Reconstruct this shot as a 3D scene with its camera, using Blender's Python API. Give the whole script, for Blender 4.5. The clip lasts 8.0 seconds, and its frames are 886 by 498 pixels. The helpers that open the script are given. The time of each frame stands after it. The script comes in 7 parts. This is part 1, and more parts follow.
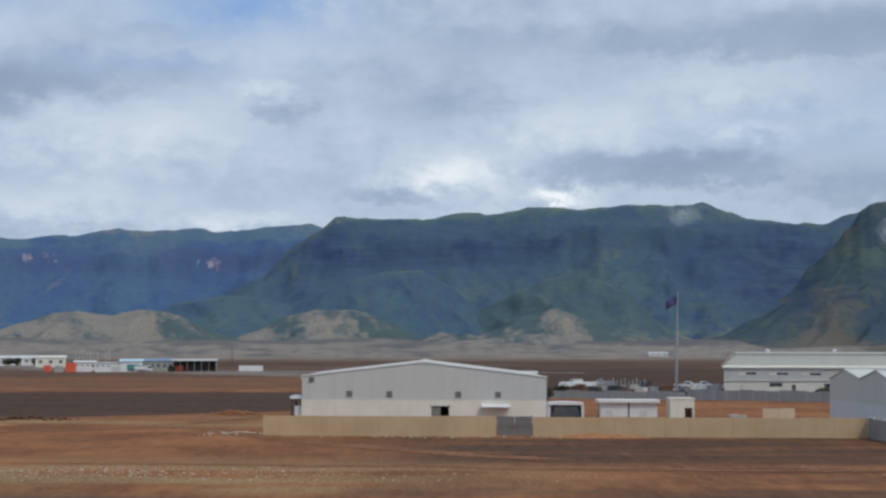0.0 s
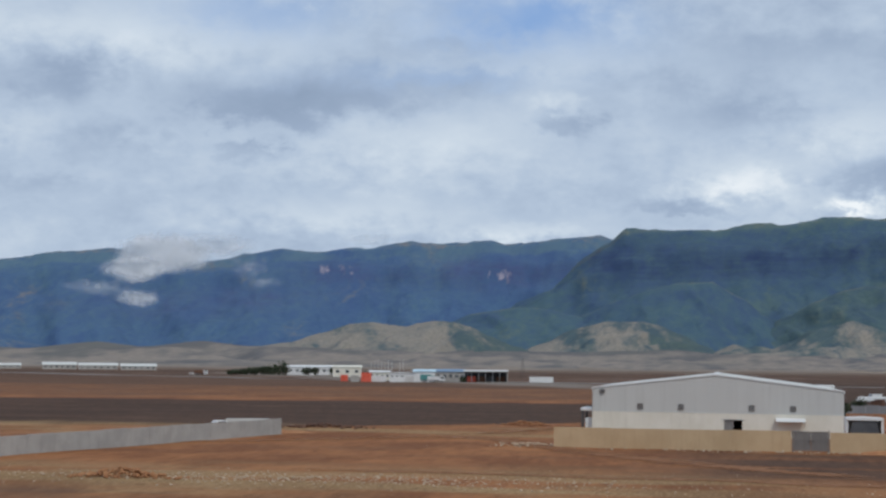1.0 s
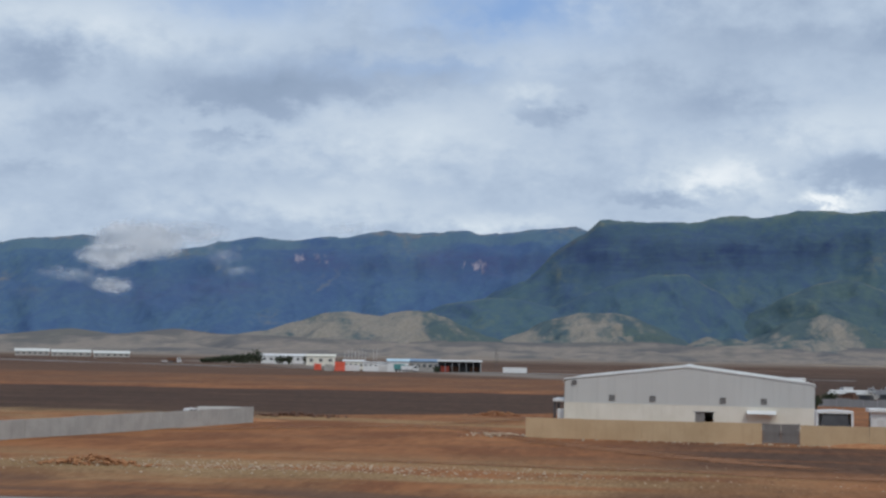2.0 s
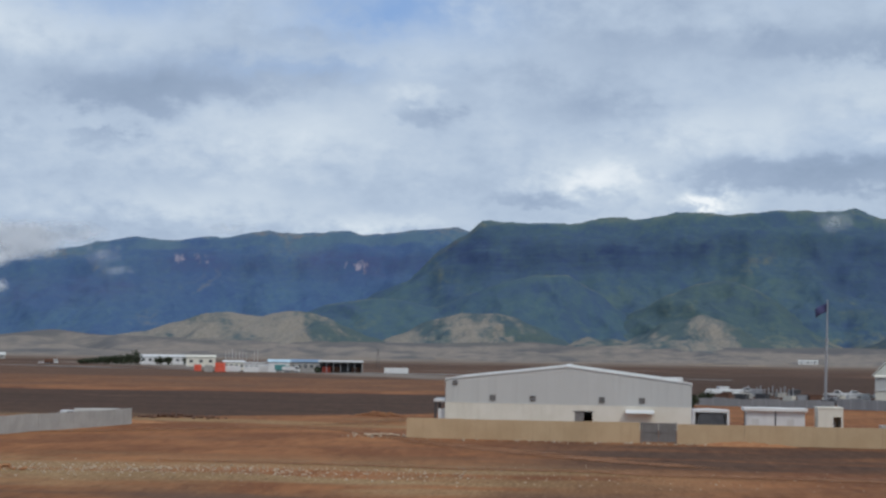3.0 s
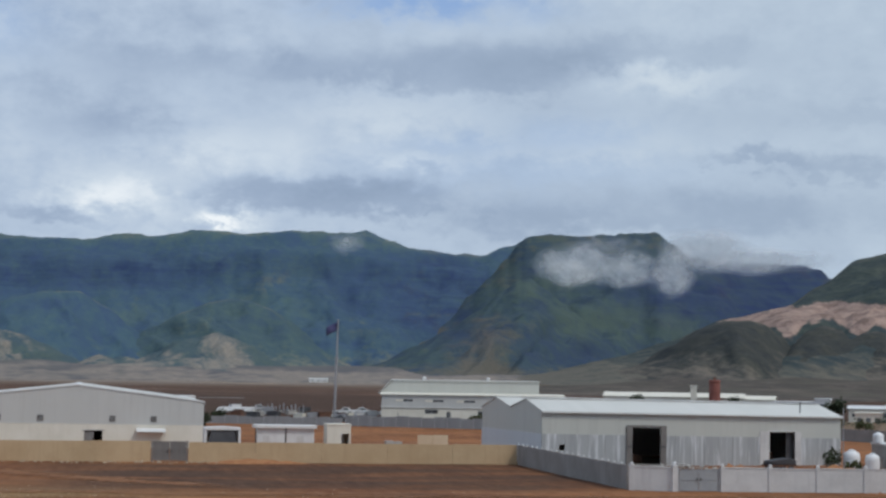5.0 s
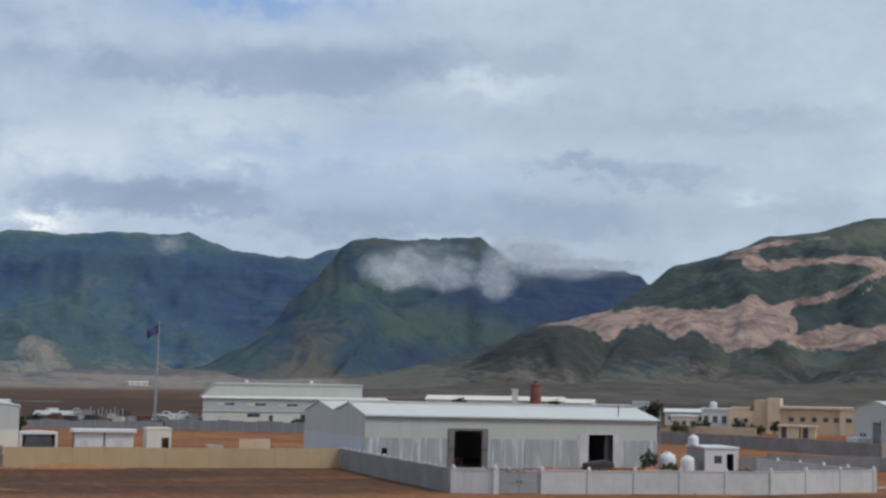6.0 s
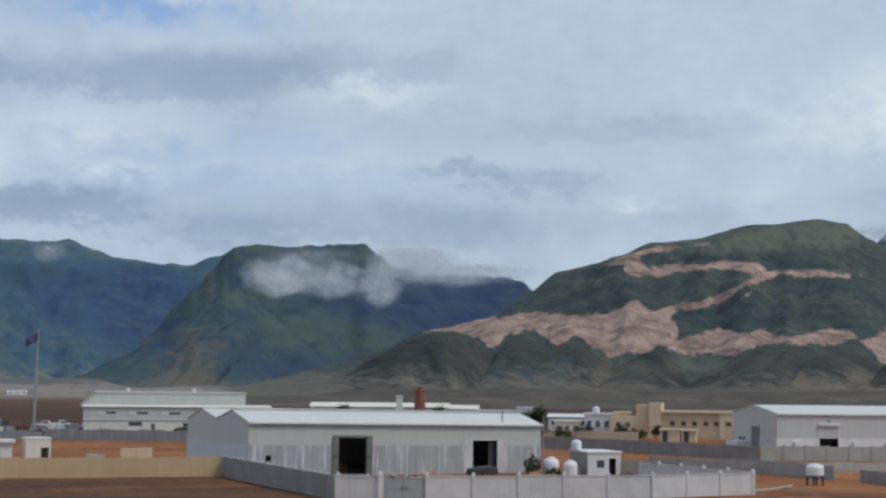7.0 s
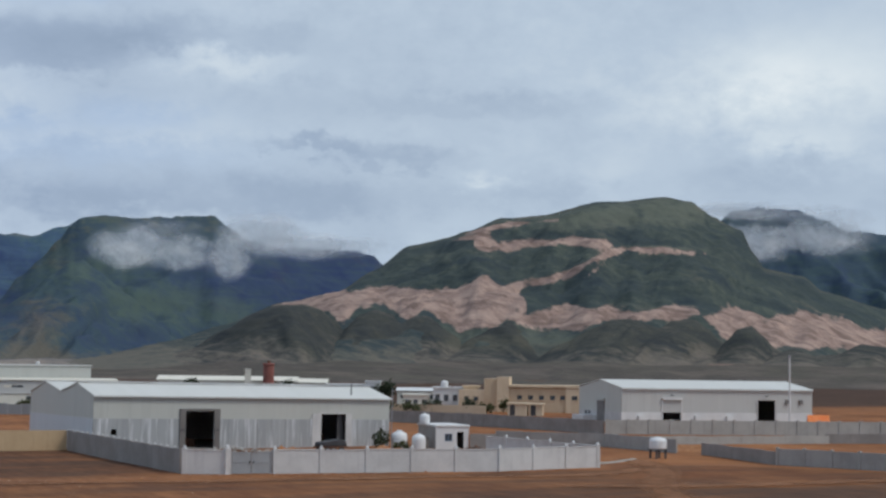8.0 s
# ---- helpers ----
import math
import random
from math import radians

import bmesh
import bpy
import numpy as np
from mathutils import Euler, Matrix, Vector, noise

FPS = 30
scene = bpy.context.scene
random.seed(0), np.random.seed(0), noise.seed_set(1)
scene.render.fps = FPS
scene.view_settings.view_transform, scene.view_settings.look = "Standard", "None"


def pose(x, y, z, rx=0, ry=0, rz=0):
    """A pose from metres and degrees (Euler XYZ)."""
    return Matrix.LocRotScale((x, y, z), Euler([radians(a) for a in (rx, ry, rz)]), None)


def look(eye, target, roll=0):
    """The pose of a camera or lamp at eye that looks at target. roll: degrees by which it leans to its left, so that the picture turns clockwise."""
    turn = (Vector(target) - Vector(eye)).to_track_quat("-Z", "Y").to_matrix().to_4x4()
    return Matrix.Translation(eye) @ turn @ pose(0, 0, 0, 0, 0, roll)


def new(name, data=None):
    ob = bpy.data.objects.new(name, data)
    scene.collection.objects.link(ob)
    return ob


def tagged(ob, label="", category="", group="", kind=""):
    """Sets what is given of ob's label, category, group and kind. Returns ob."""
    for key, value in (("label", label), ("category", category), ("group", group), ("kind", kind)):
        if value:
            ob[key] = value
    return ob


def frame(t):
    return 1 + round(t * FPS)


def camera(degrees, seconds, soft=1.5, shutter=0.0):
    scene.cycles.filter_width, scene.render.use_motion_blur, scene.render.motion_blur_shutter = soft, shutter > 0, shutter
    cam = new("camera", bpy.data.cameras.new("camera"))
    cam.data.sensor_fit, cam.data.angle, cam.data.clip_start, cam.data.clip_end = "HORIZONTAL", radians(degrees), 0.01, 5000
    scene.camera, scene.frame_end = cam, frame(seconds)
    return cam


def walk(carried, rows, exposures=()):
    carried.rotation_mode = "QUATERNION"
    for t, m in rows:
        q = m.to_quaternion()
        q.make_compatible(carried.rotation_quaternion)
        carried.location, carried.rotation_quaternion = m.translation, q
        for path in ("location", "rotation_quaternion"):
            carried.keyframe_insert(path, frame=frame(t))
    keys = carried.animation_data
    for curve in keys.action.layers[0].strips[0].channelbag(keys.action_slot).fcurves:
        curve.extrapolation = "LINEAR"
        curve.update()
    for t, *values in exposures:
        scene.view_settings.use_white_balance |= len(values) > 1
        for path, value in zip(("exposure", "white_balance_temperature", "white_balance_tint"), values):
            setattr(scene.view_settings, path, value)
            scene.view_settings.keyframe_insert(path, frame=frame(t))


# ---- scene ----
cam = camera(30.31, 8.0, soft=2.6)
EYE = 10.0
# seconds, side step, yaw, pitch, roll
ROWS = [
    (0.0, -0.22, 0.0, 3.4, 0.0), (0.1, -0.224, 0.748, 3.38, 0.021), (0.2, -0.228, 1.389, 3.194, 0.114), (0.3, -0.232, 2.086, 3.125, 0.259),
    (0.4, -0.236, 3.144, 3.301, 0.247), (0.5, -0.24, 3.934, 3.171, 0.64), (0.6, -0.244, 5.139, 2.874, 0.566), (0.7, -0.248, 6.566, 3.137, 0.489),
    (0.8, -0.252, 7.614, 3.654, 0.331), (0.9, -0.256, 8.711, 3.943, 0.35), (1.0, -0.26, 10.142, 3.774, 0.414), (1.1, -0.23, 10.538, 3.587, 0.587),
    (1.2, -0.2, 10.721, 3.487, 0.686), (1.5, -0.15, 10.76, 3.42, 0.78), (1.75, -0.1, 10.17, 3.41, 0.86), (2.0, -0.06, 9.27, 3.43, 0.91), (2.3, -0.02, 8.113, 3.49, 0.919), (2.5, 0.0, 7.373, 3.566, 0.89), (2.8, 0.0, 6.304, 3.67, 0.825),
    (3.0, 0.0, 5.13, 3.505, 0.807), (3.2, 0.0, 3.329, 3.315, 0.652), (3.3, 0.0, 2.269, 3.289, 0.729), (3.5, 0.0, 0.402, 3.44, 0.761),
    (3.7, 0.0, -1.498, 3.362, 0.83), (3.8, 0.0, -1.99, 3.409, 0.892), (4.0, 0.0, -3.131, 3.448, 0.854), (4.2, 0.0, -4.668, 3.584, 0.822),
    (4.3, 0.0, -5.659, 3.554, 0.824), (4.5, 0.0, -7.628, 3.951, 0.799), (4.7, 0.0, -9.074, 3.993, 0.754), (4.8, 0.0, -9.776, 4.21, 0.952),
    (5.0, 0.0, -11.754, 4.369, 0.841), (5.2, 0.0, -13.37, 4.378, 0.748), (5.75, 0.0, -16.72, 4.46, 0.75), (6.3, 0.0, -19.069, 4.564, 0.782), (6.5, 0.0, -19.888, 4.472, 0.431),
    (6.7, 0.0, -20.815, 4.76, 0.335), (6.8, 0.0, -21.186, 4.871, 0.46), (7.0, 0.0, -21.98, 4.856, 0.489), (7.2, 0.0, -22.659, 4.129, 0.479),
    (7.3, 0.0, -22.597, 3.963, 0.351), (7.5, 0.0, -23.631, 3.652, 0.074), (7.7, 0.0, -25.236, 3.664, 0.136), (7.8, 0.0, -25.947, 3.837, 0.342),
    (8.0, 0.0, -27.234, 3.997, 0.703),
]


def aim(x, yaw, pitch, roll):
    a, p = radians(yaw), radians(pitch)
    ahead = Vector((-math.sin(a) * math.cos(p), math.cos(a) * math.cos(p), math.sin(p)))
    eye = Vector((x, 0.0, EYE))
    return look(eye, eye + ahead * 100, roll)


walk(cam, [(t, aim(x, yaw, pitch, roll)) for t, x, yaw, pitch, roll in ROWS])

# ---------------------------------------------------------------- node helpers


class Tree:
    """Short ways to make and link shader nodes."""

    def __init__(self, tree):
        self.tree = tree
        tree.nodes.clear()

    def node(self, kind, **props):
        n = self.tree.nodes.new(kind)
        for key, value in props.items():
            setattr(n, key, value)
        return n

    def put(self, socket, value):
        if isinstance(value, bpy.types.NodeSocket):
            self.tree.links.new(value, socket)
        elif isinstance(value, (tuple, list)) and len(value) == 3 and socket.type == "RGBA":
            socket.default_value = (*value, 1)
        else:
            socket.default_value = value

    def math(self, op, a, b=0.0, clamp=False):
        n = self.node("ShaderNodeMath", operation=op, use_clamp=clamp)
        self.put(n.inputs[0], a)
        self.put(n.inputs[1], b)
        return n.outputs[0]

    def add(self, a, b):
        return self.math("ADD", a, b)

    def mul(self, a, b):
        return self.math("MULTIPLY", a, b)

    def step(self, v, lo, hi):
        """0 below lo, 1 above hi, smooth between."""
        n = self.node("ShaderNodeMapRange", interpolation_type="SMOOTHSTEP")
        self.put(n.inputs["Value"], v)
        n.inputs["From Min"].default_value, n.inputs["From Max"].default_value = lo, hi
        return n.outputs[0]

    def band(self, v, lo, hi, soft):
        return self.mul(self.step(v, lo - soft, lo + soft), self.math("SUBTRACT", 1.0, self.step(v, hi - soft, hi + soft)))

    def position(self):
        return self.node("ShaderNodeNewGeometry").outputs["Position"]

    def xyz(self, v):
        n = self.node("ShaderNodeSeparateXYZ")
        self.put(n.inputs[0], v)
        return n.outputs

    def vec(self, x, y, z):
        n = self.node("ShaderNodeCombineXYZ")
        for s, v in zip(n.inputs, (x, y, z)):
            self.put(s, v)
        return n.outputs[0]

    def scaled(self, v, sx, sy, sz):
        n = self.node("ShaderNodeVectorMath", operation="MULTIPLY")
        self.put(n.inputs[0], v)
        n.inputs[1].default_value = (sx, sy, sz)
        return n.outputs[0]

    def noise(self, v, scale, detail=3.0, rough=0.55, dist=0.0):
        n = self.node("ShaderNodeTexNoise")
        self.put(n.inputs["Vector"], v)
        for key, value in (("Scale", scale), ("Detail", detail), ("Roughness", rough), ("Distortion", dist)):
            n.inputs[key].default_value = value
        return n.outputs[0]

    def mix(self, f, a, b, kind="MIX"):
        n = self.node("ShaderNodeMix", data_type="RGBA", blend_type=kind)
        self.put(n.inputs[0], f)
        self.put(n.inputs[6], a)
        self.put(n.inputs[7], b)
        return n.outputs[2]

    def attribute(self, name):
        return self.node("ShaderNodeAttribute", attribute_name=name).outputs["Fac"]

    def bump(self, height, strength, distance):
        n = self.node("ShaderNodeBump")
        n.inputs["Strength"].default_value, n.inputs["Distance"].default_value = strength, distance
        self.put(n.inputs["Height"], height)
        return n.outputs[0]

    def surface(self, colour, rough=0.8, normal=None, metal=0.0, spec=0.3):
        n = self.node("ShaderNodeBsdfPrincipled")
        self.put(n.inputs["Base Color"], colour)
        self.put(n.inputs["Roughness"], rough)
        n.inputs["Metallic"].default_value = metal
        n.inputs["Specular IOR Level"].default_value = spec
        if normal is not None:
            self.put(n.inputs["Normal"], normal)
        out = self.node("ShaderNodeOutputMaterial")
        self.tree.links.new(n.outputs[0], out.inputs[0])
        return n


def shader(name):
    m = bpy.data.materials.new(name)
    m.use_nodes = True
    return m, Tree(m.node_tree)


# ---------------------------------------------------------------- light: a broken overcast sky and a veiled sun
SUN_AZ, SUN_EL = 138.0, 50.0
world = bpy.data.worlds.new("sky")
scene.world = world
world.use_nodes = True
w = Tree(world.node_tree)
sky = w.node("ShaderNodeTexSky", sky_type="NISHITA", sun_disc=False, sun_elevation=radians(SUN_EL), sun_rotation=radians(SUN_AZ))
sky.air_density, sky.dust_density = 1.0, 1.5
way = w.node("ShaderNodeTexCoord").outputs["Generated"]
wx, wy, wz = w.xyz(way)
azimuth = w.mul(w.math("ARCTAN2", wx, wy), 57.2958)
elevation = w.mul(w.math("ARCSINE", wz), 57.2958)
# cloud coordinates: degrees, with rows of cloud flattened towards the horizon
cv = w.vec(w.mul(azimuth, 0.14), w.mul(w.math("POWER", w.math("MAXIMUM", w.add(elevation, 1.0), 0.05), 0.8), 0.42), w.mul(wy, 0.6))
n_big = w.noise(cv, 0.85, 4.0, 0.5, 0.25)
n_mid = w.noise(cv, 2.0, 6.0, 0.55, 0.25)
n_fine = w.noise(cv, 5.0, 5.0, 0.58, 0.2)
n_rag = w.noise(cv, 11.0, 4.0, 0.6, 0.2)
warp_a = w.add(azimuth, w.add(w.mul(w.add(n_mid, -0.5), 5.0), w.mul(w.add(n_rag, -0.5), 2.4)))
warp_e = w.add(elevation, w.add(w.mul(w.add(n_fine, -0.5), 1.5), w.mul(w.add(n_rag, -0.5), 0.8)))
# single clouds: azimuth, elevation, half width, half height, weight
BRIGHT = [
    (-21.7, 11.0, 4.4, 0.7, 0.40), (-11.3, 7.3, 4.4, 1.0, 0.36), (-13.8, 4.9, 3.2, 0.5, 0.34), (0.7, 6.1, 1.7, 0.5, 0.62), (4.3, 5.2, 1.0, 0.22, 0.85),
    (-7.3, 4.4, 1.6, 0.25, 0.40), (-24.7, 7.8, 1.4, 0.6, 0.20), (4.2, 7.7, 2.2, 0.8, 0.42), (11.1, 7.4, 0.8, 0.2, 0.30), (-5.9, 8.8, 0.5, 0.25, 0.28),
    (9.3, 9.0, 3.0, 0.45, 0.15), (19.1, 10.3, 2.1, 0.36, 0.34), (28.9, 6.4, 0.9, 0.22, 0.36), (16.6, 8.0, 5.5, 0.6, 0.14), (33.5, 6.3, 1.8, 0.7, 0.18),
    (39.7, 9.8, 3.8, 1.3, 0.55), (40.0, 7.7, 1.3, 0.4, 0.25),
]
GREY = [
    (-15.8, 8.7, 3.3, 0.8, 0.60), (-24.0, 9.3, 2.0, 0.9, 0.32), (-21.6, 7.2, 1.8, 0.9, 0.32), (-24.3, 5.6, 2.6, 0.55, 0.22), (-17.2, 7.1, 0.8, 0.25, 0.28),
    (-5.8, 8.1, 1.1, 0.55, 0.44), (-10.7, 10.8, 2.4, 0.4, 0.20), (-1.2, 5.2, 2.2, 0.4, 0.46), (7.6, 6.2, 4.8, 0.62, 0.58), (4.5, 10.6, 5.0, 0.6, 0.22),
    (14.6, 5.4, 3.6, 0.7, 0.28), (0.6, 8.4, 2.4, 0.5, 0.22), (17.9, 11.3, 5.0, 0.6, 0.22), (22.8, 7.6, 2.0, 0.3, 0.36), (25.4, 7.2, 2.5, 0.35, 0.28),
    (20.6, 5.7, 6.5, 0.9, 0.34), (28.0, 9.0, 5.0, 0.5, 0.18), (31.5, 6.1, 2.8, 0.7, 0.22), (38.3, 6.4, 4.0, 0.6, 0.12), (-11.0, 9.5, 5.0, 0.8, 0.24), (13.0, 10.6, 5.0, 0.9, 0.5),
]


def puff(a0, e0, ra, re, hard=1.35):
    """1 in the middle of a cloud, falling to 0 round its rim."""
    da = w.mul(w.add(warp_a, -a0), 1.0 / ra)
    de = w.mul(w.add(warp_e, -e0), 1.0 / re)
    d2 = w.add(w.mul(da, da), w.mul(de, de))
    return w.math("EXPONENT", w.mul(w.math("POWER", d2, hard), -1.0))


light = w.mul(w.add(n_big, -0.5), 0.42)
light = w.add(light, w.mul(w.add(n_mid, -0.5), 0.42))
light = w.add(light, w.mul(w.add(n_fine, -0.5), 0.34))
light = w.add(light, w.mul(w.add(n_rag, -0.5), 0.20))
light = w.mul(light, w.add(1.0, w.mul(w.step(azimuth, 6.0, 22.0), -0.45)))
for a0, e0, ra, re, weight in BRIGHT:
    light = w.add(light, w.mul(puff(a0, e0, ra * 1.25, re * 1.3, 1.0), weight * 0.66))
tatter = w.add(w.mul(w.add(n_fine, -0.5), 1.1), w.mul(w.add(n_rag, -0.5), 0.9))
for a0, e0, ra, re, weight in GREY:
    bank = w.step(w.add(puff(a0, e0, ra * 1.15, re * 1.15, 1.0), w.mul(tatter, 0.8)), 0.08, 0.92)
    light = w.add(light, w.mul(w.mul(bank, puff(a0, e0, ra * 1.9, re * 1.9, 1.0)), weight * -0.58))
tone = w.node("ShaderNodeValToRGB")
w.put(tone.inputs[0], w.add(w.mul(light, 0.95), 0.485))
stops = [(0.0, (2.4, 3.2, 4.5)), (0.28, (3.3, 4.2, 5.65)), (0.5, (4.5, 5.5, 6.9)), (0.74, (6.0, 6.9, 7.9)), (1.0, (8.6, 9.1, 9.5))]
while len(tone.color_ramp.elements) < len(stops):
    tone.color_ramp.elements.new(0.5)
for el, (at, c) in zip(tone.color_ramp.elements, stops):
    el.position, el.color = at, (*c, 1)
# gaps of blue high up between the clouds
gap = w.mul(w.step(w.noise(cv, 0.75, 4.0, 0.55, 0.3), 0.56, 0.70), w.step(elevation, 13.0, 17.0))
for a0, e0, ra, re, weight in ((-16.5, 11.9, 2.2, 0.6, 0.5), (-6.9, 11.8, 2.6, 0.8, 0.95), (-10.1, 9.8, 3.0, 0.3, 0.35), (12.3, 8.0, 2.0, 0.32, 0.28),
                               (16.1, 8.3, 1.8, 0.45, 0.28), (11.0, 12.9, 2.4, 0.35, 0.85), (14.4, 7.2, 4.6, 0.5, 0.22)):
    gap = w.math("MAXIMUM", gap, w.mul(puff(a0, e0, ra * 1.4, re * 1.5, 1.0), weight))
# thicker, greyer cloud towards the quarry side
veil = w.mix(w.step(azimuth, 2.0, 26.0), tone.outputs[0], w.mix(1.0, tone.outputs[0], (1.05, 1.04, 1.0), "MULTIPLY"))
air = w.mix(0.8, sky.outputs[0], (2.5, 4.1, 7.3))
back = w.node("ShaderNodeBackground")
w.put(back.inputs[0], w.mix(w.math("MINIMUM", w.mul(gap, 1.05), 1.0), veil, air))
back.inputs[1].default_value = 0.1
w.tree.links.new(back.outputs[0], w.node("ShaderNodeOutputWorld").inputs[0])

sun = new("sun", bpy.data.lights.new("sun", "SUN"))
sun.data.energy, sun.data.angle, sun.data.color = 1.6, radians(16), (1.0, 0.96, 0.9)
sa, se = radians(SUN_AZ), radians(SUN_EL)
sun_way = Vector((math.sin(sa) * math.cos(se), math.cos(sa) * math.cos(se), math.sin(se)))
sun.matrix_basis = look(sun_way * 100, (0, 0, 0))
scene.view_settings.exposure = 0.0

# ---------------------------------------------------------------- materials


def plain(name, a, b, scale=0.6, rough=0.8, grain=8.0, bump=0.02, metal=0.0, spec=0.3, streak=0.0, stain=(0.25, 0.22, 0.2)):
    """Two tones in patches, a fine grain, rain streaks down the face."""
    m, t = shader(name)
    p = t.position()
    patch = t.noise(p, scale, 4.0, 0.6)
    fine = t.noise(p, grain, 3.0, 0.6)
    col = t.mix(t.step(t.add(t.mul(patch, 0.75), t.mul(fine, 0.25)), 0.35, 0.65), a, b)
    if streak:
        run = t.noise(t.scaled(p, 2.2, 2.2, 0.16), 1.0, 4.0, 0.65)
        col = t.mix(t.mul(t.step(run, 0.5, 0.78), streak), col, stain)
    t.surface(col, t.add(rough - 0.08, t.mul(patch, 0.16)), t.bump(fine, 0.5, bump), metal, spec)
    return m


def sheeting(name, a, b, pitch=0.25, along="x", rough=0.5, stain=(0.3, 0.29, 0.28), wear=0.25, depth=0.008, lo=0.5, hi=0.8):
    """Ribbed sheet metal: ribs in the relief, sheet edges, water stains."""
    m, t = shader(name)
    co = t.node("ShaderNodeTexCoord").outputs["Object"]
    x, y, z = t.xyz(co)
    u = {"x": x, "y": y}[along]
    ribs = t.math("SINE", t.mul(u, 6.2832 / pitch))
    seam = t.step(t.math("ABSOLUTE", t.add(t.math("FRACT", t.mul(u, 1.0 / 4.4)), -0.5)), 0.488, 0.497)
    sheet = t.math("FRACT", t.mul(t.math("SINE", t.math("FLOOR", t.mul(u, 1.0 / 1.1))), 43.7))
    patch = t.noise(co, 0.35, 4.0, 0.6)
    run = t.noise(t.scaled(co, 2.0, 2.0, 0.12), 1.0, 4.0, 0.65)
    col = t.mix(t.add(t.mul(patch, 0.6), t.mul(sheet, 0.4)), a, b)
    col = t.mix(t.mul(t.step(run, lo, hi), wear), col, stain)
    col = t.mix(t.mul(seam, 0.12), col, stain)
    t.surface(col, t.add(rough - 0.1, t.mul(patch, 0.2)), t.bump(ribs, 0.35, depth), 0.0, 0.4)
    return m


M_CLAD = sheeting("grey_white_cladding", (0.470, 0.475, 0.460), (0.525, 0.528, 0.51))
M_CLADY = sheeting("grey_white_cladding_side", (0.470, 0.475, 0.460), (0.525, 0.528, 0.51), along="y")
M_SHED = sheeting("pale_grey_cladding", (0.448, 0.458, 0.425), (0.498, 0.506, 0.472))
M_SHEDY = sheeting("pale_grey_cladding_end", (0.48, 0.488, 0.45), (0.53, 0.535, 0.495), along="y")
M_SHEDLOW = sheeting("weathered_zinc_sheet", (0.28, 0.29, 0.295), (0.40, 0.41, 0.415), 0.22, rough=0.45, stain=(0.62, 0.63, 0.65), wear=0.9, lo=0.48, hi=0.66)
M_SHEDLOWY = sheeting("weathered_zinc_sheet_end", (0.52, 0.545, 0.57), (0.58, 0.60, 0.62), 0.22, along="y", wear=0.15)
M_ROOF = sheeting("white_roof_sheet", (0.55, 0.55, 0.515), (0.615, 0.61, 0.575), 0.3, wear=0.2, stain=(0.5, 0.5, 0.48))
M_CREAM = plain("cream_render", (0.65, 0.62, 0.535), (0.72, 0.69, 0.61), 0.3, streak=0.25, stain=(0.42, 0.38, 0.32))
M_TAN = plain("tan_plaster", (0.46, 0.325, 0.19), (0.53, 0.385, 0.235), 0.25, streak=0.35, stain=(0.33, 0.225, 0.125), bump=0.03)
M_TANB = plain("tan_block", (0.58, 0.45, 0.31), (0.66, 0.53, 0.38), 0.3, streak=0.3, stain=(0.32, 0.2, 0.11))
M_TANB2 = plain("brown_tan_block", (0.50, 0.37, 0.25), (0.58, 0.45, 0.31), 0.3, streak=0.3, stain=(0.28, 0.18, 0.1))
M_WHITE = plain("white_paint", (0.62, 0.62, 0.62), (0.70, 0.70, 0.69), 0.4, 0.6, streak=0.3, stain=(0.5, 0.48, 0.46))
M_PRECAST = plain("whitewashed_precast", (0.49, 0.48, 0.472), (0.59, 0.578, 0.565), 0.5, 0.8, streak=0.45, stain=(0.38, 0.37, 0.38))
M_BLOCK = plain("grey_block", (0.225, 0.208, 0.196), (0.30, 0.277, 0.26), 0.35, 0.9, streak=0.45, stain=(0.15, 0.135, 0.13), bump=0.04)
M_BLOCK2 = plain("pale_grey_block", (0.35, 0.335, 0.31), (0.43, 0.412, 0.382), 0.35, 0.9, streak=0.4, stain=(0.22, 0.2, 0.19), bump=0.04)
M_BLUEBLOCK = plain("blue_grey_block", (0.30, 0.288, 0.272), (0.375, 0.36, 0.34), 0.4, 0.9, streak=0.4, stain=(0.19, 0.18, 0.18), bump=0.04)
M_GATE = plain("grey_gate_paint", (0.155, 0.142, 0.135), (0.195, 0.182, 0.172), 0.5, 0.55, streak=0.3, stain=(0.12, 0.1, 0.09))
M_GATE2 = plain("pale_gate_paint", (0.27, 0.28, 0.29), (0.33, 0.34, 0.35), 0.5, 0.55, streak=0.3, stain=(0.2, 0.19, 0.18))
M_FENCE = sheeting("galvanised_fence_sheet", (0.20, 0.21, 0.22), (0.30, 0.31, 0.32), 0.2, rough=0.5, wear=0.4, stain=(0.17, 0.16, 0.16))
M_STEEL = plain("galvanised_steel", (0.33, 0.33, 0.34), (0.42, 0.42, 0.43), 1.5, 0.45, metal=0.6)
M_DARKSTEEL = plain("dark_steel", (0.05, 0.05, 0.055), (0.08, 0.078, 0.08), 1.0, 0.5)
M_GLASS = plain("dark_window_pane", (0.05, 0.06, 0.07), (0.08, 0.09, 0.1), 0.8, 0.12, spec=0.5, bump=0.0)
M_LOUVRE = plain("grey_louvre", (0.16, 0.155, 0.15), (0.22, 0.21, 0.205), 2.0, 0.6)
M_TANK = plain("white_plastic", (0.66, 0.67, 0.67), (0.72, 0.72, 0.72), 1.0, 0.4, spec=0.5)
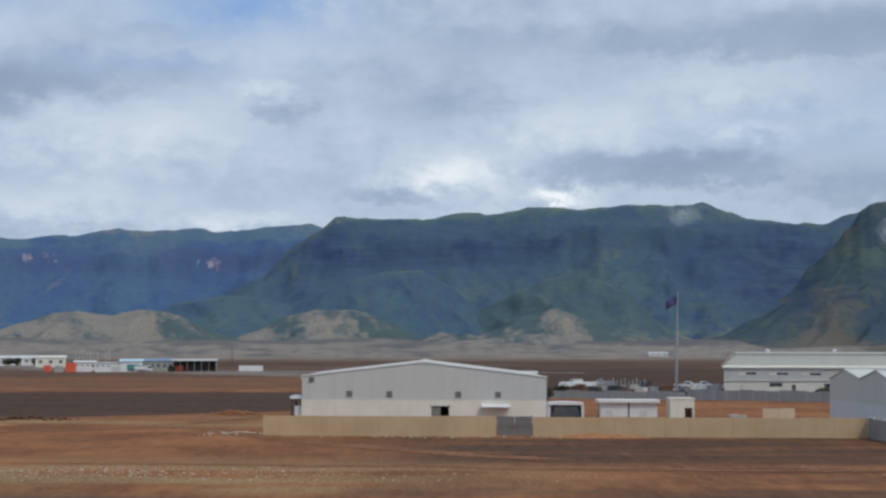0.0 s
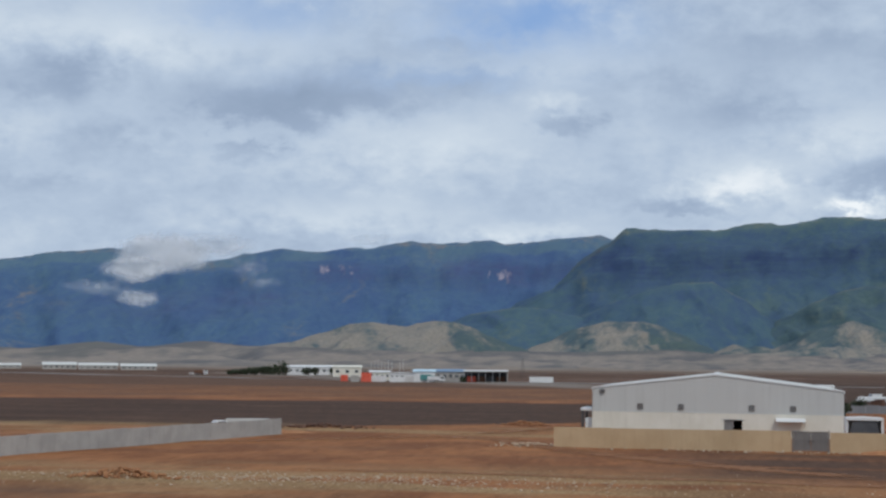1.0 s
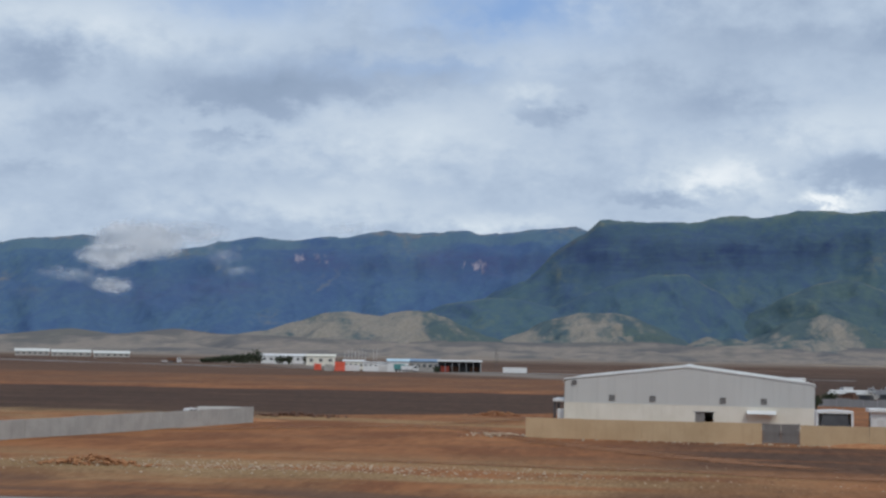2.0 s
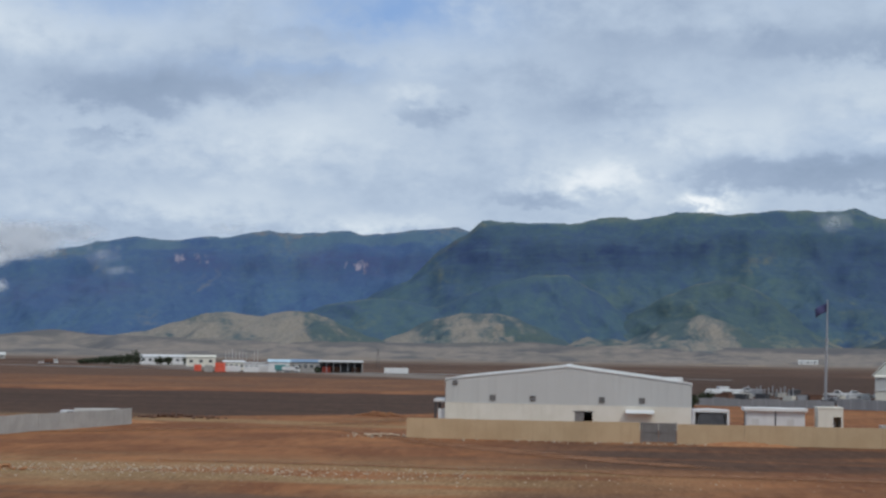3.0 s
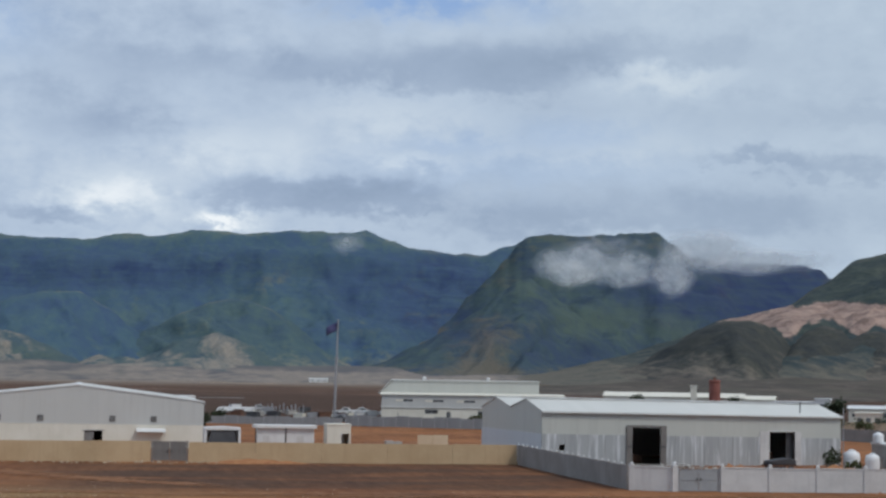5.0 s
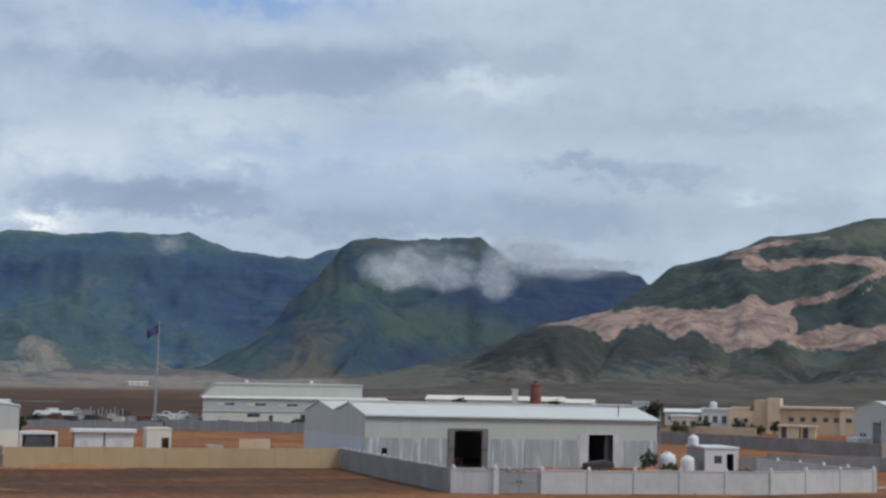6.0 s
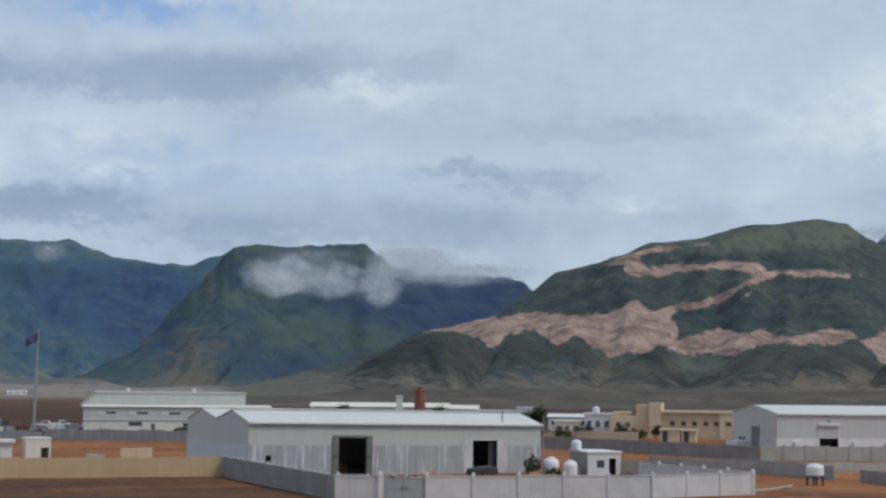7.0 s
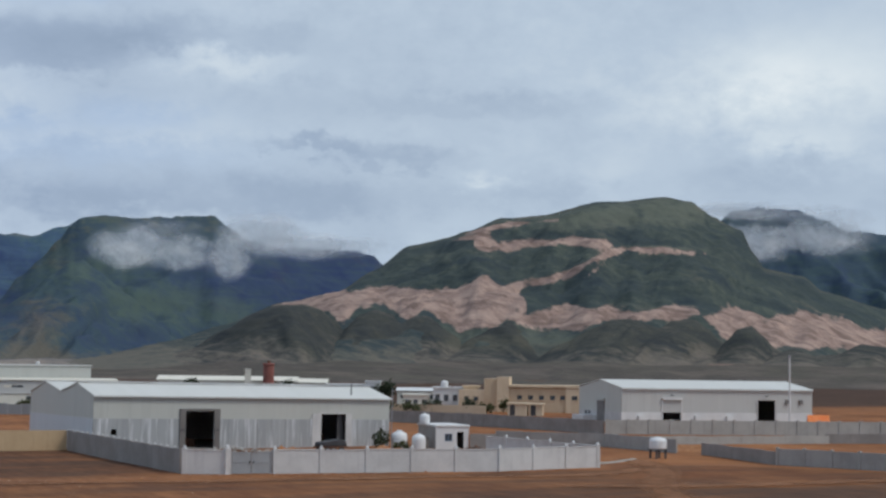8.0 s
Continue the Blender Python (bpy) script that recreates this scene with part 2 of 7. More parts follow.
M_BRICK = plain("red_brick", (0.20, 0.075, 0.06), (0.28, 0.11, 0.09), 0.5, 0.9, streak=0.35, stain=(0.14, 0.06, 0.05))
M_ORANGE = plain("orange_sheet", (0.75, 0.20, 0.06), (0.82, 0.28, 0.10), 0.6, 0.7)
M_RED = plain("red_paint", (0.62, 0.09, 0.05), (0.7, 0.14, 0.09), 0.6, 0.5)
M_TEAL = plain("teal_paint", (0.07, 0.22, 0.22), (0.10, 0.27, 0.27), 0.6, 0.5)
M_BLUE = plain("blue_roof_sheet", (0.14, 0.22, 0.33), (0.18, 0.27, 0.38), 0.6, 0.5)
M_SKYBLUE = plain("pale_blue_sheet", (0.40, 0.56, 0.66), (0.48, 0.63, 0.72), 0.4, 0.5)
M_FLAG = plain("dark_blue_cloth", (0.045, 0.05, 0.12), (0.07, 0.07, 0.15), 0.8, 0.9)
M_TARP = plain("dark_tarpaulin", (0.035, 0.035, 0.04), (0.06, 0.06, 0.065), 0.7, 0.7)
M_RUST = plain("rusty_steel", (0.10, 0.05, 0.035), (0.16, 0.085, 0.055), 1.5, 0.85)
M_STONE = plain("pale_stone", (0.32, 0.23, 0.15), (0.54, 0.43, 0.32), 3.0, 0.95, bump=0.05)
M_CLOD = plain("orange_earth_clod", (0.28, 0.12, 0.055), (0.38, 0.19, 0.09), 1.5, 0.95, bump=0.05)
M_LEAF = plain("dark_leaf", (0.026, 0.036, 0.020), (0.052, 0.064, 0.034), 3.0, 0.8)
M_LEAFB = plain("olive_leaf", (0.05, 0.06, 0.025), (0.10, 0.11, 0.05), 3.0, 0.8)
M_BARK = plain("bark", (0.08, 0.055, 0.035), (0.12, 0.085, 0.055), 3.0, 0.95)
M_ASPHALT = plain("pale_asphalt", (0.19, 0.175, 0.165), (0.25, 0.235, 0.22), 0.2, 0.9, bump=0.01)


def earth_material():
    m, t = shader("earth")
    p = t.position()
    x, y, z = t.xyz(p)
    big = t.noise(t.scaled(p, 0.012, 0.02, 1), 1.0, 4.0, 0.6)
    mid = t.noise(t.scaled(p, 0.07, 0.045, 1), 1.0, 6.0, 0.62, 0.5)
    streak = t.noise(t.scaled(p, 0.03, 0.15, 1), 1.0, 6.0, 0.64, 0.5)
    fine = t.noise(t.scaled(p, 0.9, 0.16, 1), 1.0, 5.0, 0.68)
    speck = t.noise(t.scaled(p, 3.2, 0.55, 1), 1.0, 3.0, 0.7)
    wob = t.mul(t.add(mid, -0.5), 26.0)
    yw = t.add(y, wob)
    far = t.add(y, t.mul(t.add(big, -0.5), 160.0))
    orange = t.mix(t.step(t.add(t.mul(mid, 0.6), t.mul(fine, 0.4)), 0.38, 0.62), (0.175, 0.068, 0.030), (0.320, 0.138, 0.058))
    dark = t.mix(t.step(t.add(t.mul(streak, 0.5), t.mul(fine, 0.5)), 0.38, 0.64), (0.048, 0.028, 0.020), (0.096, 0.054, 0.036))
    brown = t.mix(t.step(t.add(t.mul(streak, 0.6), t.mul(fine, 0.4)), 0.38, 0.64), (0.090, 0.049, 0.032), (0.142, 0.078, 0.049))
    grass = t.mix(t.step(t.add(t.mul(speck, 0.6), t.mul(mid, 0.4)), 0.38, 0.62), (0.20, 0.118, 0.055), (0.34, 0.222, 0.115))
    pale = t.mix(t.step(t.add(t.mul(big, 0.6), t.mul(streak, 0.4)), 0.38, 0.62), (0.17, 0.135, 0.11), (0.27, 0.225, 0.185))
    col = t.mix(t.mul(t.step(t.add(t.mul(streak, 0.7), t.mul(fine, 0.3)), 0.48, 0.66), 0.5), orange, brown)
    # tan dry grass close by, with bare streaks
    col = t.mix(t.mul(t.mul(t.band(yw, 114, 143, 12), t.step(t.mul(x, -1.0), -18, 8)), t.step(streak, 0.36, 0.56)), col, grass)
    col = t.mix(t.mul(t.band(yw, 70, 112, 5), t.step(streak, 0.35, 0.6)), col, brown)
    # dark tilled strip before the tan wall, and its ruts
    right = t.step(x, -16, 4)
    rut = t.step(streak, 0.30, 0.64)
    col = t.mix(t.mul(t.mul(t.band(yw, 140, 186, 7), t.mul(right, t.math("SUBTRACT", 1.0, t.step(x, 56, 74)))), t.add(0.35, t.mul(rut, 0.65))), col, dark)
    col = t.mix(t.mul(t.mul(t.band(yw, 96, 134, 6), t.step(x, 6, 30)), t.mul(rut, 0.75)), col, dark)
    lane = t.band(t.add(y, t.mul(t.add(mid, -0.5), 5.0)), 136.2, 138.0, 0.8)
    col = t.mix(t.mul(t.mul(lane, right), t.mul(t.step(fine, 0.35, 0.65), 0.5)), col, (0.30, 0.15, 0.085))
    # open ground beyond
    left = t.math("SUBTRACT", 1.0, t.step(x, -28, -8))
    edge = t.add(t.add(y, t.mul(wob, 0.5)), t.mul(t.math("MAXIMUM", t.add(x, 62.0), 0.0), -0.75))
    field = t.mul(t.step(edge, 222, 230), t.math("SUBTRACT", 1.0, t.step(t.add(y, t.mul(wob, 0.5)), 350, 370)))
    col = t.mix(t.mul(field, left), col, dark)
    col = t.mix(t.mul(t.band(yw, 205, 232, 8), t.mul(left, t.step(streak, 0.42, 0.58))), col, grass)
    beyond = t.step(t.add(y, wob), 505, 540)
    col = t.mix(t.mul(beyond, left), col, brown)
    col = t.mix(t.mul(t.mul(t.band(y, 385, 520, 20), left), t.add(0.35, t.mul(t.step(streak, 0.45, 0.6), 0.6))), col, brown)
    rb = t.mul(t.step(x, 8, 24), t.step(t.add(y, t.mul(wob, 0.6)), 318, 338))
    col = t.mix(t.mul(rb, t.math("SUBTRACT", 1.0, t.step(x, 110, 150))), col, dark)
    col = t.mix(t.mul(t.step(x, 110, 150), t.step(yw, 318, 350)), col, dark)
    col = t.mix(t.step(far, 620, 900), col, t.mix(t.step(streak, 0.4, 0.6), dark, brown))
    col = t.mix(t.mul(t.step(far, 900, 1500), t.step(big, 0.38, 0.6)), col, brown)
    col = t.mix(t.mul(t.step(far, 950, 1500), t.math("SUBTRACT", 1.0, t.step(x, 250, 420))), col, pale)
    col = t.mix(t.mul(t.step(speck, 0.60, 0.72), 0.3), col, (0.34, 0.23, 0.145))
    col = t.mix(t.mul(t.math("SUBTRACT", 1.0, t.step(t.add(t.mul(speck, 0.5), t.mul(fine, 0.5)), 0.34, 0.44)), 0.4), col, (0.07, 0.038, 0.026))
    apron = t.mul(t.band(t.add(t.add(y, t.mul(t.add(x, 60.0), 1.4)), t.mul(wob, 0.8)), 556, 628, 14), t.mul(t.band(x, -300, -40, 20), t.step(mid, 0.3, 0.45)))
    col = t.mix(t.mul(apron, 0.85), col, (0.21, 0.18, 0.155))
    # flecks of pale soil in the tilled fields, sandy streaks on the far plain
    fleck = t.mul(t.step(t.noise(t.scaled(p, 0.05, 0.09, 1), 1.0, 5.0, 0.7, 1.0), 0.56, 0.72), t.band(y, 215, 380, 20))
    col = t.mix(t.mul(fleck, 0.4), col, (0.19, 0.115, 0.078))
    sand = t.mul(t.step(t.noise(t.scaled(p, 0.008, 0.028, 1), 1.0, 4.0, 0.6, 0.8), 0.54, 0.68), t.step(far, 480, 760))
    col = t.mix(t.mul(sand, 0.45), col, (0.25, 0.19, 0.155))
    hgt = t.add(t.mul(fine, 0.6), t.mul(speck, 0.4))
    t.surface(col, 0.95, t.bump(hgt, 0.6, 0.25), 0.0, 0.1)
    return m


M_EARTH = earth_material()


def slope_material(name, low, high, green, rock, dry, cut=(0.46, 0.29, 0.235), cut2=(0.36, 0.20, 0.16), size=1.0, mottle=0.42):
    """Scrub in two greens, painted sunlit patches, dry grass low down, dark rock and painted shade on cliffs and
    gorges, quarried rock where it is cut.
    """
    m, t = shader(name)
    g = t.node("ShaderNodeNewGeometry")
    p = t.scaled(g.outputs["Position"], size, size * 0.3, size * 1.15)
    big = t.noise(p, 0.0035, 5.0, 0.6, 0.5)
    mid = t.noise(p, 0.016, 6.0, 0.65, 0.6)
    fine = t.noise(p, 0.06, 5.0, 0.7, 0.3)
    tuft = t.noise(p, 0.16, 3.0, 0.7)
    f = t.add(t.mul(mid, 0.6), t.mul(fine, 0.4))
    col = t.mix(t.step(f, 0.34, 0.66), low, high)
    col = t.mix(t.mul(t.step(t.add(t.mul(big, 0.7), t.mul(mid, 0.3)), 0.42, 0.64), 0.6), col, t.mix(t.step(fine, 0.34, 0.66), high, green))
    # Sunlight painted as lighter green where lit is set.
    lit_mask = t.add(t.attribute("lit"), t.add(t.mul(t.add(mid, -0.5), 1.3), t.mul(t.add(fine, -0.5), 0.7)))
    col = t.mix(t.mul(t.mul(t.step(lit_mask, 0.15, 0.95), t.step(t.attribute("lit"), 0.0, 0.3)), 0.75), col, (green[0] * 1.04, green[1] * 1.0, green[2] * 1.06))
    clump = t.step(t.add(t.mul(t.noise(p, 0.04, 5.0, 0.7, 0.8), 0.6), t.mul(mid, 0.4)), 0.50, 0.66)
    col = t.mix(t.mul(clump, mottle), col, (low[0] * 0.80, low[1] * 0.86, low[2] * 0.86))
    dryness = t.attribute("dry")
    bare = t.step(t.add(dryness, t.add(t.mul(t.add(mid, -0.5), 2.0), t.mul(t.add(fine, -0.5), 1.4))), 0.15, 1.05)
    col = t.mix(t.mul(bare, t.step(dryness, 0.0, 0.3)), col,
                t.mix(t.step(tuft, 0.38, 0.62), dry, (dry[0] * 0.82, dry[1] * 0.84, dry[2] * 0.84)))
    col = t.mix(t.mul(t.step(t.add(t.mul(tuft, 0.6), t.mul(fine, 0.4)), 0.52, 0.68), 0.22), col, (green[0] * 1.2, green[1] * 1.12, green[2] * 1.1))
    # Dark blue tone: bare rock on cliffs, painted shade in gorges.
    layers = t.noise(t.scaled(p, 0.006, 0.006, 0.09), 1.0, 4.0, 0.6, 0.6)
    rock_shade = t.mul(t.attribute("cliff_shade"), t.step(t.add(t.mul(layers, 0.35), t.mul(mid, 0.65)), 0.34, 0.62))
    col = t.mix(t.mul(rock_shade, 0.8), col, t.mix(t.step(f, 0.34, 0.66), rock, (rock[0] * 0.68, rock[1] * 0.72, rock[2] * 0.76)))
    quarried = t.attribute("cut")
    face = t.noise(t.scaled(p, 0.03, 0.03, 0.012), 1.0, 5.0, 0.65, 0.5)
    chunk = t.noise(p, 0.028, 6.0, 0.7, 0.6)
    raw = t.mix(t.step(t.add(t.mul(face, 0.3), t.mul(fine, 0.7)), 0.36, 0.64), cut2, cut)
    raw = t.mix(t.mul(t.step(chunk, 0.50, 0.66), 0.75), raw, (cut[0] * 1.28, cut[1] * 1.26, cut[2] * 1.22))
    raw = t.mix(t.mul(t.math("SUBTRACT", 1.0, t.step(chunk, 0.38, 0.52)), 0.75), raw, (cut2[0] * 0.62, cut2[1] * 0.62, cut2[2] * 0.62))
    col = t.mix(t.step(t.add(quarried, t.add(t.mul(t.add(fine, -0.5), 0.9), t.mul(t.add(mid, -0.5), 1.1))), 0.34, 0.70), col, raw)
    t.surface(col, 0.95, t.bump(t.add(t.add(t.mul(fine, 0.6), t.mul(tuft, 0.2)), mid), 0.5, 8.0), 0.0, 0.05)
    return m


# Aerial haze is painted into the blue of the mountain, spur and foothill colours.
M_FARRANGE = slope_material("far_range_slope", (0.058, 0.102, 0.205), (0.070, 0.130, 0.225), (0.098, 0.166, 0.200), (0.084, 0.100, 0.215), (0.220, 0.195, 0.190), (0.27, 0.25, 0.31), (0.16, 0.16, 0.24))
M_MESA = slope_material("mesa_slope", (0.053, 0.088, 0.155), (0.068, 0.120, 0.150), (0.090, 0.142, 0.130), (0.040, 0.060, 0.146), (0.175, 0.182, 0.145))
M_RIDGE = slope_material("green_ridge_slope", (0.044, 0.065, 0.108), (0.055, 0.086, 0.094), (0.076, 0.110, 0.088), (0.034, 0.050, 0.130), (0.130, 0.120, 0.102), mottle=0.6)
M_HILL = slope_material("quarry_hill_slope", (0.040, 0.054, 0.062), (0.060, 0.075, 0.068), (0.122, 0.138, 0.104), (0.09, 0.08, 0.08), (0.150, 0.136, 0.114), (0.36, 0.262, 0.22), (0.25, 0.172, 0.145), 1.5, 0.6)
M_HUMP = slope_material("dark_scrub_hump", (0.040, 0.045, 0.048), (0.066, 0.067, 0.058), (0.104, 0.104, 0.076), (0.09, 0.08, 0.08), (0.178, 0.152, 0.128), (0.33, 0.24, 0.20), (0.21, 0.15, 0.13), 2.2, 0.65)
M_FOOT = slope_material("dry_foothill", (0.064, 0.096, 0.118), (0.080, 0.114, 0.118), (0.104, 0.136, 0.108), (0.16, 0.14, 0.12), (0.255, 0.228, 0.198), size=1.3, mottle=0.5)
# Lighter greens than the mesa: sunlight on this spur is in the colour.
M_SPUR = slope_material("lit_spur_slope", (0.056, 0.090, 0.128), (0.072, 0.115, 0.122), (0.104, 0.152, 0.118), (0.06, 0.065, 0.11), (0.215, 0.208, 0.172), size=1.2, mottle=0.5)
M_FAN = slope_material("dry_outwash_fan", (0.118, 0.114, 0.120), (0.145, 0.136, 0.130), (0.140, 0.142, 0.118), (0.16, 0.14, 0.12), (0.265, 0.225, 0.195), size=0.7)
M_DARKFAN = slope_material("brown_scrub_fan", (0.076, 0.067, 0.060), (0.104, 0.091, 0.078), (0.125, 0.120, 0.088), (0.16, 0.14, 0.12), (0.155, 0.126, 0.108), (0.30, 0.20, 0.165), (0.20, 0.13, 0.11), 2.4, 0.6)


def track_material():
    """Beaten earth that thins out to the ground beneath at its ragged edges."""
    m, t = shader("beaten_orange_track")
    p = t.position()
    mid = t.noise(p, 0.16, 5.0, 0.65, 0.5)
    fine = t.noise(p, 1.1, 4.0, 0.7)
    col = t.mix(t.step(t.add(t.mul(mid, 0.5), t.mul(fine, 0.5)), 0.36, 0.64), (0.175, 0.082, 0.043), (0.275, 0.135, 0.072))
    b = t.surface(col, 0.95, t.bump(fine, 0.4, 0.1), 0.0, 0.1)
    worn = t.step(t.add(t.attribute("worn"), t.add(t.mul(t.add(mid, -0.5), 1.7), t.mul(t.add(fine, -0.5), 0.9))), 0.15, 1.05)
    t.put(b.inputs["Alpha"], t.mul(worn, 0.8))
    return m


M_TRACK = track_material()

# ---------------------------------------------------------------- mesh helpers


def bx(bm, x0, x1, y0, y1, z0, z1):
    """A box."""
    v = [bm.verts.new(c) for c in ((x0, y0, z0), (x1, y0, z0), (x1, y1, z0), (x0, y1, z0), (x0, y0, z1), (x1, y0, z1), (x1, y1, z1), (x0, y1, z1))]
    for f in ((3, 2, 1, 0), (4, 5, 6, 7), (0, 1, 5, 4), (1, 2, 6, 5), (2, 3, 7, 6), (3, 0, 4, 7)):
        bm.faces.new([v[i] for i in f])


def prism(bm, outline, y0, y1):
    """An outline in x and z, pushed from y0 to y1."""
    a = [bm.verts.new((x, y0, z)) for x, z in outline]
    b = [bm.verts.new((x, y1, z)) for x, z in outline]
    bm.faces.new(a)
    bm.faces.new(b[::-1])
    for i in range(len(a)):
        j = (i + 1) % len(a)
        bm.faces.new((a[j], a[i], b[i], b[j]))


def prism_x(bm, outline, x0, x1):
    """An outline in y and z, pushed from x0 to x1."""
    a = [bm.verts.new((x0, y, z)) for y, z in outline]
    b = [bm.verts.new((x1, y, z)) for y, z in outline]
    bm.faces.new(a[::-1])
    bm.faces.new(b)
    for i in range(len(a)):
        j = (i + 1) % len(a)
        bm.faces.new((a[i], a[j], b[j], b[i]))


def rod(bm, a, b, r, r2=None, n=10):
    """A round bar from a to b."""
    a, b = Vector(a), Vector(b)
    q = (b - a).to_track_quat("Z", "Y").to_matrix()
    r2 = r if r2 is None else r2
    ring = [[bm.verts.new(p + q @ Vector((rr * math.cos(k * math.tau / n), rr * math.sin(k * math.tau / n), 0))) for k in range(n)] for p, rr in ((a, r), (b, r2))]
    for k in range(n):
        j = (k + 1) % n
        bm.faces.new((ring[0][k], ring[0][j], ring[1][j], ring[1][k]))
    bm.faces.new(ring[0][::-1])
    bm.faces.new(ring[1])


def lathe(bm, profile, n=16, centre=(0, 0, 0)):
    """Radius and height pairs, turned round a vertical axis."""
    cx, cy, cz = centre
    rings = [[bm.verts.new((cx + r * math.cos(k * math.tau / n), cy + r * math.sin(k * math.tau / n), cz + z)) for k in range(n)] for r, z in profile]
    for lo, hi in zip(rings, rings[1:]):
        for k in range(n):
            j = (k + 1) % n
            bm.faces.new((lo[k], lo[j], hi[j], hi[k]))
    bm.faces.new(rings[0][::-1])
    bm.faces.new(rings[-1])


def panel(bm, x0, x1, z0, z1, y0, y1, holes=()):
    """An upright wall from x0 to x1, with openings (x0, x1, z0, z1) through it."""
    at = x0
    for a, b, c, d in sorted(holes):
        if a > at:
            bx(bm, at, a, y0, y1, z0, z1)
        if c > z0:
            bx(bm, a, b, y0, y1, z0, c)
        if d < z1:
            bx(bm, a, b, y0, y1, d, z1)
        at = b
    if at < x1:
        bx(bm, at, x1, y0, y1, z0, z1)


def part(name, bm, material, parent, label="", bevel=0.0, smooth=False):
    if bevel:
        bmesh.ops.bevel(bm, geom=list(bm.edges), offset=bevel, segments=1, affect="EDGES", clamp_overlap=True)
    bmesh.ops.recalc_face_normals(bm, faces=list(bm.faces))
    if not bevel:
        bmesh.ops.remove_doubles(bm, verts=list(bm.verts), dist=1e-5)
    me = bpy.data.meshes.new(name)
    bm.to_mesh(me)
    bm.free()
    me.materials.append(material)
    if smooth:
        me.polygons.foreach_set("use_smooth", [True] * len(me.polygons))
    ob = new(name, me)
    if parent is not None:
        ob.parent = parent
    if label:
        tagged(ob, label)
    return ob


def thing(name, m, label, category, group="", kind=""):
    ob = new(name)
    ob.matrix_basis = m
    return tagged(ob, label, category, group, kind)


def B():
    return bmesh.new()


def boxed(name, dims, material, parent, label="", bevel=0.0):
    bm = B()
    bx(bm, *dims)
    return part(name, bm, material, parent, label, bevel)


def heading(a, b):
    """The pose at a whose x axis points to b."""
    return pose(a[0], a[1], 0, 0, 0, math.degrees(math.atan2(b[1] - a[1], b[0] - a[0])))


def span(a, b):
    return math.hypot(b[0] - a[0], b[1] - a[1])


# ---------------------------------------------------------------- ground
def relief(x, y):
    """Height of the ground: flat under the yards, low swells elsewhere."""
    d = math.hypot(x, y)
    h = 0.35 * noise.noise((x * 0.02, y * 0.02, 3.1)) + 0.12 * noise.noise((x * 0.09, y * 0.09, 7.7))
    keep = min(1.0, max(0.0, (d - 20) / 60))
    yard = min(1.0, max(0.0, (170 - y) / 30)) if y < 230 else min(1.0, max(0.0, (y - 420) / 200))
    if -75 < x < 220:
        h *= 0.25 + 0.75 * yard * (1 if x < 40 else 0.2)
    return h * keep - 0.05


def ground_sheet():
    radii = [0.0] + [6 * 1.035 ** k for k in range(196)]
    radii = [r for r in radii if r < 4900] + [4950]
    turns = [radians(a) for a in np.concatenate([np.arange(-32, 50, 0.5), np.arange(50, 328, 6)])]
    me = bpy.data.meshes.new("ground")
    verts = [(r * math.sin(a), r * math.cos(a), relief(r * math.sin(a), r * math.cos(a))) for r in radii for a in turns]
    n = len(turns)
    faces = [(i * n + (j + 1) % n, i * n + j, (i + 1) * n + j, (i + 1) * n + (j + 1) % n) for i in range(len(radii) - 1) for j in range(n)]
    me.from_pydata(verts, [], faces)
    me.polygons.foreach_set("use_smooth", [True] * len(me.polygons))
    me.materials.append(M_EARTH)
    me.update()
    ob = new("ground", me)
    return tagged(ob, "bare orange and dark brown earth with dry grass", "ground", kind="structure")


ground_sheet()


def strip(name, line, width, z, material, label, category):
    """A flat band along a line of points, laid on the ground."""
    verts, faces = [], []
    pts = [Vector((x, y, 0)) for x, y in line]
    for i, p in enumerate(pts):
        d = (pts[min(i + 1, len(pts) - 1)] - pts[max(i - 1, 0)]).normalized()
        s = Vector((-d.y, d.x, 0)) * width / 2
        for q in (p + s, p - s):
            verts.append((q.x, q.y, relief(q.x, q.y) + z))
    faces = [(2 * i, 2 * i + 1, 2 * i + 3, 2 * i + 2) for i in range(len(pts) - 1)]
    me = bpy.data.meshes.new(name)
    me.from_pydata(verts, [], faces)
    me.materials.append(material)
    ob = new(name, me)
    so = ob.modifiers.new("thick", "SOLIDIFY")
    so.thickness, so.offset = 0.3, -1
    return tagged(ob, label, category, kind="structure")


strip("road", [(-120 + 6 * k, 97 + 0.0016 * (6 * k - 40) ** 2 * 0.25 - 0.02 * 6 * k) for k in range(22)], 7.0, 0.10, M_ASPHALT, "pale grey asphalt road across bare earth", "road")
strip("road", [(-520 + 22 * k, 905 - 22 * k * 0.62 if k < 18 else 905 - 245.5 - (k - 18) * 6) for k in range(27)], 10.0, 0.16, M_ASPHALT, "pale dusty road in front of the far yards", "road")


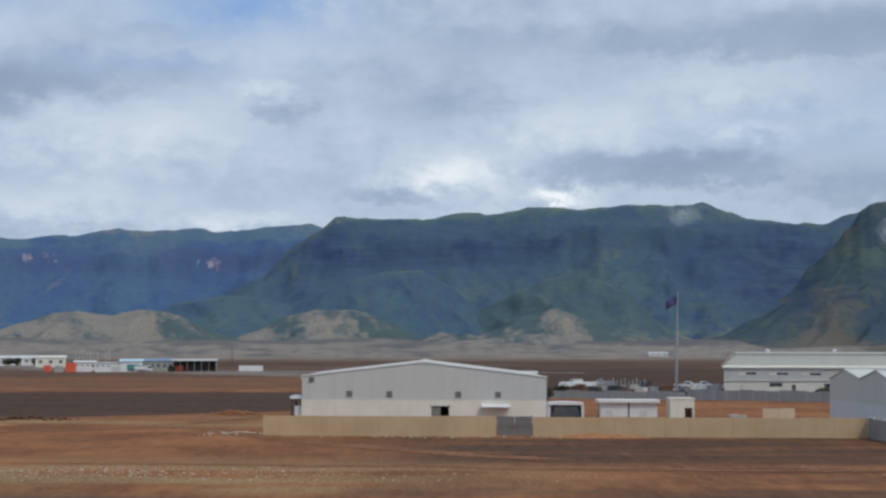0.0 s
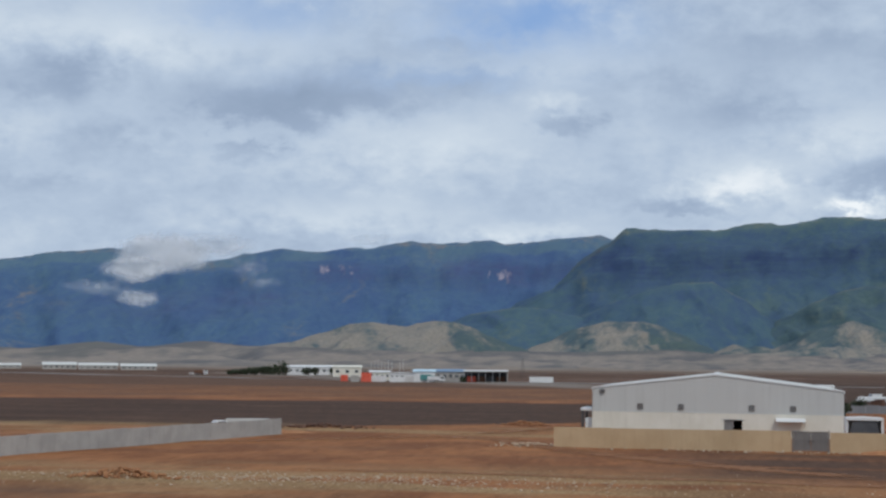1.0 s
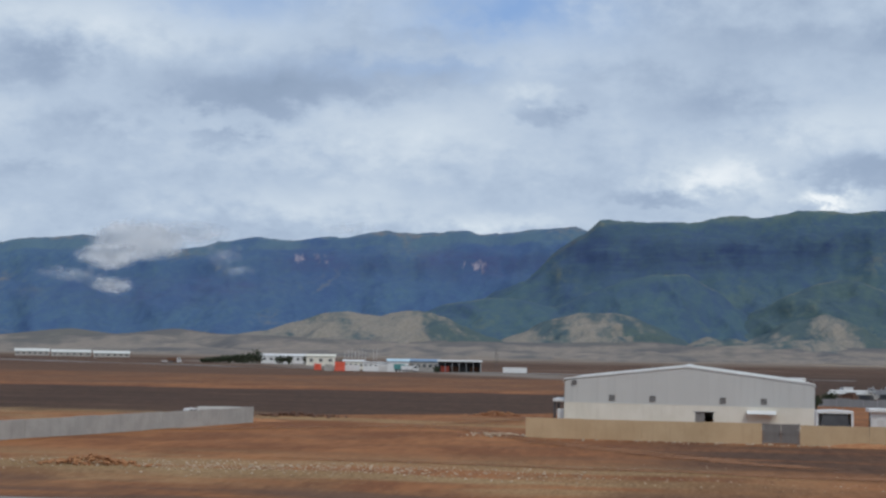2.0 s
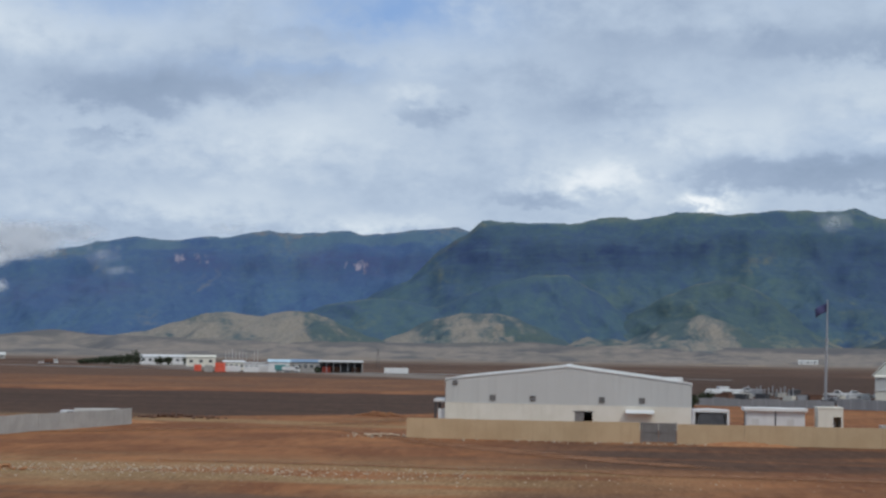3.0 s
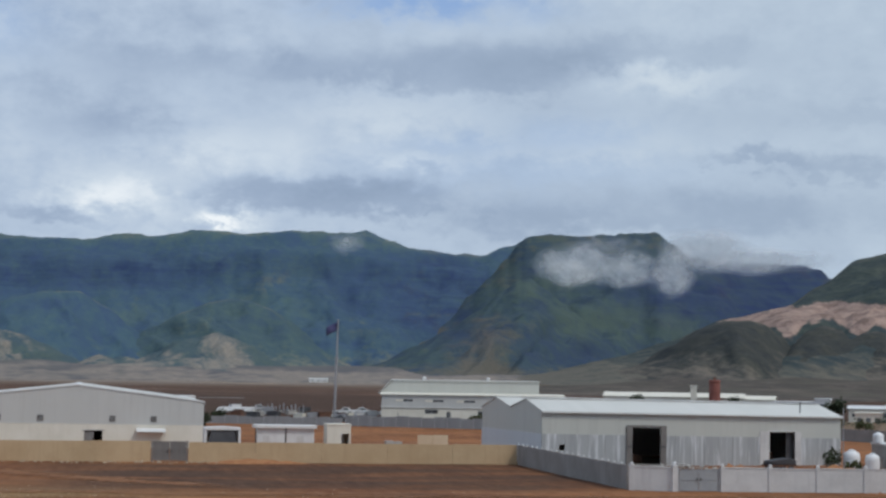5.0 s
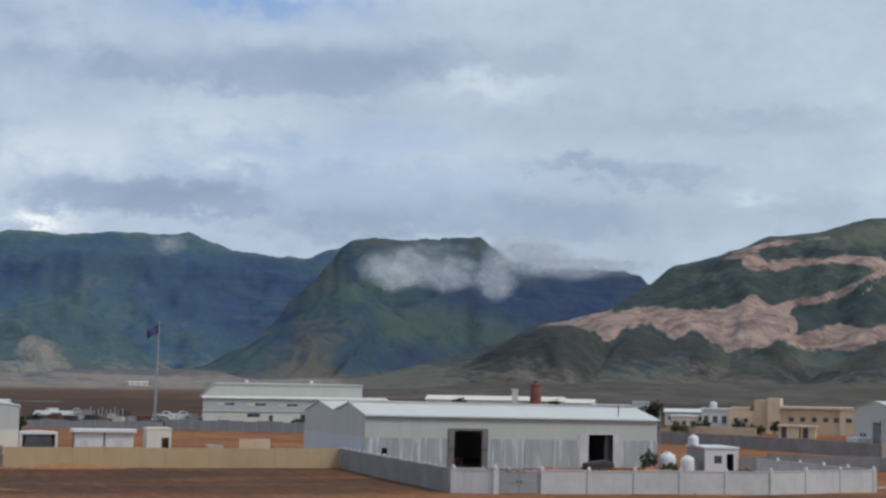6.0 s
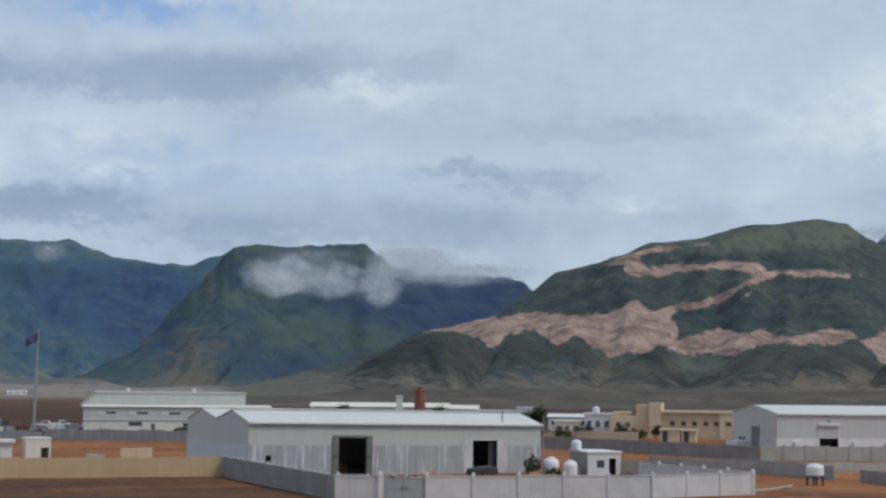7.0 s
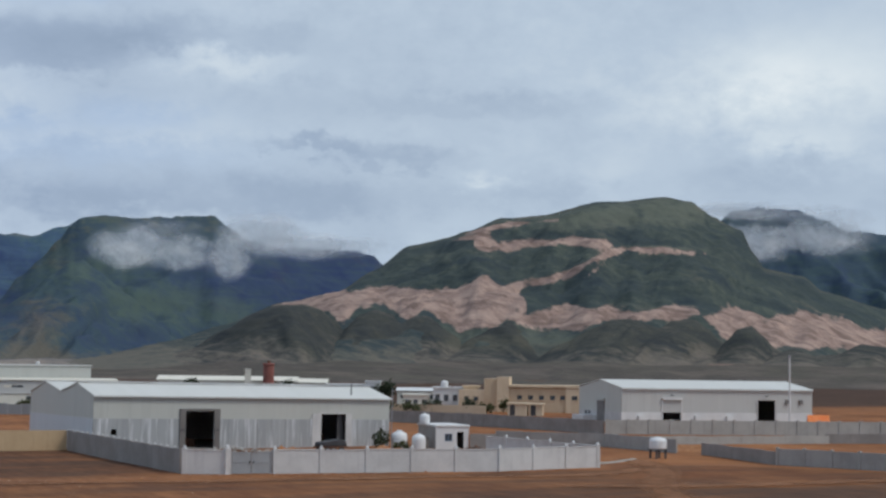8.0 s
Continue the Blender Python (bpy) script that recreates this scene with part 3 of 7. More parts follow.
def track(line, width, label, z=0.05):
    """Beaten earth along a line of points: a low crowned band that thins out at its edges."""
    pts = [Vector((x, y, 0)) for x, y in line]
    fine = []
    for p, q in zip(pts, pts[1:]):
        n = max(1, int((q - p).length / 1.5))
        fine += [p.lerp(q, k / n) for k in range(n)]
    fine.append(pts[-1])
    for _ in range(12):
        fine = [fine[0]] + [(fine[i - 1] + fine[i] * 2 + fine[i + 1]) / 4 for i in range(1, len(fine) - 1)] + [fine[-1]]
    verts, worn, across = [], [], 6
    for i, p in enumerate(fine):
        d = (fine[min(i + 1, len(fine) - 1)] - fine[max(i - 1, 0)]).normalized()
        s = Vector((-d.y, d.x, 0)) * width
        end = min(1.0, i / 6, (len(fine) - 1 - i) / 6)
        for k in range(across + 1):
            u = k / across * 2 - 1
            q = p + s * u
            verts.append((q.x, q.y, relief(q.x, q.y) + z + 0.03 * (1 - u * u)))
            worn.append((1 - u * u) * end)
    n = across + 1
    faces = [(i * n + k + 1, i * n + k, (i + 1) * n + k, (i + 1) * n + k + 1) for i in range(len(fine) - 1) for k in range(across)]
    me = bpy.data.meshes.new("track")
    me.from_pydata(verts, [], faces)
    me.polygons.foreach_set("use_smooth", [True] * len(me.polygons))
    me.attributes.new("worn", "FLOAT", "POINT").data.foreach_set("value", worn)
    me.materials.append(M_TRACK)
    ob = new("track", me)
    ob.visible_shadow = False
    return tagged(ob, label, "track", kind="structure")


track([(-75, 178), (-62, 183), (-52.6, 190.8), (-44.8, 199), (-36.2, 205), (-28, 198), (-22, 186.5), (-18.1, 177), (-9, 165.7), (-2.1, 157.3), (5.1, 149.3), (14, 141)], 3.2, "beaten orange vehicle track over bare earth")
track([(-36, 206), (-32, 215), (-28.9, 222), (-25.4, 231), (-24, 245)], 2.6, "beaten orange vehicle track over bare earth")
track([(-40, 141), (-17.9, 139.6), (-4, 137.2), (9.7, 134.6), (23.4, 132.5), (36.8, 130), (56.9, 129.3), (70.4, 127.0), (82, 126.5), (91, 133), (96.3, 141), (100, 152)], 2.0, "narrow beaten track across dark earth")
track([(99, 150), (96.5, 140), (90, 129), (83.7, 119.7), (73.6, 104), (66, 92)], 2.6, "wide beaten orange track past a water tank", 0.07)
track([(122, 118), (103.5, 113.4), (91.3, 112.0), (80, 113.5), (66, 117)], 2.6, "beaten orange track across dark earth", 0.09)


# ---------------------------------------------------------------- mountains
def curve(points, a):
    """Smooth line through (angle, value) pairs."""
    xs, ys = zip(*points)
    k = max(0, min(len(xs) - 2, int(np.searchsorted(xs, a)) - 1))
    t = min(1.0, max(0.0, (a - xs[k]) / (xs[k + 1] - xs[k])))
    return ys[k] + (ys[k + 1] - ys[k]) * (0.5 * t + 0.5 * t * t * (3 - 2 * t))


def massif(name, ridge, dist, foot, shape, material, label, seed, gully=0.16, rough=0.04, step=0.07, rows=96, dry=None, cut=None, cliff_shade=None, lit=None, freq=0.33, lean=1.2):
    """A mountain seen from the plain. ridge: bearing and height angle of its crest; dist and foot: metres to the
    crest and to the toe; shape: how the slope climbs from toe (0) to crest (1)."""
    a0, a1 = ridge[0][0], ridge[-1][0]
    bearings = np.arange(a0, a1 + step, step)
    ups = np.concatenate([np.linspace(0, 1, rows), np.array([1.04, 1.1, 1.2])])
    px, py = zip(*shape)
    verts, cliffs, drys, cuts, lits = [], [], [], [], []
    wide = 0.7 if a1 - a0 > 16 else 0.12
    slope = np.gradient(np.interp(np.linspace(0, 1, 200), px, py), 1 / 199)
    for a in bearings:
        e = curve(ridge, a)
        sharp = EYE + dist * math.tan(radians(e))
        broad = EYE + dist * math.tan(radians(sum(curve(ridge, a + k * wide) for k in range(-4, 5)) / 9))
        ca, sa_ = math.cos(radians(a)), math.sin(radians(a))
        toe = foot * (1 + 0.10 * noise.noise((a * 0.22, seed, 0.3)) + 0.04 * noise.noise((a * 0.9, seed, 5.3)))
        lift = 0.0
        for u in ups:
            uu = min(u, 1.0)
            r = toe + (dist - toe) * u
            x, y = r * sa_, r * ca
            wander = 0.045 * noise.noise((a * 0.45, u * 1.5, seed + 2.0)) + 0.012 * noise.noise((a * 1.7, u * 3, seed + 4.0))
            body = math.sin(math.pi * uu) ** 0.7
            crest = broad + (sharp - broad) * uu ** 6
            us = min(1.0, max(0.0, uu + wander * body))
            z = crest * float(np.interp(us, px, py))
            q = Vector((a * freq + lean * u + 0.35 * noise.noise((a * 0.7, u * 2.5, seed + 9.0)), u * 0.9, seed))
            n1 = math.sqrt(noise.noise(q) ** 2 + 0.006)
            n2 = math.sqrt(noise.noise(q * 2.7 + Vector((3, 0, 0))) ** 2 + 0.01)
            n3 = math.sqrt(noise.noise(q * 6.3) ** 2 + 0.01)
            z += crest * gully * (0.75 * (1 - 2.6 * n1) + 0.17 * (1 - 2.6 * n2) + 0.05 * (1 - 2.6 * n3) - 0.25) * body
            z += crest * rough * body * noise.fractal(Vector((x, y, seed * 50)) * 0.012, 0.9, 2.1, 4)
            if u >= 0.995:
                z += 0.014 * crest * noise.fractal(Vector((x, y, seed)) * 0.022, 0.8, 2.1, 5)
            if u > 1:
                z *= 1 - (u - 1) * 1.1
            if u < 0.99:
                z = min(z, EYE + r * math.tan(radians(e)) * (0.90 + 0.09 * uu))
            z = max(z, -2.0) if u > 0.01 else -3.0
            verts.append((x, y, z))
            h = math.degrees(math.atan2(z - EYE, r))
            k = float(np.interp(us, np.linspace(0, 1, 200), slope))
            cliffs.append(min(1.0, max(0.0, (k - 1.25) / 1.2)) if cliff_shade is None else cliff_shade(a, h, us))
            drys.append(dry(a, h, us) if dry else 0.0)
            cuts.append(cut(a, h, us) if cut else 0.0)
            lits.append(lit(a, h, us) if lit else 0.0)
    n = len(ups)
    faces = [(i * n + j, (i + 1) * n + j, (i + 1) * n + j + 1, i * n + j + 1) for i in range(len(bearings) - 1) for j in range(n - 1)]
    me = bpy.data.meshes.new(name)
    me.from_pydata(verts, [], faces)
    me.polygons.foreach_set("use_smooth", [True] * len(me.polygons))
    for key, values in (("cliff_shade", cliffs), ("dry", drys), ("cut", cuts), ("lit", lits)):
        me.attributes.new(key, "FLOAT", "POINT").data.foreach_set("value", values)
    me.materials.append(material)
    me.update()
    return tagged(new(name, me), label, "mountain", kind="structure")


STEPPED = [(0, 0), (0.2, 0.10), (0.45, 0.30), (0.66, 0.54), (0.74, 0.62), (0.79, 0.80), (0.90, 0.88), (0.94, 0.97), (1, 1)]
SPURRED = [(0, 0), (0.25, 0.13), (0.5, 0.36), (0.75, 0.64), (0.9, 0.85), (1, 1)]
ROUNDED = [(0, 0), (0.2, 0.20), (0.4, 0.42), (0.6, 0.66), (0.8, 0.87), (0.92, 0.97), (1, 1)]


DOMED = [(0, 0), (0.2, 0.16), (0.4, 0.36), (0.58, 0.62), (0.72, 0.84), (0.85, 0.96), (1, 1)]


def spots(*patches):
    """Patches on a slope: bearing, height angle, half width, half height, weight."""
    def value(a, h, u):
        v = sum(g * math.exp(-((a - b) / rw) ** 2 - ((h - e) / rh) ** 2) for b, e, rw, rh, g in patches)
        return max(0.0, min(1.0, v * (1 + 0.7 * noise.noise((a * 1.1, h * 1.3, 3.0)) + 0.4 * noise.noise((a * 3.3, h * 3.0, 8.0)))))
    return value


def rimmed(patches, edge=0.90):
    """Green terraces along the rim, and painted sunlit patches below."""
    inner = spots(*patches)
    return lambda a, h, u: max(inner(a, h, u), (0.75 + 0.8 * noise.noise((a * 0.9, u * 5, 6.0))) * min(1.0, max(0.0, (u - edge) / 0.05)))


def low_dry(top, soft=0.5):
    soft *= 1.5

    def dryness(a, h, u):
        low = max(0.0, min(1.0, (top + 0.45 * noise.noise((a * 0.35, 0, 8.8)) + 0.2 * noise.noise((a * 1.4, h, 8.8)) - h) / soft))
        return max(low, 0.38 if u > 0.94 else 0.0, 0.5 * noise.noise((a * 0.5, h * 0.8, 12.0)))
    return dryness


def stony_spur(a, h, u):
    """Brown stony ground low on the long spur, in diagonal tongues."""
    top = 0.7 + 1.3 * math.exp(-((a - 11.6) / 2.6) ** 2)
    tongues = 0.9 * noise.noise((a * 0.9 + h * 0.7, h * 0.5, 21.0)) + 0.4 * noise.noise((a * 2.6, h * 1.6, 22.0))
    low = max(0.0, min(1.0, (top + tongues - h) / 1.0))
    return max(low, 0.35 if u > 0.94 else 0.0, 0.5 * noise.noise((a * 0.7 + h * 0.5, h, 12.0)))


def scar(a, h, u):
    """Pale rock falls on the far cliffs."""
    ragged = 0.45 + 0.7 * noise.noise((a * 4.0, h * 1.5, 1.0)) + 0.6 * noise.noise((a * 11.0, h * 3.0, 4.0))
    near = max(1.25 * math.exp(-((a + 13.7) / 0.8) ** 2 - ((h - 3.0) / 0.30) ** 2), 0.95 * math.exp(-((a + 8.0) / 1.3) ** 2 - ((h - 2.8) / 0.32) ** 2))
    return 0.8 * max(0.0, min(1.0, near * ragged))


# lit paints sunlit green patches below the rim.
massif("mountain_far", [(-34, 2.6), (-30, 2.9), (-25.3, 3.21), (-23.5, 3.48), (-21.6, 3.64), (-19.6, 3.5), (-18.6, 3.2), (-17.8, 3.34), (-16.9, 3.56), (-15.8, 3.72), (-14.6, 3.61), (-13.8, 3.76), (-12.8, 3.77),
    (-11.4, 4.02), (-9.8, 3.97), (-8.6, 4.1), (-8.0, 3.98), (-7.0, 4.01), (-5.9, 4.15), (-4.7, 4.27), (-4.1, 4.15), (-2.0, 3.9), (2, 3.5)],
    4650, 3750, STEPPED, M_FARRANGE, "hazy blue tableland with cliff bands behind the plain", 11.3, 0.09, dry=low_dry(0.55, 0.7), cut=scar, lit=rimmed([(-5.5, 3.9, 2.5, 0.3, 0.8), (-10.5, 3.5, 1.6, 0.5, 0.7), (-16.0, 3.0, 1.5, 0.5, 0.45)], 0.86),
    cliff_shade=spots((-8.0, 2.9, 2.6, 0.55, 1.2), (-13.6, 2.9, 2.0, 0.5, 0.8), (-17.0, 2.0, 3.0, 0.35, 0.6), (-20.0, 1.6, 4.0, 0.4, 0.5)), freq=0.3)
# The last dark patch paints a shaded flank; lit paints sunlit slopes.
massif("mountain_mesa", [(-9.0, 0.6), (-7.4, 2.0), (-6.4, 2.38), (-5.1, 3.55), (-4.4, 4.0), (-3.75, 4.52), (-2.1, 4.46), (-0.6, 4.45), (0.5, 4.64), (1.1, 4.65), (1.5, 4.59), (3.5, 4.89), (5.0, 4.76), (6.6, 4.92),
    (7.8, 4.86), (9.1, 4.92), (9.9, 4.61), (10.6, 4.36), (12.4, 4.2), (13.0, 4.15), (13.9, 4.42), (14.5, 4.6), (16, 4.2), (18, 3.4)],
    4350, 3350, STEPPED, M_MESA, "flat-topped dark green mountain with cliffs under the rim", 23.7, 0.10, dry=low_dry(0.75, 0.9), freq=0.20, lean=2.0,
    cliff_shade=spots((-3.5, 3.3, 1.8, 0.7, 1.2), (0.5, 3.2, 2.6, 0.65, 1.1), (4.5, 3.6, 2.6, 0.5, 0.8), (8.8, 3.0, 1.5, 1.0, 0.8), (11.8, 2.6, 1.6, 1.3, 2.0)),
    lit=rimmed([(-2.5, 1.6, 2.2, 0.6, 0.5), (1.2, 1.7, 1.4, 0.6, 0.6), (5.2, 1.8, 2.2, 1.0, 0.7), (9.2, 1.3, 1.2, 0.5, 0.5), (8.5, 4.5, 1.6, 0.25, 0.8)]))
# Gorge shade is painted as dark blue patches, sunlit slopes as lit green.
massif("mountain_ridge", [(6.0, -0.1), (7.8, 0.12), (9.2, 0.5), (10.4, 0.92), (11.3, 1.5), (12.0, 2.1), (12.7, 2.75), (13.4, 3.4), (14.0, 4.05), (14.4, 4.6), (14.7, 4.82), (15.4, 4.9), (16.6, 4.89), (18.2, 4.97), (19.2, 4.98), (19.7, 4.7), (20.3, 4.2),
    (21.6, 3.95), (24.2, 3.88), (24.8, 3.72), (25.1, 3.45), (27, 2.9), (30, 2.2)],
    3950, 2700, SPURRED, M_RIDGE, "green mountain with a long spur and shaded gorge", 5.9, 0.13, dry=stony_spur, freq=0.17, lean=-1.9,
    cliff_shade=spots((22.6, 3.0, 2.6, 1.1, 2.2), (19.8, 3.1, 1.6, 0.7, 1.3), (12.6, 1.9, 0.8, 0.5, 0.6)),
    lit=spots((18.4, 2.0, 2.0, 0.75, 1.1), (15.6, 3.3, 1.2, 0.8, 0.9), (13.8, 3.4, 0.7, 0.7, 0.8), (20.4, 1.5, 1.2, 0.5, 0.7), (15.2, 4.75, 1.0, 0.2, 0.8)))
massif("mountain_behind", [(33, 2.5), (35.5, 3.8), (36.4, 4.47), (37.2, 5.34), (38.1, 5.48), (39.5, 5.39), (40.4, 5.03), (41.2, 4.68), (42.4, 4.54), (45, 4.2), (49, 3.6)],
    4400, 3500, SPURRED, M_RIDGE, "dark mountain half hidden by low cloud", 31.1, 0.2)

FACE_TOP = [(21.2, 1.95), (23.2, 2.46), (25.2, 2.62), (27.2, 2.6), (28.75, 3.0), (29.7, 2.55), (30.2, 2.2)]
FACE_LOW = [(21.2, 1.93), (23.2, 1.75), (23.8, 1.45), (24.4, 1.95), (25.2, 2.05), (26.0, 1.5), (26.6, 1.8), (27.4, 1.35), (28.5, 1.12), (29.2, 1.5), (30.2, 1.9)]
BAND_TOP = [(28.6, 1.5), (29.5, 1.65), (30.7, 1.98), (31.9, 2.15), (32.7, 2.0), (33.9, 1.85), (34.6, 1.95), (35.4, 2.3), (36.2, 1.95), (37.2, 1.98), (39.3, 1.85), (42.4, 1.5), (46, 1.2)]
BAND_LOW = [(28.6, 1.15), (29.5, 1.5), (30.1, 1.4), (31.1, 1.25), (31.7, 1.12), (32.6, 1.5), (33.5, 1.6), (35.0, 1.6), (36.2, 1.75), (37.2, 0.85), (39.3, 0.55), (42.4, 0.3), (46, 0.3)]
ROADS = [([(29.2, 2.65), (30.4, 2.85), (31.5, 3.08), (32.5, 3.66), (33.7, 4.08)], 0.13), ([(33.4, 4.06), (34.8, 4.0), (36.4, 3.88)], 0.07), ([(32.0, 2.95), (32.6, 3.3), (33.0, 3.7)], 0.09),
         ([(28.3, 4.22), (29.3, 4.12), (30.7, 4.28), (32.0, 4.32), (33.2, 4.2)], 0.17), ([(28.0, 4.55), (29.4, 4.84), (30.4, 5.0), (31.3, 5.06)], 0.07), ([(27.4, 4.3), (28.3, 4.42), (29.2, 4.5)], 0.04)]


def hill_cut(a, h, u):
    """Where the hill has been quarried: a long lower face, a haul road and upper benches."""
    wob = 0.26 * (abs(noise.noise((a * 0.95, 0.4, 2.0))) - 0.25) + 0.14 * noise.noise((a * 1.6, h * 1.1, 2.0)) + 0.07 * noise.noise((a * 3.6, h * 2.6, 5.0)) + 0.05 * noise.noise((a * 9.0, h * 7.0, 6.0))
    v = -9.0
    if 21.2 < a < 30.2:
        v = min((curve(FACE_TOP, a) + wob - h) / 0.12, (h - curve(FACE_LOW, a) - 1.2 * wob) / 0.12)
    if a > 28.6:
        v = max(v, min((curve(BAND_TOP, a) + wob - h) / 0.12, (h - curve(BAND_LOW, a) - 1.2 * wob) / 0.12))
    for line, half in ROADS:
        if line[0][0] < a < line[-1][0]:
            fade = min(1.0, (a - line[0][0]) / 0.5, (line[-1][0] - a) / 0.5)
            v = max(v, (half * (0.3 + 0.7 * fade) + 0.45 * wob - abs(h - curve(line, a))) / 0.09)
    worn = 0.34 * noise.noise((a * 1.1, h * 2.6, 9.0)) + (0.55 * noise.noise((a * 0.9, h * 1.8, 15.0)) - 0.16 if a > 36.2 and h < 2.4 else 0.0)
    return max(0.0, min(1.0, 0.5 + v * 0.42 + 1.3 * worn))


# lit paints sun on the summit and on parts of the lower slopes.
massif("mountain_quarry", [(13.0, -0.2), (15.2, 0.1), (17.8, 0.65), (19.7, 1.25), (21.5, 2.0), (23.6, 2.42), (24.8, 3.19), (26.0, 4.06), (27.5, 4.42), (28.1, 4.62), (29.3, 5.11), (29.7, 5.11), (30.7, 5.2), (32.7, 5.7), (33.5, 5.7),
    (35.0, 5.88), (35.8, 5.72), (36.6, 5.15), (37.6, 4.7), (38.0, 3.9), (38.4, 3.34), (39.7, 3.11), (40.3, 2.6), (42.4, 2.0), (46, 1.2), (50, 0.3)],
    2900, 1650, ROUNDED, M_HILL, "scrub-covered hill scarred by pink quarry cuts", 17.2, 0.06, 0.06, step=0.055, rows=130, dry=low_dry(1.25, 1.0), cut=hill_cut, cliff_shade=lambda a, h, u: 0.0, freq=0.3, lean=-1.6,
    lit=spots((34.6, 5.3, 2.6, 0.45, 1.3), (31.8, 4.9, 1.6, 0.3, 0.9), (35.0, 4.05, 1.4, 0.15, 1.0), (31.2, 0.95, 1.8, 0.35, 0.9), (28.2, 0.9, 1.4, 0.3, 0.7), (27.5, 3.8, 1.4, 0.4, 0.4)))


def spur(name, ridge, dist, foot, seed, label, material=M_SPUR, dry_top=0.6, gully=0.12, lean=1.5):
    massif(name, ridge, dist, foot, ROUNDED, material, label, seed, gully, 0.05, step=0.06, rows=60, dry=low_dry(dry_top, 0.8), cliff_shade=lambda a, h, u: 0.0, freq=0.5, lean=lean)


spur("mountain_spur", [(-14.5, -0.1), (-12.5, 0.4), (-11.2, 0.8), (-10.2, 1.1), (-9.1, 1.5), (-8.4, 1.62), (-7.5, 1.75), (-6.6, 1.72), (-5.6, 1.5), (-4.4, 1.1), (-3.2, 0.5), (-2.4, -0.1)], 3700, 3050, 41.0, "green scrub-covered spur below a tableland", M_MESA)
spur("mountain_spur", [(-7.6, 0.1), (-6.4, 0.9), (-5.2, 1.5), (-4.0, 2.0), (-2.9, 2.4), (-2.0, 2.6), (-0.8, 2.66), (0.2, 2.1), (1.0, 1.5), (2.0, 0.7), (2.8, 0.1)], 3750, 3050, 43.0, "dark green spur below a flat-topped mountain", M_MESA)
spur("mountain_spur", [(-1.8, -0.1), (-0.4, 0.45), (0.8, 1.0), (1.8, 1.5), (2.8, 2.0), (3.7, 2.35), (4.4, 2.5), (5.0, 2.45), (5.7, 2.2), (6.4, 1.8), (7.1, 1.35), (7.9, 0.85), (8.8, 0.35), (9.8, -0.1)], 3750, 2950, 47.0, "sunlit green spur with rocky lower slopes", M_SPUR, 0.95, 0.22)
# Painted in: sun on the right face, shade left of the crest.
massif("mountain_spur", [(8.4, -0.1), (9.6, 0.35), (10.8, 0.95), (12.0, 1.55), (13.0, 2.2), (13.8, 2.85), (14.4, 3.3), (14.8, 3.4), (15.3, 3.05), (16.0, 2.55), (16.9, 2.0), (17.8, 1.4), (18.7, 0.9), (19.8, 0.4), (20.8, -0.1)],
    3350, 2300, SPURRED, M_RIDGE, "stony brown and green spur below a gorge", 53.0, 0.26, 0.07, step=0.06, rows=80, freq=0.42, lean=-2.4, cliff_shade=spots((12.6, 1.3, 1.1, 0.5, 0.6), (17.0, 0.7, 0.8, 0.5, 0.7)),
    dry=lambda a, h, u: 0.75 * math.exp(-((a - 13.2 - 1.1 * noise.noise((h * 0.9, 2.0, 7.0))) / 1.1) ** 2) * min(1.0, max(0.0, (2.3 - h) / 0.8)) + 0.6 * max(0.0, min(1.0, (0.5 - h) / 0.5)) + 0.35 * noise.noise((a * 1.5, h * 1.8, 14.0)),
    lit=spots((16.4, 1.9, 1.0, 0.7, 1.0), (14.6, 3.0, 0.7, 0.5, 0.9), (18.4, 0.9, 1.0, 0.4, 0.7)))
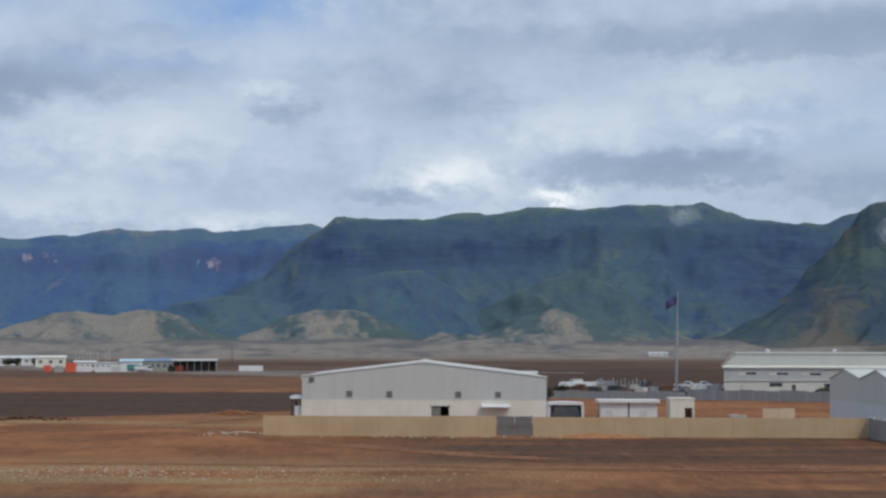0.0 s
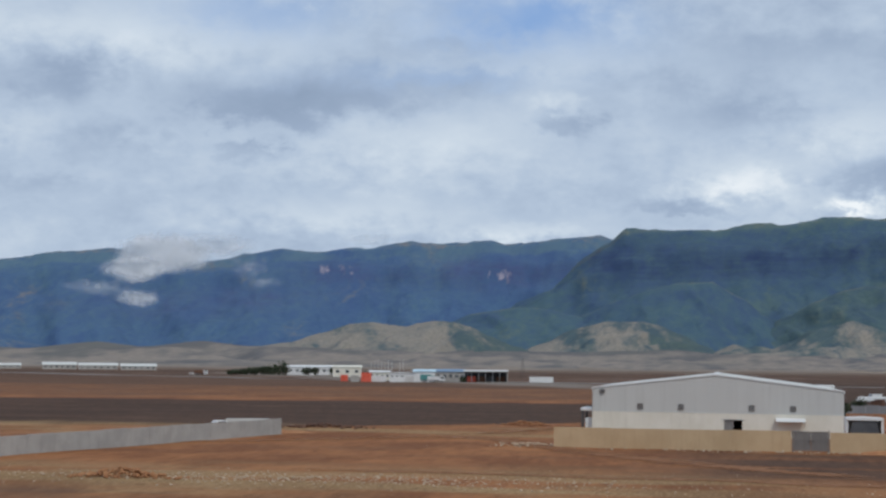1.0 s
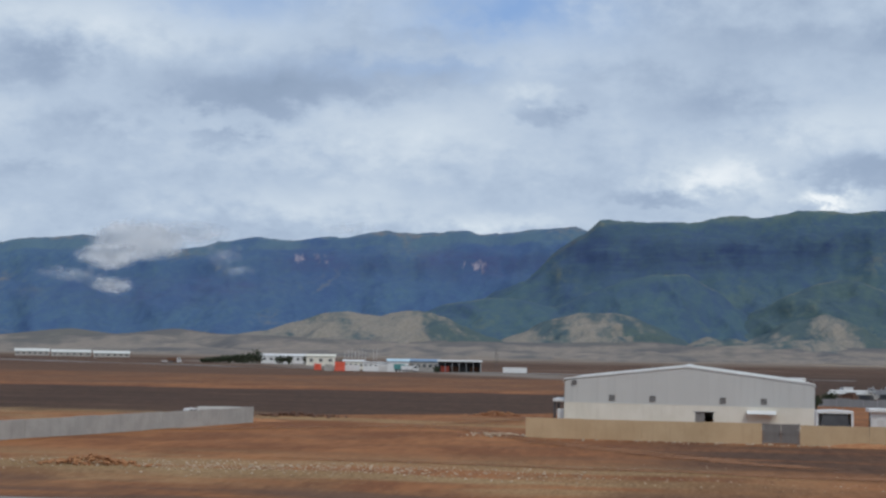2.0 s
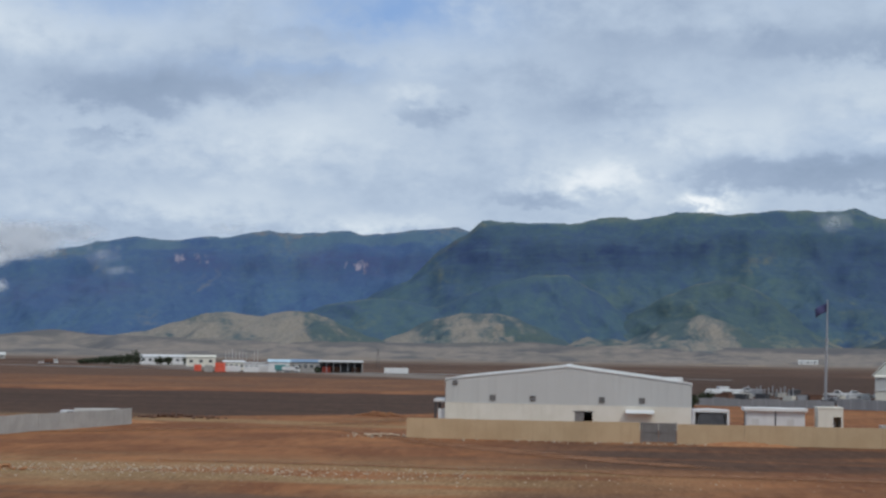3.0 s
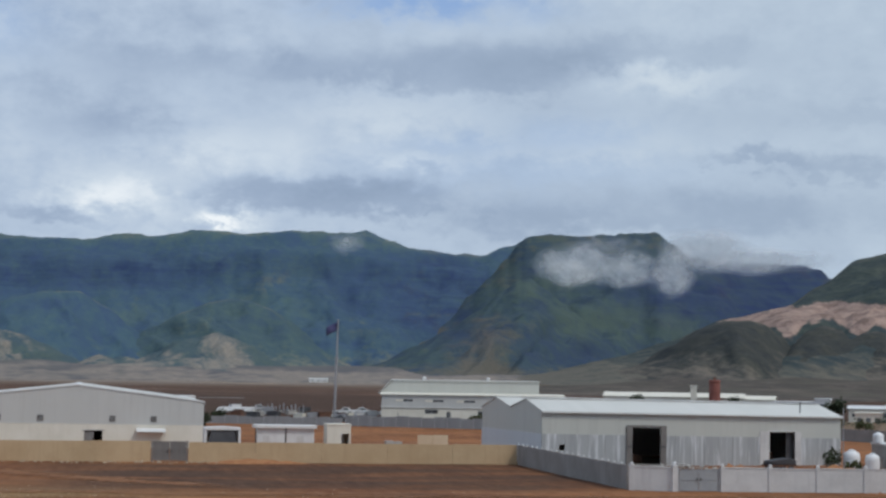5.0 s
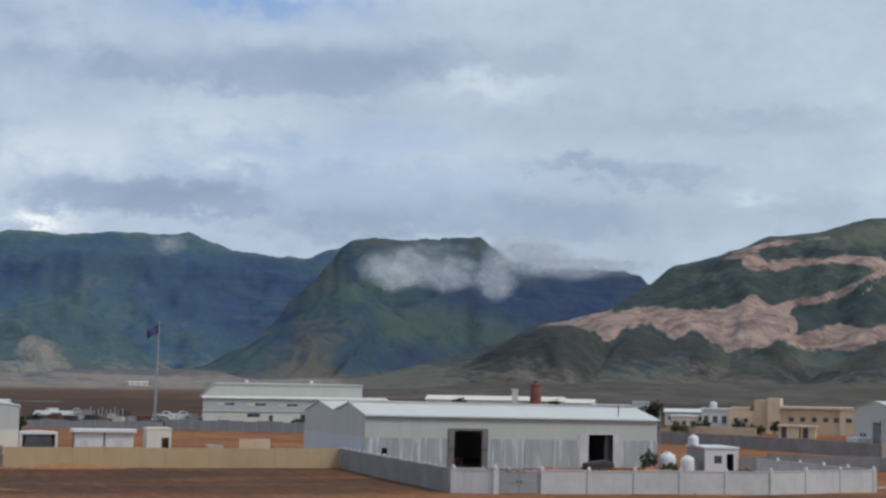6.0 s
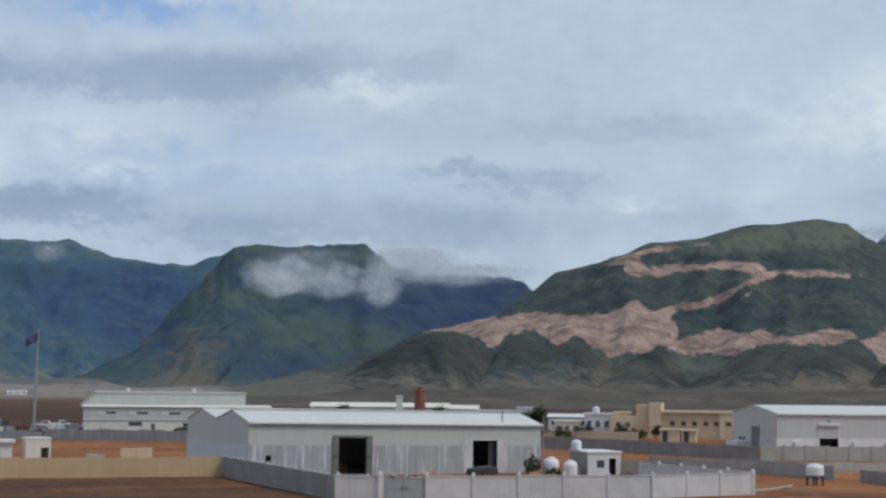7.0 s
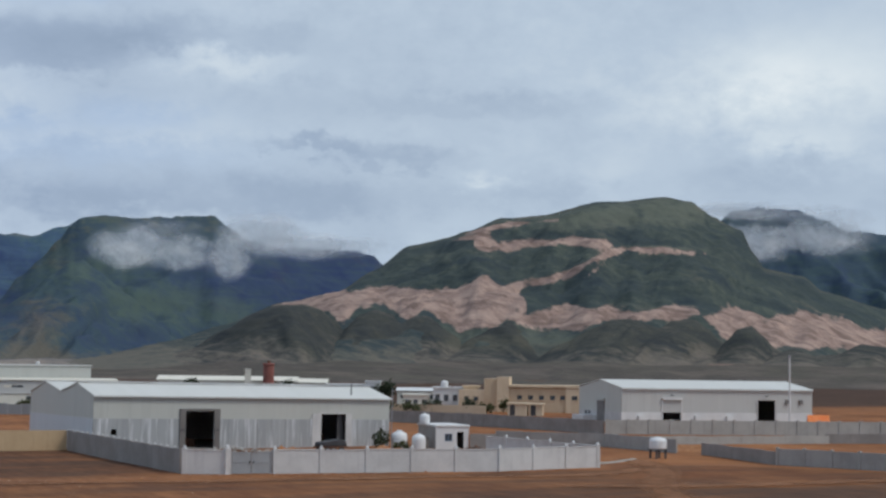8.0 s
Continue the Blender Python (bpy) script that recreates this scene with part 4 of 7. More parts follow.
# lit paints sunlit olive patches on the humps.
for k, ridge in enumerate((
    [(16.5, -0.2), (18.4, 0.34), (19.7, 1.10), (20.7, 1.68), (21.65, 1.96), (22.4, 1.98), (22.9, 1.86), (23.5, 1.45), (24.0, 0.9), (25, 0.2)],
    [(22.2, 0.0), (23.2, 0.7), (23.9, 1.25), (24.4, 1.66), (24.9, 1.84), (25.4, 1.72), (25.8, 1.40), (26.2, 1.62), (26.7, 1.64), (27.2, 1.42), (27.7, 1.0), (29.0, 0.1)],
    [(26.6, 0.0), (27.6, 0.55), (28.4, 0.98), (29.1, 1.36), (29.6, 1.52), (30.0, 1.2), (30.5, 0.7), (31.4, 0.1)],
    [(30.2, 0.0), (31.5, 0.8), (32.4, 1.28), (33.2, 1.58), (33.8, 1.64), (34.4, 1.46), (34.8, 1.34), (35.3, 1.56), (36.0, 1.60), (36.5, 1.3), (36.9, 0.9), (37.6, 0.3)],
    [(36.4, 0.0), (37.1, 0.9), (37.5, 1.3), (37.95, 1.42), (38.3, 1.1), (38.8, 0.6), (39.8, 0.0)],
    [(37.8, 0.0), (38.6, 0.45), (39.4, 0.62), (40.0, 0.40), (40.8, 0.46), (41.6, 0.82), (42.3, 0.74), (43.0, 0.5), (45.5, 0.0)])):
    massif("hill_spur", ridge, (2050, 2030, 2000, 1880, 1690, 1640)[k], (1560, 1560, 1540, 1450, 1370, 1330)[k], DOMED, M_HUMP, "dark scrub-covered hump at the foot of a quarry", 61.0 + k * 3.3, 0.15, 0.06, step=0.05, rows=60, dry=low_dry(0.95, 0.9), cliff_shade=lambda a, h, u: 0.0, lit=spots((28.3, 0.75, 1.6, 0.35, 0.9), (31.6, 0.85, 1.6, 0.4, 0.9), (25.0, 0.6, 1.2, 0.25, 0.7), (36.0, 0.5, 1.6, 0.3, 0.6)), freq=0.55, lean=2.2 * (-1) ** k)


def foothill(ridge, dist, foot, seed, label, bare=0.5, green=99.0):
    def dryness(a, h, u):
        return bare + 0.7 * noise.noise((a * 0.8 + u, u * 1.6, seed)) + 0.4 * noise.noise((a * 3.1, u * 4.0, seed + 3)) + 0.35 * max(0.0, 0.5 - u) - 1.6 * min(1.0, max(0.0, (a - green + 1.5 * noise.noise((a * 1.3, u * 4, seed + 5))) / 2.2)) * (0.35 + 0.65 * min(1.0, u * 1.6))
    massif("foothill", ridge, dist, foot, SPURRED, M_FOOT, label, seed, 0.24, 0.12, step=0.045, rows=56, dry=dryness, cliff_shade=lambda a, h, u: 0.0, freq=0.75, lean=-2.6)


foothill([(-21.0, -0.1), (-17.5, 0.16), (-15.5, 0.47), (-14.4, 0.80), (-13.3, 1.14), (-12.6, 1.20), (-12.0, 1.12), (-11.4, 1.06), (-11.0, 1.18), (-10.4, 1.26), (-9.8, 1.22), (-9.2, 1.05), (-8.5, 0.75), (-7.7, 0.42), (-6.2, -0.1)], 2950, 2450, 3.3, "dry tan foothill with sparse scrub", 0.85, -9.9)
foothill([(-8.8, -0.1), (-7.7, 0.12), (-6.55, 0.51), (-5.6, 1.0), (-5.0, 1.12), (-4.4, 1.28), (-3.8, 1.26), (-3.2, 1.28), (-2.6, 1.15), (-1.9, 0.85), (-1.1, 0.45), (0.0, -0.1)], 3050, 2550, 9.1, "dry tan foothill with green scrub patches", 0.72, -3.3)
foothill([(-1.6, -0.1), (-0.8, 0.2), (-0.05, 0.5), (0.6, 0.36), (1.2, 0.34), (1.9, 0.62), (2.5, 0.98), (3.2, 1.12), (3.9, 1.32), (4.5, 1.14), (5.1, 0.9), (5.9, 0.38), (7.0, -0.1)], 3000, 2500, 19.4, "stony foothill broken by green scrub", 0.55, 4.8)
foothill([(-0.9, -0.1), (0.2, 0.14), (1.2, 0.22), (2.0, 0.30), (2.9, 0.42), (3.6, 0.45), (4.2, 0.30), (4.8, 0.10), (5.6, -0.1)], 2600, 2250, 14.6, "low pale grassy foothill on the plain", 0.85)


FAN = [(0, 0), (0.3, 0.12), (0.6, 0.40), (0.85, 0.78), (1, 1)]
massif("outwash_fan", [(-33, 0.1), (-27, 0.3), (-24.5, 0.2), (-22, 0.44), (-20.5, 0.28), (-18.5, 0.5), (-17, 0.34), (-14, 0.28), (-10, 0.24), (-6, 0.20), (-2, 0.30), (-0.5, 0.16), (2, 0.24), (6, 0.18), (9, 0.24), (12, 0.12), (15, 0.1)],
    2750, 1500, FAN, M_FAN, "pale dry outwash rising to the foothills", 71.0, 0.22, 0.12, step=0.12, rows=40, dry=lambda a, h, u: 0.75 + 0.7 * noise.noise((a * 0.5, u * 4, 4.0)) + 0.4 * noise.noise((a * 2.2, u * 6, 5.0)) - 1.5 * max(0.0, u - 0.6), cliff_shade=lambda a, h, u: 0.0)
# lit paints two sunlit patches on the rising ground.
massif("outwash_fan", [(12, -0.5), (15, -0.4), (17, -0.3), (18.5, -0.15), (20, -0.02), (22, -0.08), (24, 0.06), (26, -0.02), (28, 0.10), (30, 0.04), (32, 0.12), (34.5, 0.0), (37, 0.10), (40, 0.05), (44, 0.08), (50, -0.1)],
    1450, 800, FAN, M_DARKFAN, "brown scrubby ground rising to the quarry hill", 77.0, 0.25, 0.12, step=0.08, rows=50, dry=lambda a, h, u: 0.4 + 0.6 * noise.noise((a * 0.6, u * 4, 4.0)),
    cut=spots((41.0, 0.22, 2.4, 0.12, 1.0), (37.2, 0.1, 1.5, 0.06, 0.7)), cliff_shade=lambda a, h, u: 0.0, lit=spots((27.5, 0.4, 2.0, 0.15, 0.8), (32.5, 0.35, 2.5, 0.15, 0.8)))


# ---------------------------------------------------------------- low cloud
def cloud_material(name, billow, curl, dense):
    m, t = shader(name)
    co = t.node("ShaderNodeTexCoord").outputs["Object"]
    x, y, z = t.xyz(co)
    n1 = t.noise(t.scaled(co, 0.0075, 0.0075, 0.011), 1.0, 5.0, 0.6, 1.2)
    n2 = t.noise(t.scaled(co, 0.024, 0.024, 0.030), 1.0, 5.0, 0.62, 0.8)
    thick = t.add(t.add(t.attribute("thick"), t.mul(t.add(n1, -0.5), billow)), t.mul(t.add(n2, -0.5), curl))
    alpha = t.mul(t.step(thick, 0.0, 2.1), dense)
    d = t.node("ShaderNodeBsdfDiffuse")
    s = t.node("ShaderNodeBsdfTranslucent")
    for n in (d, s):
        n.inputs[0].default_value = (0.86, 0.865, 0.875, 1)
    both = t.node("ShaderNodeMixShader")
    both.inputs[0].default_value = 0.5
    t.tree.links.new(d.outputs[0], both.inputs[1])
    t.tree.links.new(s.outputs[0], both.inputs[2])
    clear = t.node("ShaderNodeBsdfTransparent")
    mix = t.node("ShaderNodeMixShader")
    t.put(mix.inputs[0], alpha)
    t.tree.links.new(clear.outputs[0], mix.inputs[1])
    t.tree.links.new(both.outputs[0], mix.inputs[2])
    t.tree.links.new(mix.outputs[0], t.node("ShaderNodeOutputMaterial").inputs[0])
    return m


M_CLOUD = cloud_material("low_cloud", 3.2, 1.9, 0.8)
M_VEIL = cloud_material("cloud_veil", 1.8, 0.9, 0.62)


def cloud(bearing, height, half_w, half_h, dist, seed, label, weight=1.0, layers=2, gap=45.0, material=M_CLOUD):
    """A bank of vapour: billowed layers one behind the other, thin at the rim."""
    c = Vector((dist * math.sin(radians(bearing)), dist * math.cos(radians(bearing)), EYE + dist * math.tan(radians(height))))
    wide, tall = dist * radians(half_w), dist * radians(half_h)
    verts, faces, thick = [], [], []
    nx, nz = 40, 24
    for k in range(layers):
        base = len(verts)
        shrink = 1.0 - 0.12 * abs(k - (layers - 1) / 2)
        for i in range(nx + 1):
            for j in range(nz + 1):
                u, v = i / nx * 2 - 1, j / nz * 2 - 1
                q = Vector((u * 2.2 + k * 3.1, v * 2.0, seed))
                verts.append((u * wide * 1.3 * shrink, (k - layers / 2) * gap + 0.35 * gap * noise.noise(q) + 0.15 * wide * (u * u - 0.3), v * tall * 1.4 * shrink))
                d = math.hypot(u * 1.3, v * 1.4 - 0.25 * noise.noise((u * 1.5, k, seed)))
                thick.append(weight * (1.05 - d * d * 1.05))
        for i in range(nx):
            for j in range(nz):
                a = base + i * (nz + 1) + j
                faces.append((a, a + nz + 1, a + nz + 2, a + 1))
    me = bpy.data.meshes.new("cloud")
    me.from_pydata(verts, [], faces)
    me.polygons.foreach_set("use_smooth", [True] * len(me.polygons))
    me.attributes.new("thick", "FLOAT", "POINT").data.foreach_set("value", thick)
    me.materials.append(material)
    ob = new("cloud", me)
    ob.matrix_basis = Matrix.Translation(c) @ pose(0, 0, 0, 0, 0, -bearing)
    ob.visible_shadow = False
    return tagged(ob, label, "cloud", "low clouds on the mountains", "stuff")


cloud(-19.8, 3.5, 1.9, 0.8, 4000, 1.0, "white low cloud spilling over a mountain rim", 2.3)
cloud(-20.8, 2.95, 1.3, 0.5, 3900, 1.6, "white low cloud spilling over a mountain rim", 2.0)
cloud(-18.0, 3.8, 1.6, 0.5, 4100, 1.9, "white low cloud spilling over a mountain rim", 1.3, material=M_VEIL)
cloud(-20.7, 1.95, 0.9, 0.35, 3800, 2.0, "small white wisp of low cloud", 1.3)
cloud(-22.0, 2.3, 1.2, 0.3, 3850, 2.6, "small white wisp of low cloud", 0.7)
cloud(-16.9, 3.1, 0.8, 0.4, 3900, 3.5, "thin white wisp of low cloud", 0.55)
cloud(-16.4, 2.55, 0.8, 0.2, 3850, 3.8, "thin white wisp of low cloud", 0.6)
cloud(-12.6, 4.05, 1.3, 0.25, 4550, 3.1, "thin white wisp of low cloud", 0.9, 1, material=M_VEIL)
cloud(8.4, 4.55, 0.8, 0.42, 3700, 4.0, "thin white wisp on a mountain rim", 0.75)
cloud(16.3, 3.8, 1.5, 0.85, 3150, 5.0, "white low cloud lying on a mountain shoulder", 1.6)
cloud(18.1, 3.7, 1.5, 0.75, 3260, 5.3, "white low cloud lying on a mountain shoulder", 1.35)
cloud(19.8, 3.6, 0.9, 1.0, 3060, 5.6, "white low cloud hanging below a summit", 1.4)
cloud(20.9, 4.35, 1.9, 0.95, 3400, 5.9, "grey low cloud drifting off a mountain", 1.5, material=M_VEIL)
cloud(22.4, 4.0, 2.0, 0.6, 3500, 6.0, "grey low cloud drifting off a mountain", 1.5, material=M_VEIL)
cloud(24.0, 4.05, 1.6, 0.42, 3600, 6.4, "grey low cloud drifting off a mountain", 1.3, 1, material=M_VEIL)
cloud(17.4, 4.5, 1.9, 0.45, 3350, 6.7, "thin white wisp on a mountain rim", 1.1, 1, material=M_VEIL)
cloud(38.0, 4.3, 1.7, 0.8, 3300, 7.0, "white low cloud behind the quarry hill", 1.5)
cloud(40.4, 4.45, 2.0, 0.7, 3400, 7.7, "white low cloud behind the quarry hill", 1.4)
cloud(37.2, 3.7, 0.9, 0.35, 3200, 8.1, "white low cloud behind the quarry hill", 1.2, 1)
cloud(37.6, 5.3, 2.2, 0.4, 3500, 8.6, "thin grey cloud over a summit", 1.3, 2, material=M_VEIL)
cloud(40.2, 5.1, 2.2, 0.5, 3550, 9.2, "thin grey cloud over a summit", 1.2, 1, material=M_VEIL)

# ================================================================ the yard with the cream and white warehouse
def wall_run(name, points, height, material, label, bay=4.0, thick=0.2, post=0.0, base=-0.3, group="", cap=None, coping=0.0, category="wall", post_mat=None, proud=0.09, knob=1.0):
    """A yard wall along a line: bays between posts, each a mesh of its own."""
    ob = thing(name, pose(points[0][0], points[0][1], 0), label, category, group)
    inv = ob.matrix_basis.inverted()
    for p, q in zip(points, points[1:]):
        long = span(p, q)
        n = max(1, round(long / bay))
        m = inv @ heading(p, q)
        for k in range(n):
            bm = B()
            a, b = long * k / n, long * (k + 1) / n
            gap = post / 2 if post else 0.012
            drop = 0.03 * math.sin(k * 2.3 + long)
            bx(bm, a + gap, b - gap, -thick / 2, thick / 2, base, height + drop)
            if coping:
                bx(bm, a + gap, b - gap, -thick / 2 - 0.05, thick / 2 + 0.05, height + drop, height + drop + coping)
            bm.transform(m)
            part("wall_bay", bm, material, ob)
            if post:
                bm = B()
                bx(bm, a - post / 2, a + post / 2, -thick / 2 - proud, thick / 2 + proud, base, height + 0.14 * knob)
                bm.transform(m)
                pillar = part("pillar", bm, post_mat or material, ob)
                if cap:
                    bm = B()
                    lathe(bm, [(post * 0.58, 0.14 * knob), (post * 0.58, 0.20 * knob), (0.10 * knob, 0.21 * knob), (0.15 * knob, 0.28 * knob), (0.12 * knob, 0.36 * knob), (0.03, 0.40 * knob)], 8, (a, 0, height))
                    bm.transform(m)
                    part("cap", bm, cap, pillar, "white ball cap")
    return ob


wall_run("perimeter_wall", [(-20.5, 185.35), (5.75, 183.95)], 2.16, M_TAN, "tan plastered perimeter wall round the warehouse yard", 6.6)
wall_run("perimeter_wall", [(9.85, 183.75), (46.4, 180.3)], 2.1, M_TAN, "tan plastered perimeter wall round the warehouse yard", 7.2)


def double_gate(a, b, height, material, label, frame_mat):
    g = thing("double_gate", heading(a, b), label, "gate")
    long = span(a, b)
    for x in (0.0, long - 0.16):
        boxed("gate_post", (x, x + 0.16, -0.1, 0.1, -0.3, height + 0.06), frame_mat, g)
    for k, (x0, x1) in enumerate(((0.18, long / 2 - 0.02), (long / 2 + 0.02, long - 0.18))):
        leaf = boxed("gate_leaf", (x0, x1, -0.03, 0.03, 0.06, height - 0.05), material, g)
        for z in (0.06, height * 0.5, height - 0.13):
            boxed("rail", (x0, x1, -0.06, -0.034, z, z + 0.08), material, leaf)
        for x in (x0, x1 - 0.07):
            boxed("stile", (x, x + 0.07, -0.062, -0.034, 0.06, height - 0.05), material, leaf)
        hx = x1 - 0.2 if k == 0 else x0 + 0.12
        boxed("handle", (hx, hx + 0.08, -0.12, -0.066, 0.95, 1.2), M_DARKSTEEL, leaf)
    return g


double_gate((5.8, 183.93), (9.8, 183.77), 2.2, M_GATE, "closed dark grey steel double gate in the tan wall", M_GATE)


def louvre(parent, x, z, size, y):
    f = B()
    s = size / 2
    for d in ((x - s, x - s + 0.07, z - s, z + s), (x + s - 0.07, x + s, z - s, z + s), (x - s + 0.07, x + s - 0.07, z - s, z - s + 0.07), (x - s + 0.07, x + s - 0.07, z + s - 0.07, z + s)):
        bx(f, d[0], d[1], y - 0.08, y, d[2], d[3])
    win = part("window", f, M_LOUVRE, parent, "small square grey louvred vent")
    boxed("backing", (x - s + 0.07, x + s - 0.07, y - 0.012, y - 0.004, z - s + 0.07, z + s - 0.07), M_DARKSTEEL, win)
    for k in range(5):
        zz = z - s + 0.12 + k * (size - 0.2) / 4
        bm = B()
        prism_x(bm, [(y - 0.07, zz - 0.03), (y - 0.06, zz - 0.045), (y - 0.015, zz + 0.03), (y - 0.025, zz + 0.045)], x - s + 0.07, x + s - 0.07)
        part("slat", bm, M_LOUVRE, win)


def gable_points(x0, x1, eave, apex_x, apex_z, bulge=0.35):
    """Roofline of a gable with softly rounded eaves."""
    pts = [(x0, eave - bulge)]
    for k in range(1, 5):
        t = k / 4
        pts.append((x0 + bulge * (1 - math.cos(t * math.pi / 2)) * 0.8, eave - bulge + bulge * math.sin(t * math.pi / 2)))
    pts.append((apex_x, apex_z))
    tail = [(x1 - bulge * (1 - math.cos(t * math.pi / 2)) * 0.8, eave - bulge + bulge * math.sin(t * math.pi / 2)) for t in (1, 0.75, 0.5, 0.25)]
    return pts + tail + [(x1, eave - bulge)]


def front_warehouse():
    long, deep, eave, top = 32.0, 34.0, 6.0, 7.86
    wh = thing("warehouse", pose(-18.7, 215, 0.05, 0, 0.3, 0), "wide low warehouse in pale grey cladding over cream walls", "warehouse")
    line = gable_points(0, long, eave, 15.85, top)
    for y0, y1 in ((0.0, 0.12), (deep - 0.12, deep)):
        bm = B()
        prism(bm, [(0, 3.0)] + line + [(long, 3.0)], y0, y1)
        part("gable_wall", bm, M_CLAD, wh, "pale grey ribbed gable cladding")
    bm = B()
    panel(bm, -0.05, long + 0.05, -0.4, 3.0, -0.09, 0.16, [(16.95, 19.25, -0.05, 2.2)])
    part("front_wall", bm, M_CREAM, wh, "cream painted lower wall")
    boxed("back_wall", (-0.05, long + 0.05, deep - 0.16, deep + 0.05, -0.4, 3.0), M_CREAM, wh)
    for x0, x1 in ((-0.05, 0.15), (long - 0.15, long + 0.05)):
        boxed("side_wall", (x0, x1, 0.16, deep - 0.16, -0.4, eave - 0.35), M_CLADY, wh)
    # roof: outer skin following the roofline, with white verge trim at the front
    bm = B()
    over = [(x + (-0.10 if x < 8 else 0.10 if x > 24 else 0), z + 0.05) for x, z in line]
    prism(bm, over + [(x, z + 0.10) for x, z in over[::-1]], 0.14, deep - 0.14)
    part("roof", bm, M_ROOF, wh, "white sheet roof")
    bm = B()
    prism(bm, [(x, z - 0.02) for x, z in over] + [(x * 1.0 + (-0.06 if x < 8 else 0.06 if x > 24 else 0), z + 0.16) for x, z in over[::-1]], -0.10, 0.13)
    part("verge_trim", bm, M_WHITE, wh, "white verge trim")
    boxed("ridge_cap", (15.45, 16.25, 0.2, deep - 0.2, top + 0.13, top + 0.2), M_WHITE, wh)
    boxed("drip_trim", (-0.06, long + 0.06, -0.115, -0.094, 2.96, 3.03), M_CREAM, wh)
    for x in (6.2, 11.45, 20.45, 25.65):
        louvre(wh, x, 3.74, 0.76, -0.005)
    # doorway: one leaf slid aside, dark hall behind
    door = boxed("door", (16.95, 18.15, 0.0, 0.06, -0.02, 2.18), M_LOUVRE, wh, "grey sliding door leaf, half open")
    boxed("rail", (16.7, 19.5, -0.15, -0.094, 2.2, 2.28), M_STEEL, door)
    boxed("handle", (18.0, 18.06, -0.04, -0.004, 0.9, 1.2), M_DARKSTEEL, door)
    bm = B()
    prism_x(bm, [(-1.35, 2.05), (-0.094, 2.42), (-0.094, 2.55), (-1.4, 2.16)], 23.5, 27.2)
    can = part("canopy", bm, M_WHITE, wh, "white sloping entrance canopy")
    for x in (23.55, 27.05):
        bm = B()
        rod(bm, (x + 0.05, -1.3, 2.05), (x + 0.05, -0.1, 1.5), 0.04, n=6)
        part("bracket", bm, M_WHITE, can)
    bm = B()
    rod(bm, (1.25, -0.16, 5.62), (1.25, -0.01, 5.62), 0.36, n=18)
    fan = part("extractor_fan", bm, M_LOUVRE, wh, "round grey extractor fan")
    for k in range(4):
        bm = B()
        a = k * math.pi / 2 + 0.4
        prism(bm, [(1.25, 5.62), (1.25 + 0.3 * math.cos(a), 5.62 + 0.3 * math.sin(a)), (1.25 + 0.3 * math.cos(a + 0.6), 5.62 + 0.3 * math.sin(a + 0.6))], -0.185, -0.165)
        part("blade", bm, M_DARKSTEEL, fan)
    # lean-to at the side
    lean = boxed("lean_to_roof", (-1.6, -0.06, 0.4, 7.0, 3.05, 3.4), M_WHITE, wh, "white flat side canopy", 0.03)
    for y in (0.6, 6.6):
        boxed("post", (-1.5, -1.2, y, y + 0.25, -0.3, 3.05), M_DARKSTEEL, lean)
    bm = B()
    bx(bm, -1.0, -0.1, 0.6, 2.4, -0.3, 2.1)
    part("utility_box", bm, M_WHITE, lean, "white painted utility box", 0.04)
    return wh


front_warehouse()

annex = thing("annex_building", pose(9.3, 251, 0), "white flat-roofed annex behind the warehouse", "building")
boxed("wall", (0, 4.8, 0, 5, -0.2, 5.8), M_WHITE, annex)
boxed("roof", (-0.2, 5.0, -0.2, 5.2, 5.8, 6.15), M_WHITE, annex)


def loading_shelter():
    s = thing("shelter", pose(12.75, 203, 0), "white portal shelter with a dark sagging tarpaulin", "shelter")
    for x in (0.0, 4.15):
        boxed("side_panel", (x, x + 0.3, 0, 3.2, -0.2, 2.75), M_WHITE, s)
    bm = B()
    prism(bm, [(0.0, 2.75), (4.45, 2.75), (4.4, 3.02), (2.2, 3.14), (0.05, 3.04)], -0.1, 3.3)
    part("roof", bm, M_WHITE, s, "white low-pitched roof")
    bm = B()
    vs = [bm.verts.new(c) for c in ((0.35, -0.75, 0.0), (4.1, -0.75, 0.0), (4.1, -0.55, 1.1), (3.65, 0.1, 2.68), (0.85, 0.1, 2.68), (0.35, -0.55, 1.1))]
    bm.faces.new(vs)
    ext = bmesh.ops.extrude_face_region(bm, geom=list(bm.faces))
    bmesh.ops.translate(bm, vec=(0, 0.15, 0), verts=[v for v in ext["geom"] if isinstance(v, bmesh.types.BMVert)])
    part("tarpaulin", bm, M_TARP, s, "dark grey tarpaulin")
    boxed("back_panel", (0.3, 4.15, 3.0, 3.2, -0.2, 2.75), M_WHITE, s)


loading_shelter()


